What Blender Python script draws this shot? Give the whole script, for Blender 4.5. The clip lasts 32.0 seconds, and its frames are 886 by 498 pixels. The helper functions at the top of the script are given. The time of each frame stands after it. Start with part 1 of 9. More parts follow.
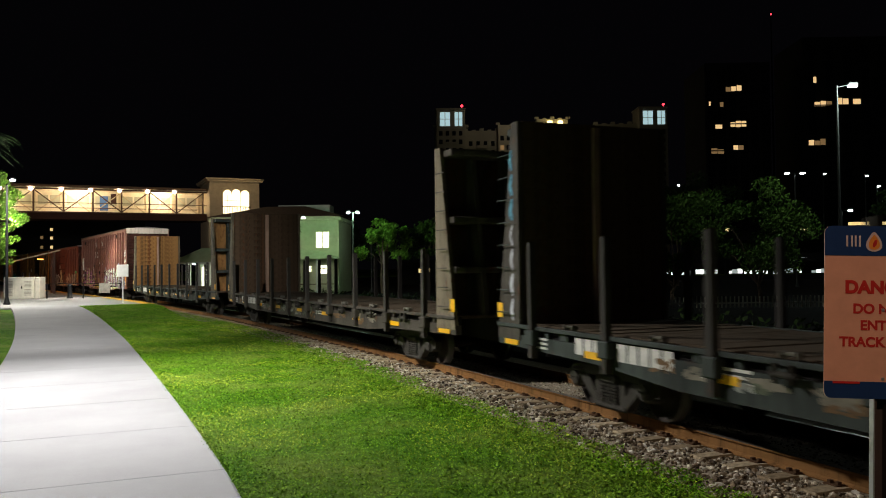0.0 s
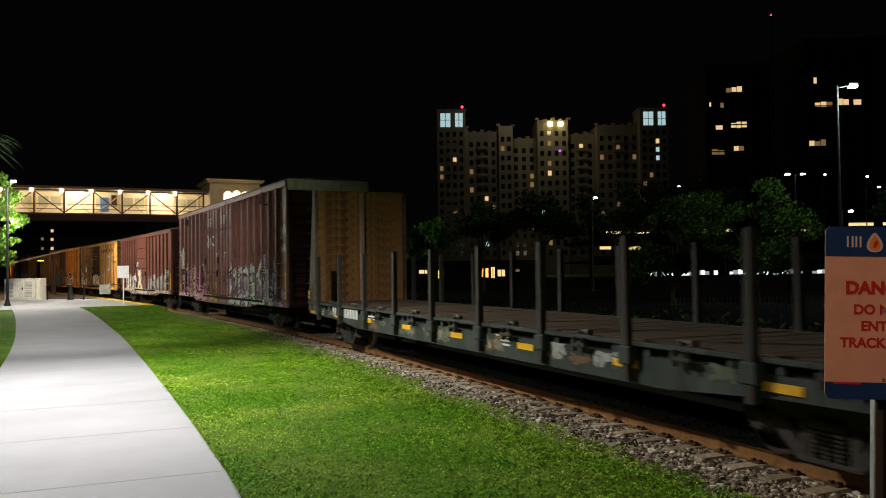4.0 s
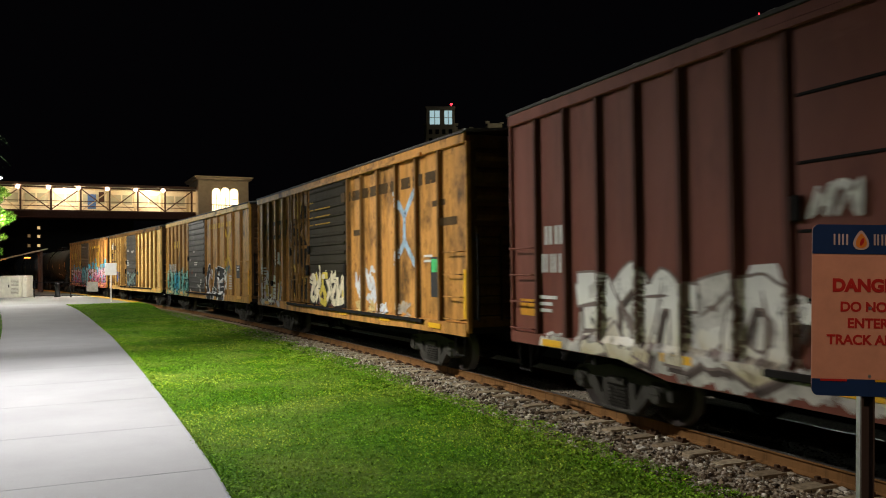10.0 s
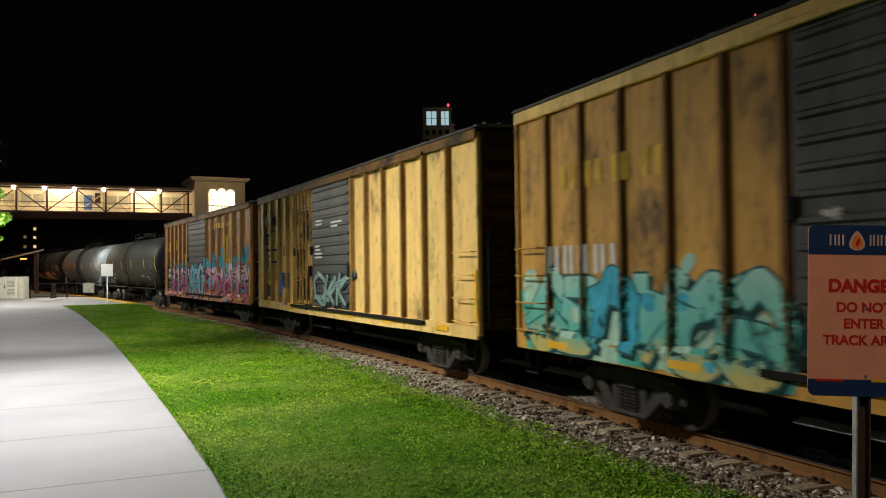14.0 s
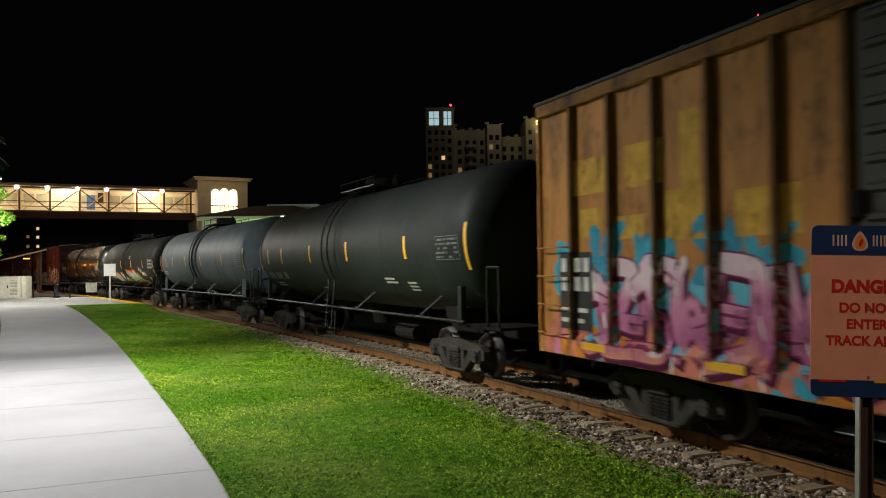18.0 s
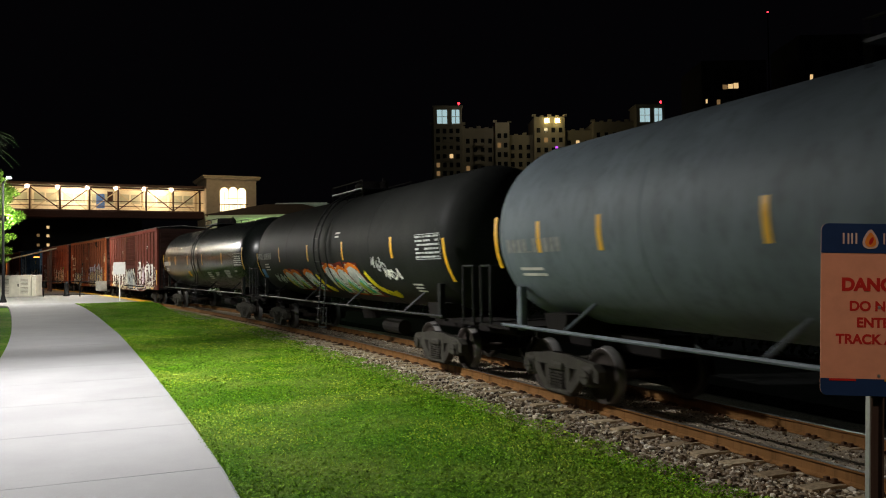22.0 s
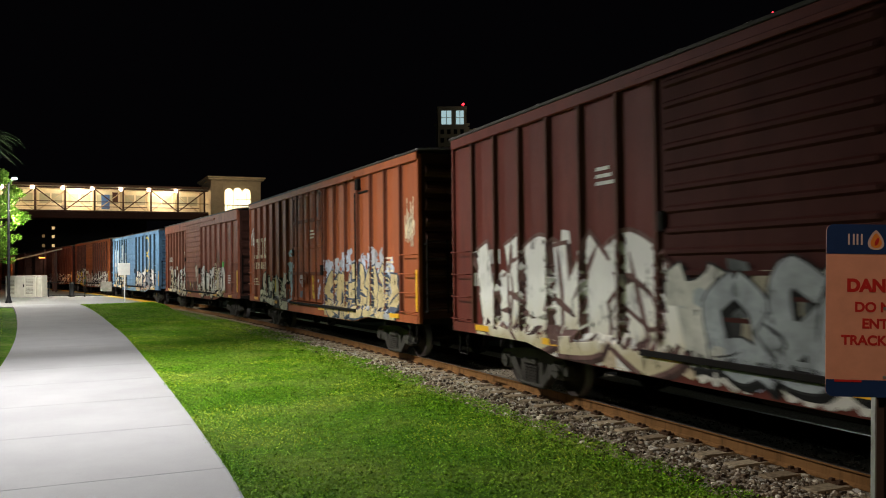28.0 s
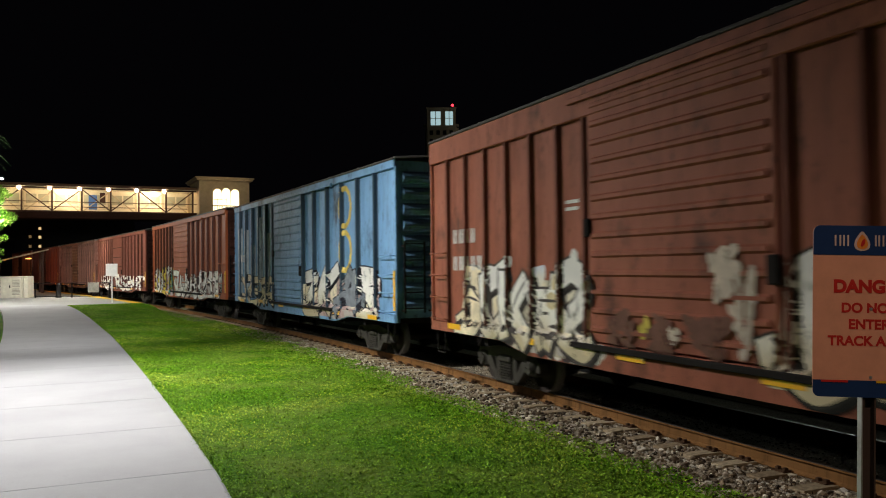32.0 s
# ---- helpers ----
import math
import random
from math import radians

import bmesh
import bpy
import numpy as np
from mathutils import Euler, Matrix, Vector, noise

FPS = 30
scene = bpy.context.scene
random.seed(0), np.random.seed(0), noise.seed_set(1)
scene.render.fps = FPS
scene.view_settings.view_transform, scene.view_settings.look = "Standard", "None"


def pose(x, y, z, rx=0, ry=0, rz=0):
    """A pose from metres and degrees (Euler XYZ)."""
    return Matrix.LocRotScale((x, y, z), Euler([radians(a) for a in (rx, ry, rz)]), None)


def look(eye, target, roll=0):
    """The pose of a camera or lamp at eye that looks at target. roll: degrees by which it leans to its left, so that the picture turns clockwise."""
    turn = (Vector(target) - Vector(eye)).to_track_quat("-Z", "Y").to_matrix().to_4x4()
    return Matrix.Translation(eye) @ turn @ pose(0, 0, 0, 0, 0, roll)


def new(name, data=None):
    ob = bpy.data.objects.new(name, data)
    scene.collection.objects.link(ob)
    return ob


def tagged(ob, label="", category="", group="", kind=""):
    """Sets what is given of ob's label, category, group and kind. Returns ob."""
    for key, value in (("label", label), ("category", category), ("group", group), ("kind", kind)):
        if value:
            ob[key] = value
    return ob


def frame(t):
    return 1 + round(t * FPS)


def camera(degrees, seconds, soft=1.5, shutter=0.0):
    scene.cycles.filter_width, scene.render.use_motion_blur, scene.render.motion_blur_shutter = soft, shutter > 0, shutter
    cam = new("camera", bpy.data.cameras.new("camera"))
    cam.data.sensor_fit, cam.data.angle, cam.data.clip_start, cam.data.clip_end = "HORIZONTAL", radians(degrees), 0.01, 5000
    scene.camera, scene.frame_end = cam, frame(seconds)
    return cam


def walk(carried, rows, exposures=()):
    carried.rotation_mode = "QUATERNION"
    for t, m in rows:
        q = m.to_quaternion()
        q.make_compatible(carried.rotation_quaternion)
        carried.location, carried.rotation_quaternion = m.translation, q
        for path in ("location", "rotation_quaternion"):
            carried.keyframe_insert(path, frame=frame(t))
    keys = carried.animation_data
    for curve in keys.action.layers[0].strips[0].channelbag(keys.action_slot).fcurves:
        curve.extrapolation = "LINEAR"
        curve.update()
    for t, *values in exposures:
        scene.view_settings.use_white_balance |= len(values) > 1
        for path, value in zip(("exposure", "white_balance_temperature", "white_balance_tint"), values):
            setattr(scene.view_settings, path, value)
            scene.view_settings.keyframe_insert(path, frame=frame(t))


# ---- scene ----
# ------------------------------------------------------------ camera
EYE = (0.0, 0.0, 2.27)
RAIL = 0.16          # rail top above the lawn
SPEED = 8.84         # the train, metres a second

TURNS = (
    (0.0, 0.84, 1.35, 0.67),
    (0.5, 0.83, 1.41, 0.68),
    (1.0, 0.82, 1.42, 0.66),
    (1.5, 0.82, 1.43, 0.70),
    (2.0, 0.89, 1.43, 0.66),
    (2.5, 0.88, 1.39, 0.72),
    (4.5, 0.87, 1.43, 0.71),
    (5.0, 0.84, 1.41, 0.67),
    (5.5, 0.84, 1.43, 0.68),
    (6.0, 0.81, 1.44, 0.71),
    (6.5, 0.84, 1.39, 0.71),
    (7.0, -0.26, 1.38, 0.70),
    (7.5, 0.12, 1.40, 0.73),
    (8.0, -0.11, 1.37, 0.74),
    (8.5, -0.06, 1.33, 0.73),
    (9.0, -0.03, 1.30, 0.66),
    (9.5, 0.32, 1.24, 0.71),
    (10.0, 0.12, 1.23, 0.69),
    (10.5, -0.06, 1.27, 0.72),
    (11.0, -0.14, 1.27, 0.72),
    (11.5, -0.08, 1.30, 0.71),
    (12.0, 0.12, 1.28, 0.72),
    (12.5, 0.19, 1.29, 0.67),
    (13.0, -0.13, 1.29, 0.66),
    (13.5, -0.17, 1.28, 0.73),
    (15.5, 0.14, 1.29, 0.68),
    (16.0, 0.00, 1.29, 0.68),
    (16.5, 0.06, 1.25, 0.63),
    (17.0, -0.06, 1.29, 0.68),
    (17.5, 0.10, 1.33, 0.61),
    (18.0, 0.06, 1.29, 0.68),
    (18.5, -0.06, 1.29, 0.68),
    (19.0, 0.00, 1.29, 0.68),
    (19.5, 0.21, 1.29, 0.70),
    (20.0, -0.03, 1.28, 0.58),
    (20.5, -0.00, 1.20, 0.62),
    (21.0, 0.05, 1.18, 0.63),
    (21.5, 0.17, 1.17, 0.67),
    (22.0, 0.64, 1.18, 0.70),
    (22.5, 0.93, 1.17, 0.68),
    (23.0, 0.93, 1.17, 0.68),
    (23.5, 0.97, 1.17, 0.69),
    (24.0, 0.97, 1.17, 0.71),
    (24.5, 0.97, 1.22, 0.64),
    (25.0, 0.98, 1.22, 0.62),
    (25.5, 1.00, 1.23, 0.66),
    (27.5, 0.96, 1.23, 0.69),
    (28.0, 0.94, 1.24, 0.68),
    (28.5, 0.94, 1.23, 0.67),
    (29.0, 0.95, 1.25, 0.68),
    (29.5, 0.95, 1.29, 0.68),
    (30.0, -0.16, 1.29, 0.66),
    (30.5, 0.29, 1.29, 0.67),
    (31.0, 0.32, 1.28, 0.68),
    (31.5, 0.00, 1.27, 0.66),
    (32.0, 0.18, 1.29, 0.67),
)

cam = camera(57.15, 32.0, soft=1.0, shutter=0.36)
walk(cam, [(t, pose(*EYE, 90 + pitch, roll, yaw)) for t, yaw, pitch, roll in TURNS],
     exposures=((0.0, 0.14), (5.0, 0.1), (7.0, 0.0), (17.5, 0.0), (19.5, 0.05), (25.0, 0.05), (28.0, 0.0), (32.0, 0.0)))

# ------------------------------------------------------------ world and light
world = bpy.data.worlds.new("night_sky")
scene.world = world
world.use_nodes = True
sky = world.node_tree.nodes["Background"]
sky.inputs[0].default_value = (0.6, 0.54, 0.74, 1)
sky.inputs[1].default_value = 0.0016
scene.view_settings.exposure = 0.0


def lamp(name, kind, at, power, colour, size=0.2, aim=None, cone=None):
    data = bpy.data.lights.new(name, kind)
    data.energy, data.color = power, colour
    if kind == "AREA":
        data.shape, data.size = "DISK", size
    else:
        data.shadow_soft_size = size
    if cone:
        data.spot_size, data.spot_blend = radians(cone), 1.0
    ob = new(name, data)
    ob.matrix_world = look(at, aim) if aim else Matrix.Translation(at)
    return ob


# one street lamp, its spread shaped by added spots: down, up and down the path
lamp("path_light", "SPOT", (-8.6, 15.4, 7.9), 6800, (1.0, 0.98, 0.95), 0.16, (-6.2, 15.0, 0), 145)
lamp("path_light", "SPOT", (-8.7, 15.6, 7.9), 9500, (1.0, 0.98, 0.95), 0.16, (-14.5, 30.0, 2.5), 64)
lamp("path_light", "SPOT", (-8.5, 15.2, 7.9), 3700, (1.0, 0.98, 0.95), 0.16, (-2.7, 8.4, 0), 66)
lamp("far_path_light", "POINT", (-25.7, 46.9, 7.3), 4000, (1.0, 0.97, 0.88), 0.2)
# unseen source assumed behind the viewpoint: a narrow spot for the sign's face
lamp("unseen_near_light", "SPOT", (0.4, -1.6, 6.6), 430, (1.0, 0.72, 0.55), 0.2, (1.75, 2.9, 1.9), 62)
# wide spot added to brighten the near cars' upper sides and ends
lamp("unseen_near_light", "SPOT", (0.4, -1.7, 6.6), 55, (1.0, 0.88, 0.78), 0.2, (2.6, 6.0, 3.0), 120)
# unseen lamps added to brighten the platform, the enclosure and cars beside it
lamp("platform_fill", "POINT", (-29.4, 54.0, 6.0), 2800, (1.0, 0.93, 0.8), 0.3)
lamp("platform_fill", "SPOT", (-26.8, 60.2, 5.6), 1700, (1.0, 0.93, 0.8), 0.3, (-26.6, 59.6, 0), 140)
lamp("plaza_light", "POINT", (-11.9, 62.0, 6.0), 150, (1.0, 0.94, 0.5), 0.2)
lamp("grove_light", "POINT", (-8.7, 69.5, 7.0), 500, (0.5, 1.0, 0.6), 0.2)
lamp("lot_light", "POINT", (22.05, 44.0, 11.7), 900, (0.85, 1.0, 0.9), 0.2)
# lamp with no fixture, added to brighten the elevator tower's stucco
lamp("tower_fill", "POINT", (-24.6, 92.0, 15.5), 330, (1.0, 0.72, 0.4), 0.3)


# ------------------------------------------------------------ materials
def nodes_of(name):
    mat = bpy.data.materials.new(name)
    mat.use_nodes = True
    tree = mat.node_tree
    return mat, tree, tree.nodes["Principled BSDF"]


def add(tree, kind, **values):
    node = tree.nodes.new(kind)
    for key, value in values.items():
        if key in node.inputs:
            node.inputs[key].default_value = value
    return node


def rgba(c):
    return (*c, 1.0)


def noise_of(tree, scale, detail=4, rough=0.6, stretch=(1, 1, 1), offset=(0, 0, 0)):
    co = tree.nodes.new("ShaderNodeTexCoord")
    mp = tree.nodes.new("ShaderNodeMapping")
    mp.inputs["Scale"].default_value = stretch
    mp.inputs["Location"].default_value = offset
    tree.links.new(co.outputs["Object"], mp.inputs["Vector"])
    tx = add(tree, "ShaderNodeTexNoise", Scale=scale, Detail=detail, Roughness=rough)
    tree.links.new(mp.outputs[0], tx.inputs["Vector"])
    return tx.outputs["Fac"]


def ramp(tree, fac, stops):
    node = tree.nodes.new("ShaderNodeValToRGB")
    while len(node.color_ramp.elements) < len(stops):
        node.color_ramp.elements.new(0.5)
    for el, (at, c) in zip(node.color_ramp.elements, stops):
        el.position, el.color = at, rgba(c) if len(c) == 3 else c
    tree.links.new(fac, node.inputs[0])
    return node.outputs[0]


def mixed(tree, fac, a, b, mode="MIX"):
    node = tree.nodes.new("ShaderNodeMix")
    node.data_type, node.blend_type = "RGBA", mode
    for sock, value in ((node.inputs[0], fac), (node.inputs[6], a), (node.inputs[7], b)):
        if isinstance(value, (int, float)):
            sock.default_value = value
        elif isinstance(value, tuple):
            sock.default_value = rgba(value)
        else:
            tree.links.new(value, sock)
    return node.outputs[2]


def bump(tree, bsdf, fac, strength, distance=0.01):
    node = add(tree, "ShaderNodeBump", Strength=strength, Distance=distance)
    tree.links.new(fac, node.inputs["Height"])
    tree.links.new(node.outputs[0], bsdf.inputs["Normal"])


def worn(name, colour, rough=0.6, rust=0.3, grime=0.4, metal=0.0, streak=0.22, fade=1.35, seed=0.0, bumps=0.15, spec=0.14, soot=0.0):
    """Weathered paint: sun-faded patches, vertical dirt streaks, rust blooms."""
    mat, tree, bsdf = nodes_of(name)
    faded = tuple(min(1.0, c * fade + 0.006) for c in colour)
    dark = tuple(c * 0.45 for c in colour)
    patch = noise_of(tree, 0.7, 5, 0.6, offset=(seed, 0, 0))
    c = mixed(tree, ramp(tree, patch, ((0.35, (0, 0, 0)), (0.68, (1, 1, 1)))), colour, faded)
    drip = noise_of(tree, 5.0, 3, 0.6, (1, 1, streak), (seed, 3, 0))
    c = mixed(tree, ramp(tree, drip, ((0.48, (0, 0, 0)), (0.75, (grime, grime, grime)))), c, dark)
    panel = noise_of(tree, 0.85, 2, 0.5, (1, 0.4, 0.06), (seed, 2, 1))
    c = mixed(tree, ramp(tree, panel, ((0.36, (0, 0, 0)), (0.5, (0.34, 0.34, 0.34)))), c, tuple(x * 0.68 for x in colour))
    c = mixed(tree, ramp(tree, panel, ((0.54, (0, 0, 0)), (0.66, (0.3, 0.3, 0.3)))), c, tuple(min(0.85, x * 1.3 + 0.012) for x in colour))
    run = noise_of(tree, 16.0, 4, 0.65, (1, 1, 0.035), (seed, 9, 4))
    c = mixed(tree, ramp(tree, run, ((0.57, (0, 0, 0)), (0.74, (0.75 * grime,) * 3))), c, tuple(x * 0.35 + y for x, y in zip(colour, (0.012, 0.006, 0.003))))
    scuff = noise_of(tree, 2.2, 9, 0.78, (0.5, 1, 1.6), (seed, 6, 9))
    c = mixed(tree, ramp(tree, scuff, ((0.62, (0, 0, 0)), (0.72, (0.3 * grime + 0.08,) * 3))), c, tuple(min(0.8, x * 1.2 + 0.05 * min(1.0, max(colour) / 0.12)) for x in colour))
    bloom = noise_of(tree, 2.6, 8, 0.72, (1, 1, 0.6), (seed, 7, 2))
    lo = 0.72 - 0.22 * rust
    c = mixed(tree, ramp(tree, bloom, ((lo, (0, 0, 0)), (lo + 0.09, (0.8, 0.8, 0.8)))), c, (0.11, 0.042, 0.018))
    if soot:
        film = noise_of(tree, 1.1, 7, 0.7, (1, 1, 0.55), (seed, 1, 5))
        c = mixed(tree, ramp(tree, film, ((0.6 - 0.2 * soot, (0, 0, 0)), (0.74 - 0.14 * soot, (0.92, 0.92, 0.92)))), c, (0.018, 0.014, 0.011))
        speck = noise_of(tree, 9, 8, 0.78, (1, 1, 0.35), (seed, 4, 8))
        c = mixed(tree, ramp(tree, speck, ((0.56, (0, 0, 0)), (0.68, (0.85, 0.85, 0.85)))), c, (0.022, 0.015, 0.01))
    tree.links.new(c, bsdf.inputs["Base Color"])
    grain = noise_of(tree, 60, 3)
    tree.links.new(ramp(tree, grain, ((0.3, (rough - 0.08,) * 3), (0.7, (min(1, rough + 0.1),) * 3))), bsdf.inputs["Roughness"])
    bsdf.inputs["Metallic"].default_value = metal
    bsdf.inputs["Specular IOR Level"].default_value = spec
    if bumps:
        bump(tree, bsdf, noise_of(tree, 7, 5), bumps, 0.02)
    return mat


def plain(name, colour, rough=0.6, metal=0.0, vary=0.25, scale=6.0, bumps=0.0, spec=0.2):
    mat, tree, bsdf = nodes_of(name)
    n = noise_of(tree, scale, 5, 0.65)
    lo, hi = tuple(c * (1 - vary) for c in colour), tuple(min(1, c * (1 + vary)) for c in colour)
    tree.links.new(ramp(tree, n, ((0.3, lo), (0.7, hi))), bsdf.inputs["Base Color"])
    bsdf.inputs["Roughness"].default_value, bsdf.inputs["Metallic"].default_value = rough, metal
    bsdf.inputs["Specular IOR Level"].default_value = spec
    if bumps:
        bump(tree, bsdf, noise_of(tree, scale * 5, 5), bumps, 0.01)
    return mat


def glow(name, colour, strength):
    mat, tree, bsdf = nodes_of(name)
    bsdf.inputs["Base Color"].default_value = rgba(tuple(0.4 * c for c in colour))
    bsdf.inputs["Emission Color"].default_value = rgba(colour)
    bsdf.inputs["Emission Strength"].default_value = strength
    return mat


def varied(name, stops, rough=0.9, bumps=0.3, scale=20, island=True):
    """One colour for each loose piece."""
    mat, tree, bsdf = nodes_of(name)
    if island:
        fac = tree.nodes.new("ShaderNodeNewGeometry").outputs["Random Per Island"]
    else:
        fac = tree.nodes.new("ShaderNodeObjectInfo").outputs["Random"]
    c = ramp(tree, fac, stops)
    n = noise_of(tree, scale, 4)
    c = mixed(tree, ramp(tree, n, ((0.35, (0.6, 0.6, 0.6)), (0.7, (1.1, 1.1, 1.1)))), (0, 0, 0), c)
    tree.links.new(c, bsdf.inputs["Base Color"])
    bsdf.inputs["Roughness"].default_value = rough
    bsdf.inputs["Specular IOR Level"].default_value = 0.2
    if bumps:
        bump(tree, bsdf, n, bumps, 0.01)
    return mat


def leafy(name, low, high, dry=None):
    mat, tree, bsdf = nodes_of(name)
    fac = tree.nodes.new("ShaderNodeNewGeometry").outputs["Random Per Island"]
    c = ramp(tree, fac, ((0.0, low), (0.9, high), (1.0, tuple(min(0.85, 1.12 * x + 0.04) for x in high))))
    if dry:
        # worn, paler patches and darker tufts
        wide = noise_of(tree, 0.55, 6, 0.62, offset=(3, 1, 0))
        c = mixed(tree, ramp(tree, wide, ((0.42, (0, 0, 0)), (0.66, (0.45, 0.45, 0.45)))), c, dry)
        tuft = noise_of(tree, 5.5, 5, 0.7, offset=(0, 5, 0))
        c = mixed(tree, ramp(tree, tuft, ((0.34, (0.75, 0.75, 0.75)), (0.52, (0, 0, 0)))), c, tuple(0.3 * x for x in low))
        knot = noise_of(tree, 17, 4, 0.7, offset=(2, 5, 0))
        c = mixed(tree, ramp(tree, knot, ((0.36, (0.55, 0.55, 0.55)), (0.5, (0, 0, 0)))), c, tuple(0.3 * x for x in low))
    tree.links.new(c, bsdf.inputs["Base Color"])
    bsdf.inputs["Roughness"].default_value = 0.65
    bsdf.inputs["Specular IOR Level"].default_value = 0.04
    return mat


def lawn_material():
    mat, tree, bsdf = nodes_of("lawn_soil")
    a = noise_of(tree, 0.55, 6, 0.62, offset=(3, 1, 0))
    b = noise_of(tree, 9, 6, 0.7)
    c = mixed(tree, ramp(tree, b, ((0.35, (0, 0, 0)), (0.65, (1, 1, 1)))), (0.035, 0.11, 0.003), (0.12, 0.28, 0.01))
    c = mixed(tree, ramp(tree, a, ((0.44, (0, 0, 0)), (0.66, (0.45, 0.45, 0.45)))), c, (0.28, 0.32, 0.07))
    tree.links.new(c, bsdf.inputs["Base Color"])
    bsdf.inputs["Roughness"].default_value = 0.95
    bsdf.inputs["Specular IOR Level"].default_value = 0.1
    bump(tree, bsdf, noise_of(tree, 45, 4, 0.7), 0.9, 0.04)
    return mat


def concrete_material(name, colour):
    mat, tree, bsdf = nodes_of(name)
    a, b = noise_of(tree, 0.6, 5), noise_of(tree, 60, 3)
    c = ramp(tree, a, ((0.3, tuple(x * 0.86 for x in colour)), (0.7, tuple(min(1, x * 1.06) for x in colour))))
    c = mixed(tree, 0.25, c, ramp(tree, b, ((0.3, tuple(x * 0.7 for x in colour)), (0.7, colour))))
    s = noise_of(tree, 3.5, 8, 0.75, offset=(4, 0, 0))
    c = mixed(tree, ramp(tree, s, ((0.66, (0, 0, 0)), (0.74, (0.35, 0.35, 0.35)))), c, tuple(x * 0.55 for x in colour))
    tree.links.new(c, bsdf.inputs["Base Color"])
    bsdf.inputs["Roughness"].default_value = 0.85
    bump(tree, bsdf, b, 0.2, 0.004)
    return mat


M_SOIL = lawn_material()
M_PATH = concrete_material("path_concrete", (0.365, 0.365, 0.375))
M_PLATFORM = concrete_material("platform_concrete", (0.33, 0.33, 0.32))
M_ASPHALT = plain("asphalt", (0.016, 0.016, 0.016), 0.97, vary=0.4, scale=3, bumps=0.3, spec=0.02)
M_EARTH = plain("gravel_bed", (0.27, 0.225, 0.165), 0.95, vary=0.65, scale=26, bumps=0.8)
M_STONE = varied("ballast_stone", ((0.0, (0.03, 0.022, 0.016)), (0.22, (0.17, 0.125, 0.08)), (0.45, (0.44, 0.36, 0.25)), (0.62, (0.8, 0.72, 0.56)), (0.72, (0.62, 0.58, 0.5)), (0.86, (0.3, 0.22, 0.14)), (1.0, (0.05, 0.035, 0.024))))
M_TIEPLATE = worn("rusty_tie_plate", (0.085, 0.045, 0.022), 0.9, 0.4, 0.8, spec=0.1)
M_CABLE = plain("black_cable", (0.02, 0.018, 0.016), 0.7)
M_TIE = varied("weathered_tie", ((0.0, (0.27, 0.2, 0.12)), (1.0, (0.45, 0.36, 0.23))), scale=14, island=False)
M_RAIL = worn("rusty_rail", (0.2, 0.098, 0.033), 0.9, 0.4, 1.0, streak=0.1, fade=1.35, bumps=0.3, spec=0.1)
M_RAILTOP = plain("polished_rail", (0.2, 0.17, 0.15), 0.42, 0.8, 0.3, 30)
M_BLADE = leafy("grass_blade", (0.11, 0.22, 0.006), (0.38, 0.6, 0.03), (0.54, 0.6, 0.12))
M_CLOVER = leafy("clover_leaf", (0.055, 0.17, 0.005), (0.26, 0.56, 0.022), (0.46, 0.56, 0.1))
M_STRAW = leafy("pale_grass_blade", (0.2, 0.32, 0.01), (0.6, 0.82, 0.06), (0.68, 0.74, 0.15))
M_YELLOW = plain("safety_yellow", (0.72, 0.42, 0.02), 0.5, vary=0.15)
M_REFLECT = plain("reflector_yellow", (0.85, 0.45, 0.01), 0.35, vary=0.1, spec=0.8)
M_BLACK = plain("black_steel", (0.012, 0.012, 0.013), 0.5, vary=0.3)
M_UNDER = worn("grimy_underframe", (0.012, 0.01, 0.009), 0.9, 0.2, 0.5, fade=1.1, spec=0.1)
M_TRUCK = worn("dusty_cast_steel", (0.05, 0.046, 0.038), 0.9, 0.35, 0.8, spec=0.1, soot=0.2)
M_WHEEL = worn("wheel_steel", (0.028, 0.021, 0.017), 0.8, 0.3, 0.4, spec=0.12)
M_TREAD = plain("wheel_tread", (0.14, 0.135, 0.13), 0.6, 0.8)
M_STENCIL = plain("stencil_white", (0.62, 0.6, 0.56), 0.6, vary=0.2)
M_STENCILDIM = plain("faded_stencil", (0.24, 0.24, 0.23), 0.6, vary=0.35, scale=9)
M_STENCILDARK = plain("stencil_black", (0.03, 0.03, 0.03), 0.6)
M_WOOD = worn("deck_wood", (0.07, 0.051, 0.033), 0.95, 0.3, 0.9, streak=1, fade=1.8, bumps=0.4, spec=0.08)
M_LINING = worn("bulkhead_lining", (0.06, 0.038, 0.023), 0.95, 0.8, 0.9, streak=0.25, fade=1.8, seed=71, bumps=0.4, spec=0.08, soot=0.25)


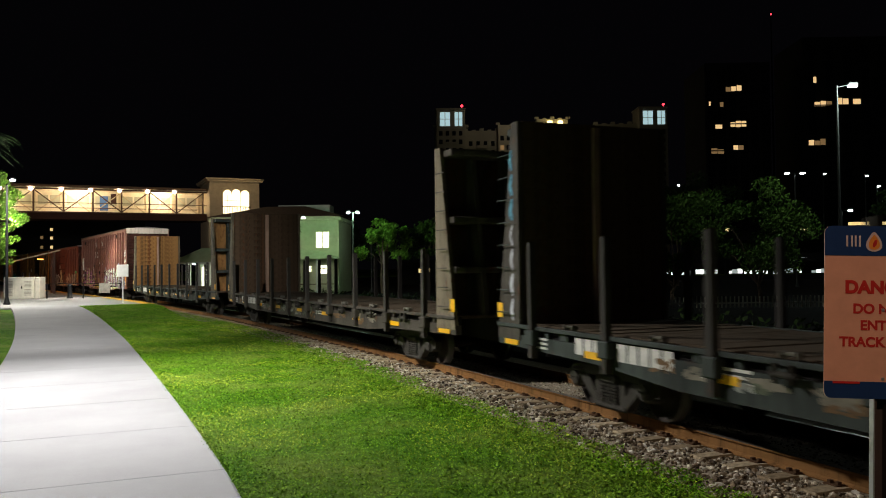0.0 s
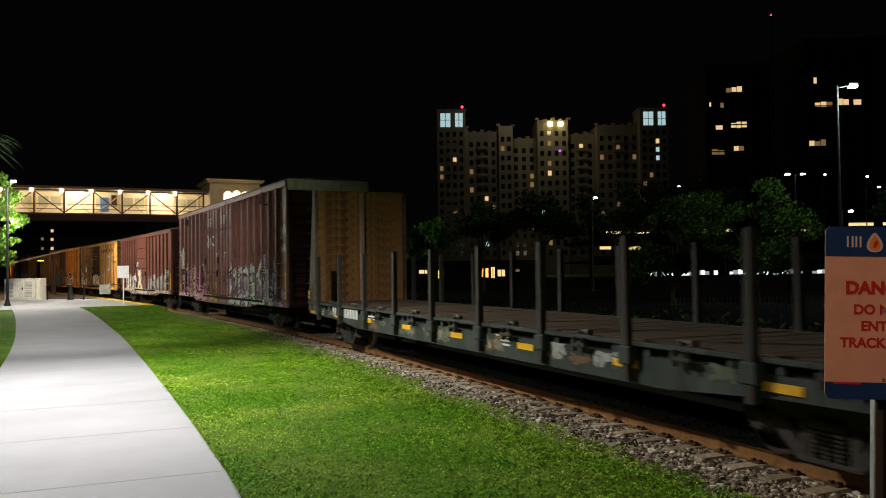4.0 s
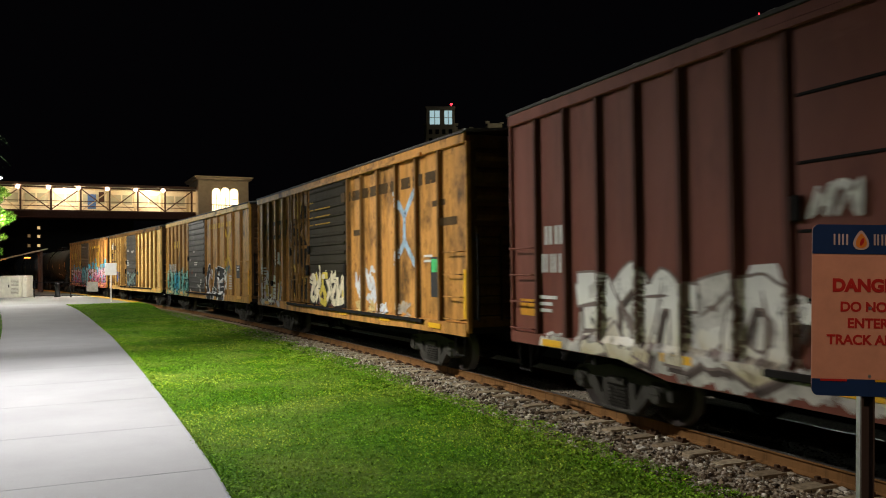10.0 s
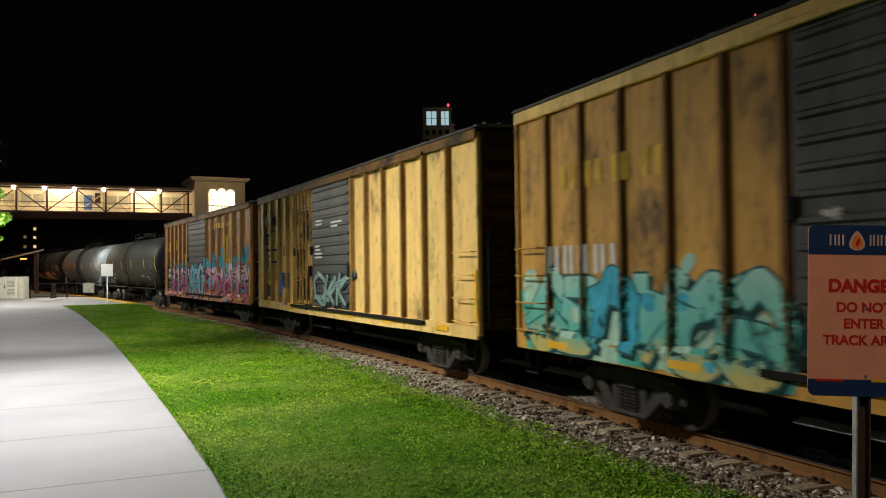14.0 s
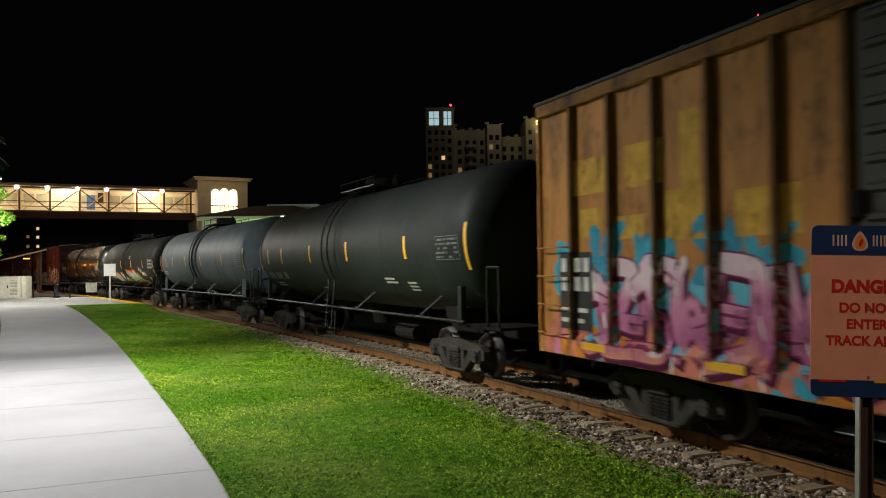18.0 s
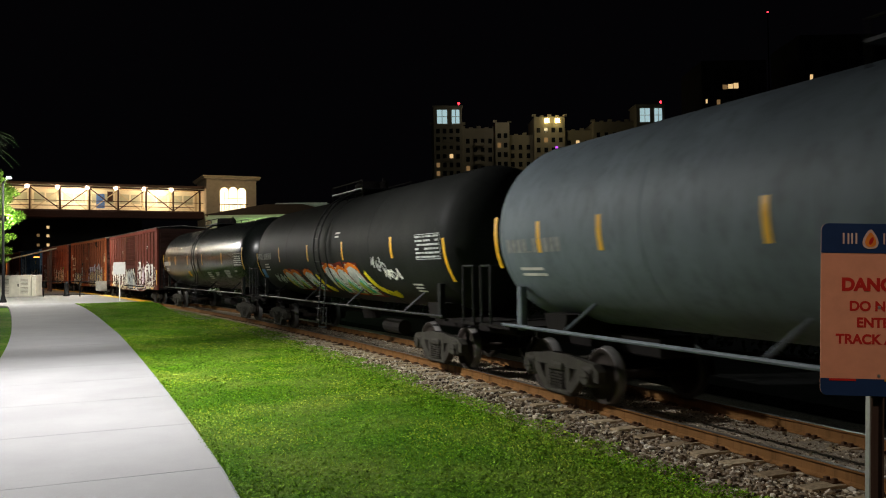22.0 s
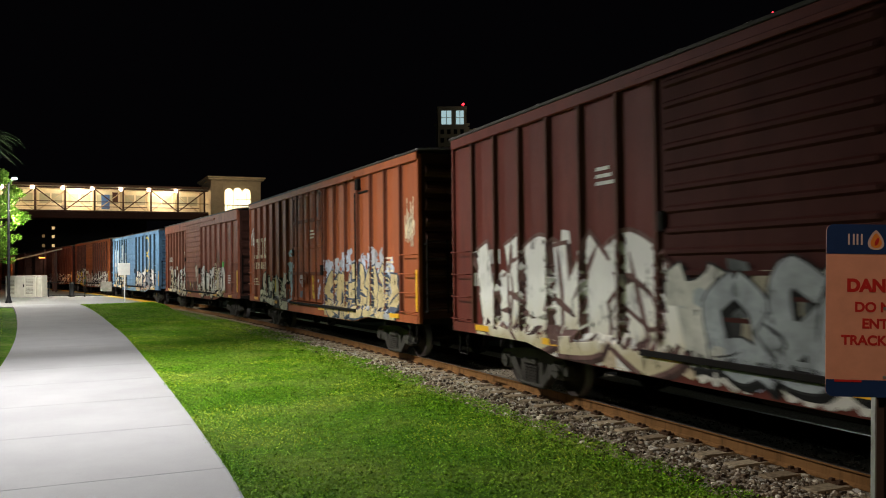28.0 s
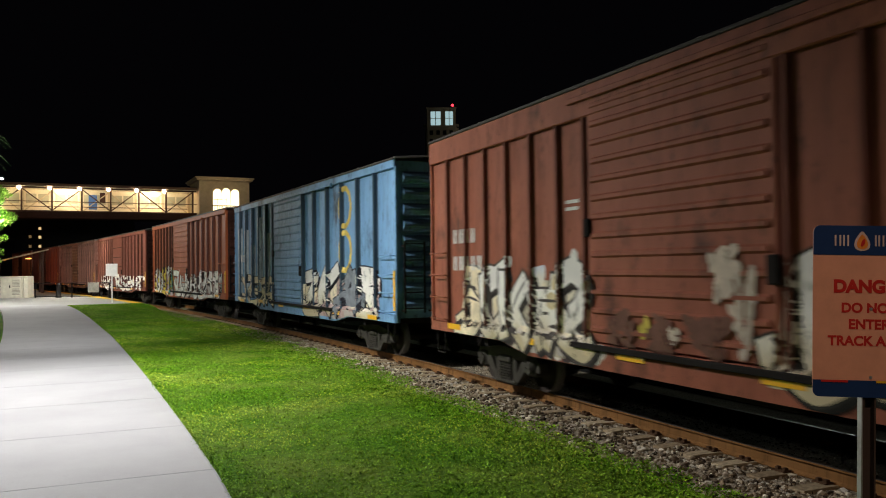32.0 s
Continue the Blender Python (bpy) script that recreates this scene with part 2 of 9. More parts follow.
# ------------------------------------------------------------ mesh helpers
class Geo:
    """Collects vertices and faces for one mesh."""

    def __init__(self):
        self.v, self.f, self.m = [], [], []

    def face(self, pts, m=0):
        k = len(self.v)
        self.v.extend(tuple(p) for p in pts)
        self.f.append(tuple(range(k, k + len(pts))))
        self.m.append(m)

    def box(self, x0, x1, y0, y1, z0, z1, c=0.0, m=0):
        """A box with its edges cut off by c."""
        if c <= 0:
            k = len(self.v)
            self.v += [(x, y, z) for x in (x0, x1) for y in (y0, y1) for z in (z0, z1)]
            for q in ((0, 1, 3, 2), (4, 6, 7, 5), (0, 4, 5, 1), (2, 3, 7, 6), (0, 2, 6, 4), (1, 5, 7, 3)):
                self.f.append(tuple(k + i for i in q))
                self.m.append(m)
            return self
        cc, hh = ((x0 + x1) / 2, (y0 + y1) / 2, (z0 + z1) / 2), (abs(x1 - x0) / 2, abs(y1 - y0) / 2, abs(z1 - z0) / 2)
        c = min(c, 0.49 * min(hh) * 2)
        k, ids = len(self.v), {}
        for sx in (-1, 1):
            for sy in (-1, 1):
                for sz in (-1, 1):
                    s = (sx, sy, sz)
                    for ax in range(3):
                        ids[s, ax] = len(self.v)
                        self.v.append(tuple(cc[i] + s[i] * (hh[i] - (0 if i == ax else c)) for i in range(3)))
        for ax in range(3):
            o1, o2 = (ax + 1) % 3, (ax + 2) % 3
            for sg in (-1, 1):
                loop = []
                for a, b in ((-1, -1), (1, -1), (1, 1), (-1, 1)):
                    s = [0, 0, 0]
                    s[ax], s[o1], s[o2] = sg, a, b
                    loop.append(ids[tuple(s), ax])
                self.f.append(tuple(loop if sg > 0 else loop[::-1]))
                self.m.append(m)
            for a in (-1, 1):
                for b in (-1, 1):
                    e = []
                    for sg, face in ((-1, o1), (1, o1), (1, o2), (-1, o2)):
                        s = [0, 0, 0]
                        s[ax], s[o1], s[o2] = sg, a, b
                        e.append(ids[tuple(s), face])
                    self.f.append(tuple(e if a * b < 0 else e[::-1]))
                    self.m.append(m)
        for s in [(a, b, d) for a in (-1, 1) for b in (-1, 1) for d in (-1, 1)]:
            t = [ids[s, ax] for ax in range(3)]
            self.f.append(tuple(t if s[0] * s[1] * s[2] > 0 else t[::-1]))
            self.m.append(m)
        return self

    def tube(self, p0, p1, r0, r1=None, n=10, m=0, caps=True):
        r1 = r0 if r1 is None else r1
        a, b = Vector(p0), Vector(p1)
        q = (b - a).to_track_quat("Z", "Y")
        k = len(self.v)
        for p, r in ((a, r0), (b, r1)):
            for i in range(n):
                t = 2 * math.pi * i / n
                self.v.append(tuple(p + q @ Vector((r * math.cos(t), r * math.sin(t), 0))))
        for i in range(n):
            j = (i + 1) % n
            self.f.append((k + i, k + j, k + n + j, k + n + i))
            self.m.append(m)
        if caps:
            self.f += [tuple(range(k + n - 1, k - 1, -1)), tuple(range(k + n, k + 2 * n))]
            self.m += [m, m]
        return self

    def lathe(self, profile, n=20, axis="y", at=(0, 0, 0), m=0):
        """profile: (along, radius) turned about an axis."""
        k = len(self.v)
        for al, r in profile:
            for i in range(n):
                t = 2 * math.pi * i / n
                c, s = r * math.cos(t), r * math.sin(t)
                p = {"x": (al, c, s), "y": (s, al, c), "z": (c, s, al)}[axis]
                self.v.append(tuple(p[j] + at[j] for j in range(3)))
        for a in range(len(profile) - 1):
            for i in range(n):
                j = (i + 1) % n
                self.f.append((k + a * n + i, k + a * n + j, k + (a + 1) * n + j, k + (a + 1) * n + i))
                self.m.append(m)
        return self

    def prism(self, outline, y0, y1, m=0):
        """An outline of (x, z) with depth along y."""
        n, k = len(outline), len(self.v)
        self.v += [(x, y0, z) for x, z in outline] + [(x, y1, z) for x, z in outline]
        self.f += [tuple(range(k, k + n)), tuple(range(k + 2 * n - 1, k + n - 1, -1))]
        self.m += [m, m]
        for i in range(n):
            j = (i + 1) % n
            self.f.append((k + j, k + i, k + n + i, k + n + j))
            self.m.append(m)
        return self

    def mesh(self, name, mats, smooth=False):
        me = bpy.data.meshes.new(name)
        me.from_pydata(self.v, [], self.f)
        for mat in mats if isinstance(mats, (list, tuple)) else [mats]:
            me.materials.append(mat)
        me.polygons.foreach_set("material_index", self.m)
        if smooth:
            me.polygons.foreach_set("use_smooth", [True] * len(self.f))
        me.validate()
        me.update()
        return me


def part(name, geo, mats, parent=None, label="", smooth=False, at=None):
    """Links a Geo, or a mesh made before, as one object under its thing."""
    me = geo if isinstance(geo, bpy.types.Mesh) else geo.mesh(name, mats, smooth)
    ob = new(name, me)
    if parent:
        ob.parent = parent
    if at is not None:
        ob.matrix_basis = at if isinstance(at, Matrix) else Matrix.Translation(at)
    return tagged(ob, label) if label else ob


def thing(name, label, category, at=None, group="", kind=""):
    ob = new(name)
    ob.empty_display_size = 0.3
    if at is not None:
        ob.matrix_basis = at if isinstance(at, Matrix) else Matrix.Translation(at)
    return tagged(ob, label, category, group, kind)


def smoothstep(a, b, x):
    u = min(1.0, max(0.0, (x - a) / (b - a)))
    return u * u * (3 - 2 * u)


# ------------------------------------------------------------ the track's line
def make_line():
    """The track's centre from s = -200 to 420 m: straight, a left-hand bend, straight."""
    fwd, x, y, a, ds = [], 5.84, 6.0, -0.39035, 0.25
    for i in range(int(420 / ds) + 1):
        fwd.append((x, y, a))
        x, y = x + math.sin(a) * ds, y + math.cos(a) * ds
        s = i * ds
        a += min(0.0, -0.00418 + 0.00004 * s) * ds
    back, x, y, a = [], 5.84, 6.0, -0.39035
    for i in range(int(200 / ds)):
        a -= (-0.00418 if i * ds < 20 else 0.0) * ds
        x, y = x - math.sin(a) * ds, y - math.cos(a) * ds
        back.append((x, y, a))
    return back[::-1] + fwd


LINE = make_line()


def track(s, side=0.0, z=0.0):
    """A point beside the track; side is positive towards the path."""
    u = min(len(LINE) - 1.001, max(0.0, (s + 200) / 0.25))
    i = int(u)
    w = u - i
    x, y, a = (LINE[i][j] * (1 - w) + LINE[i + 1][j] * w for j in range(3))
    return Vector((x - math.cos(a) * side, y + math.sin(a) * side, z))


def along(s):
    u = min(len(LINE) - 1, max(0, int((s + 200) / 0.25)))
    return LINE[u][2]


def nearest(x, y):
    """The place along the track and the side of a point."""
    best = min(range(600, 1600, 8), key=lambda i: (LINE[i][0] - x) ** 2 + (LINE[i][1] - y) ** 2)
    lx, ly, a = LINE[best]
    return best * 0.25 - 200, -(x - lx) * math.cos(a) + (y - ly) * math.sin(a)


def lawn_height(s, side):
    """Height of the lawn: flat, with a gentle rise to the platform, and a shoulder down to the ballast."""
    q = smoothstep(37, 46, s)
    return 0.36 * smoothstep(26, 47, s) * smoothstep(1.9 - 0.4 * q, 3.4 - 1.3 * q, side) - 0.22 * (1 - smoothstep(1.75 - 0.4 * q, 2.5 - 0.6 * q, abs(side)))


# ------------------------------------------------------------ ground
def steps(*runs):
    out = []
    for a, b, n in runs:
        out += [a + (b - a) * i / n for i in range(n)]
    return out + [runs[-1][1]]


def build_ground():
    xs = steps((-3000, -400, 3), (-400, -70, 8), (-70, -34, 12), (-34, 12, 92), (12, 60, 16), (60, 400, 8), (400, 3000, 3))
    ys = steps((-3000, -300, 3), (-300, -20, 8), (-20, 2, 8), (2, 62, 110), (62, 120, 20), (120, 400, 8), (400, 3000, 3))
    g = Geo()
    for y in ys:
        for x in xs:
            z = 0.0
            if -80 < x < 40 and -20 < y < 120:
                s, side = nearest(x, y)
                z = lawn_height(s, side)
                if side < -1.6:
                    z = -0.25
                z += 0.012 * noise.noise(Vector((x * 0.9, y * 0.9, 0)))
                if 6.7 < side < 9.9 and s < 52:
                    z -= 0.06
                if 1.6 < side < 13 and s > 48.2:
                    z = 0.1
            g.v.append((x, y, z))
    w = len(xs)
    for j in range(len(ys) - 1):
        for i in range(w - 1):
            k = j * w + i
            g.f.append((k, k + 1, k + w + 1, k + w))
            g.m.append(0)
    tagged(part("ground", g, M_SOIL, smooth=True), "mown green lawn soil reaching to the horizon", "ground", kind="structure")


def strip(s0, s1, step, sides, geo, m=0):
    """A strip along the track over (side, z) rows."""
    n = int((s1 - s0) / step)
    k, w = len(geo.v), len(sides)
    for i in range(n + 1):
        s = s0 + (s1 - s0) * i / n
        for side, z in sides:
            geo.v.append(tuple(track(s, side, z)))
    for i in range(n):
        for j in range(w - 1):
            a = k + i * w + j
            geo.f.append((a, a + 1, a + w + 1, a + w))
            geo.m.append(m)
    return geo


def build_track():
    bed = strip(-40, 160, 1.0, ((2.45, -0.17), (2.15, -0.09), (1.6, -0.035), (1.0, -0.035), (0.66, -0.014), (0.5, 0.0), (0, 0.004), (-0.5, 0.0), (-0.66, -0.014), (-1.0, -0.035), (-1.6, -0.035), (-2.4, -0.1), (-2.8, -0.2)), Geo())
    bed = tagged(part("railway_bed", bed, M_EARTH), "grey crushed-stone bed under the railway track", "railway track", kind="structure")
    for side in (0.7525, -0.7525):
        rail = Geo()
        prof = ((0.062, -0.012), (0.062, 0.0), (0.014, 0.028), (0.009, 0.125), (0.036, 0.135), (0.036, 0.155))
        prof = prof + tuple((-a, b) for a, b in prof[::-1])
        strip(-40, 160, 1.0, [(side + a, b) for a, b in prof], rail, 0)
        strip(-40, 160, 1.0, [(side + a, b) for a, b in ((0.036, 0.1551), (0.024, RAIL), (-0.024, RAIL), (-0.036, 0.1551))], rail, 1)
        part("rail", rail, [M_RAIL, M_RAILTOP], bed, "rusty brown steel rail with a worn top")
    tie = Geo().box(-0.11, 0.11, -1.3, 1.3, -0.16, -0.008, 0.015).mesh("tie", M_TIE)
    rng = random.Random(3)
    for i in range(150):
        s = -8 + 0.55 * i
        p = track(s)
        m = pose(p.x, p.y, rng.uniform(-0.002, 0.012), 0, rng.uniform(-0.4, 0.4), -math.degrees(along(s)) + 90 + rng.uniform(-1.2, 1.2))
        part("tie", tie, None, bed, at=m)
    plate = Geo().box(-0.09, 0.09, -0.17, 0.17, -0.012, 0.012, 0.004)
    for dx in (-0.05, 0.05):
        plate.box(dx - 0.02, dx + 0.02, 0.08, 0.13, 0.0, 0.04)
        plate.box(dx - 0.02, dx + 0.02, -0.13, -0.08, 0.0, 0.04)
    plate = plate.mesh("tie_plate", M_TIEPLATE)
    for i in range(75):
        s = -3 + 0.55 * i
        for side in (0.7525, -0.7525):
            p = track(s, side)
            part("tie_plate", plate, None, bed, at=pose(p.x, p.y, 0.0, 0, 0, -math.degrees(along(s)) + 90))
    cable = strip(-30, 60, 0.8, ((0.36, -0.02), (0.355, 0.012), (0.33, 0.02), (0.305, 0.012), (0.30, -0.02)), Geo())
    part("cable", cable, M_CABLE, bed, "black cable lying between the rails")
    # loose stones
    g, rng = Geo(), random.Random(11)
    ico = bmesh.new()
    bmesh.ops.create_icosphere(ico, subdivisions=1, radius=1.0)
    ico_v = [v.co.copy() for v in ico.verts]
    ico_f = [tuple(v.index for v in f.verts) for f in ico.faces]
    ico.free()
    for i in range(27000):
        near = rng.random()
        s = -4 + 34 * near ** 1.5
        if rng.random() < 0.66:
            side = rng.uniform(0.84, 2.2) + (0.15 * rng.random() ** 2)
            z = -0.03 - 0.07 * smoothstep(1.5, 2.4, side)
        else:
            side = rng.uniform(-1.3, 0.66)
            z = 0.002 if abs(side) < 0.6 else -0.035
        r = rng.uniform(0.011, 0.026) * (1.6 if rng.random() < 0.16 else 1.0) * (1.1 if side > 0.8 else 0.72)
        if abs(((s + 8) / 0.55 + 0.5) % 1 - 0.5) < 0.2 and 0.8 < side < 1.33 and rng.random() < 0.93:
            continue
        c = track(s, side, z + r * 0.4)
        k = len(g.v)
        sx, sy, sz = rng.uniform(0.65, 1.45), rng.uniform(0.65, 1.45), rng.uniform(0.5, 1.05)
        for d in ico_v:
            q = rng.uniform(0.6, 1.2) * r
            g.v.append((c.x + d.x * q * sx, c.y + d.y * q * sy, c.z + d.z * q * sz))
        g.f += [tuple(k + j for j in f) for f in ico_f]
        g.m += [0] * len(ico_f)
    tagged(part("ballast_stones", g, M_STONE), "loose tan and grey crushed ballast stones beside the rails", "ballast", kind="stuff")


def build_path():
    path = thing("pavement", "pale concrete walking path with tooled joints", "path", kind="structure")
    for i in range(23):
        s0 = 9.3 + 2.94 * (i - 9)
        g = Geo()
        k, n = 0, 4
        gap = 0.007
        for j in range(n + 1):
            s = s0 + gap + (2.94 - 2 * gap) * j / n
            bow = 0.13 * math.sin(math.pi * min(1, max(0, (s - 6) / 22)))
            for q, dz in ((6.62 - 0.013 * s + bow, -0.12), (6.6 - 0.013 * s + bow, 0.012), (6.63 - 0.013 * s + bow, 0.028), (9.97 - 0.013 * s, 0.028), (10.0 - 0.013 * s, -0.12)):
                p = track(s, q)
                p.z = 0.36 * smoothstep(26, 47, s) + dz
                g.v.append(tuple(p))
        for j in range(n):
            for a in range(4):
                b = j * 5 + a
                g.f.append((b, b + 1, b + 6, b + 5))
                g.m.append(0)
        g.f += [(0, 1, 2, 3, 4), (n * 5 + 4, n * 5 + 3, n * 5 + 2, n * 5 + 1, n * 5)]
        g.m += [0, 0]
        part("slab", g, M_PATH, path)
    g = strip(48.0, 150, 2.0, ((1.75, 0.0), (1.75, 0.35), (1.78, 0.37), (13.5, 0.37), (13.5, 0.0)), Geo())
    g.face([track(48.0, 1.75, 0), track(48.0, 1.78, 0.37), track(48.0, 13.5, 0.37), track(48.0, 13.5, 0)])
    plat = tagged(part("platform", g, M_PLATFORM), "lit grey concrete station platform beside the track", "platform", kind="structure")
    part("tactile_strip", strip(48.05, 150, 2.0, ((1.8, 0.36), (1.8, 0.378), (2.4, 0.378), (2.4, 0.36)), Geo()), M_YELLOW, plat, "yellow tactile warning strip")
    lot = strip(-30, 190, 4.0, ((-2.3, -0.08), (-2.6, 0.03), (-8.6, 0.035), (-30, 0.03), (-110, 0.03)), Geo())
    tagged(part("parking_lot", lot, M_ASPHALT), "dark asphalt lot beyond the railway", "parking lot", kind="structure")


def build_grass():
    """Mown grass: thin blades, with darker clover patches here and there."""
    g, rng = Geo(), random.Random(5)
    for i in range(260000):
        s = -1 + 36 * rng.random() ** 2.0
        bow = 0.13 * math.sin(math.pi * min(1, max(0, (s - 6) / 22)))
        if rng.random() < 0.9:
            side = rng.uniform(1.5 - 0.3 * smoothstep(18, 28, s), 6.6 - 0.013 * s + bow)
            if side < 2.4 and s < 24:
                # a ragged border that creeps over the stones
                q = track(s, side)
                lip = 1.85 - 0.25 * smoothstep(6, 20, s) + 0.3 * noise.noise(Vector((q.x * 1.1, q.y * 1.1, 15.0))) + 0.22 * noise.noise(Vector((q.x * 4, q.y * 4, 8.0)))
                if side < lip - 0.08 + 0.2 * rng.random():
                    continue
        else:
            side = rng.uniform(10.03, 13.0)
        p = track(s, side)
        base = lawn_height(s, side)
        if side < 2.5:
            base = max(base, -0.04 - 0.05 * smoothstep(1.6, 2.4, side))
        patch = noise.noise(Vector((p.x * 0.8, p.y * 0.8, 3.0))) + 0.5 * noise.noise(Vector((p.x * 2.3, p.y * 2.3, 7.0)))
        pale = (0.12 + 0.5 * smoothstep(3.5, 8.5, s)) * smoothstep(-0.12, 0.35, noise.noise(Vector((p.x * 0.4, p.y * 0.4, 12.0))) + 0.45 * noise.noise(Vector((p.x * 1.3, p.y * 1.3, 5.0))))
        edge = abs(side - 6.5) < 0.25 or side < 2.3
        a = rng.uniform(0, 6.283)
        if rng.random() < (0.88 if patch > 0.1 or edge else 0.5):
            # a small round leaf lying nearly flat
            r = rng.uniform(0.0055, 0.0145) * (1.25 - 0.25 * smoothstep(3, 8, s) + s / 40)
            tuft = noise.noise(Vector((p.x * 9, p.y * 9, 1.0)))
            z = base + rng.uniform(0.01, 0.035) + 0.03 * max(0.0, tuft) + (0.015 if edge else 0.0)
            u = Vector((math.cos(a), math.sin(a), rng.uniform(-0.8, 0.8))) * r
            v = Vector((-math.sin(a), math.cos(a), rng.uniform(-0.8, 0.8))) * r * 0.7
            c = Vector((p.x, p.y, z))
            g.face((c - u, c + v, c + u, c - v), 2 if rng.random() < pale else 1)
            continue
        if patch < -0.3 and rng.random() < 0.45:
            continue
        h = rng.uniform(0.014, 0.04) * (1.4 if edge else 1.0) * (1 - 0.4 * smoothstep(10, 25, s))
        w = rng.uniform(0.002, 0.006) * (1 + s / 26)
        lx, ly = rng.gauss(0, 0.03), rng.gauss(0, 0.03)
        dx, dy = w * math.cos(a), w * math.sin(a)
        g.face(((p.x - dx, p.y - dy, base - 0.01), (p.x + dx, p.y + dy, base - 0.01), (p.x + lx, p.y + ly, base + h)), 2 if rng.random() < pale else 0)
    # the far lawn, up to the platform
    for i in range(60000):
        s = 31 + 17.2 * rng.random()
        side = rng.uniform(1.9 - 0.5 * smoothstep(36, 46, s), 6.6 - 0.013 * s + 0.02) if rng.random() < 0.86 else rng.uniform(10.03, 13.0)
        p = track(s, side)
        a, r = rng.uniform(0, 6.283), rng.uniform(0.014, 0.032)
        c = Vector((p.x, p.y, lawn_height(s, side) + rng.uniform(0.0, 0.035)))
        u = Vector((math.cos(a), math.sin(a), rng.uniform(-0.8, 0.8))) * r
        v = Vector((-math.sin(a), math.cos(a), rng.uniform(-0.8, 0.8))) * r * 0.6
        g.face((c - u, c + v, c + u, c - v), 1)
    # thin grass creeping up to the rail further along
    for i in range(16000):
        s = 20 + 28 * rng.random()
        side = rng.uniform(1.15, 2.7)
        p = track(s, side)
        if rng.random() > smoothstep(20, 29, s) + 0.25 * noise.noise(Vector((p.x, p.y, 4.0))):
            continue
        a, r = rng.uniform(0, 6.283), rng.uniform(0.012, 0.035)
        c = Vector((p.x, p.y, -0.03 - 0.06 * smoothstep(1.5, 2.4, side) + 0.3 * smoothstep(28, 47, s) * smoothstep(1.9, 3.4, side) + rng.uniform(0.0, 0.04)))
        u = Vector((math.cos(a), math.sin(a), rng.uniform(-0.6, 0.6))) * r
        v = Vector((-math.sin(a), math.cos(a), rng.uniform(-0.6, 0.6))) * r * 0.6
        g.face((c - u, c + v, c + u, c - v), 1)
    # low leaves along the ragged border of the stones
    for i in range(42000):
        s, side = -1 + 24 * rng.random() ** 1.5, 1.45 + 1.6 * rng.random()
        p = track(s, side)
        lip = 1.8 - 0.25 * smoothstep(6, 20, s) + 0.3 * noise.noise(Vector((p.x * 1.1, p.y * 1.1, 15.0))) + 0.22 * noise.noise(Vector((p.x * 4, p.y * 4, 8.0)))
        if side < lip + 0.12 * rng.random():
            continue
        a, r = rng.uniform(0, 6.283), rng.uniform(0.007, 0.016) * (1 + s / 30)
        c = Vector((p.x, p.y, max(lawn_height(s, side), -0.04 - 0.05 * smoothstep(1.6, 2.4, side)) + rng.uniform(0.005, 0.045)))
        u = Vector((math.cos(a), math.sin(a), rng.uniform(-0.8, 0.8))) * r
        v = Vector((-math.sin(a), math.cos(a), rng.uniform(-0.8, 0.8))) * r * 0.7
        g.face((c - u, c + v, c + u, c - v), 1 if rng.random() < 0.75 else 0)
    # taller unmown tufts along the path's edge
    for i in range(9000):
        s = -1 + 24 * rng.random() ** 1.6
        bow = 0.13 * math.sin(math.pi * min(1, max(0, (s - 6) / 22)))
        p = track(s, 6.6 - 0.013 * s + bow)
        if noise.noise(Vector((p.x * 2.2, p.y * 2.2, 9.0))) + 0.4 * noise.noise(Vector((p.x * 9, p.y * 9, 2.0))) < rng.uniform(-0.35, 0.3):
            continue
        p = track(s, 6.6 - 0.013 * s + bow + rng.gauss(-0.05, 0.04))
        a, r = rng.uniform(0, 6.283), rng.uniform(0.005, 0.014)
        c = Vector((p.x, p.y, rng.uniform(0.02, 0.075)))
        u = Vector((math.cos(a), math.sin(a), rng.uniform(-0.9, 0.9))) * r * 1.3
        v = Vector((-math.sin(a), math.cos(a), rng.uniform(-0.9, 0.9))) * r * 0.8
        g.face((c - u, c + v, c + u, c - v), 1)
    tagged(part("grass", g, [M_BLADE, M_CLOVER, M_STRAW]), "short mown green grass with clover on the lawn", "grass", kind="stuff")


build_ground()
build_track()
build_path()
build_grass()


# ------------------------------------------------------------ rolling stock
FLEET = []           # (car, centre along the train, half the distance between its trucks)
WHEELSETS = []
SHARED = {}


def shared(key, make, mats, smooth=False):
    if key not in SHARED:
        SHARED[key] = make().mesh(key, mats, smooth)
    return SHARED[key]


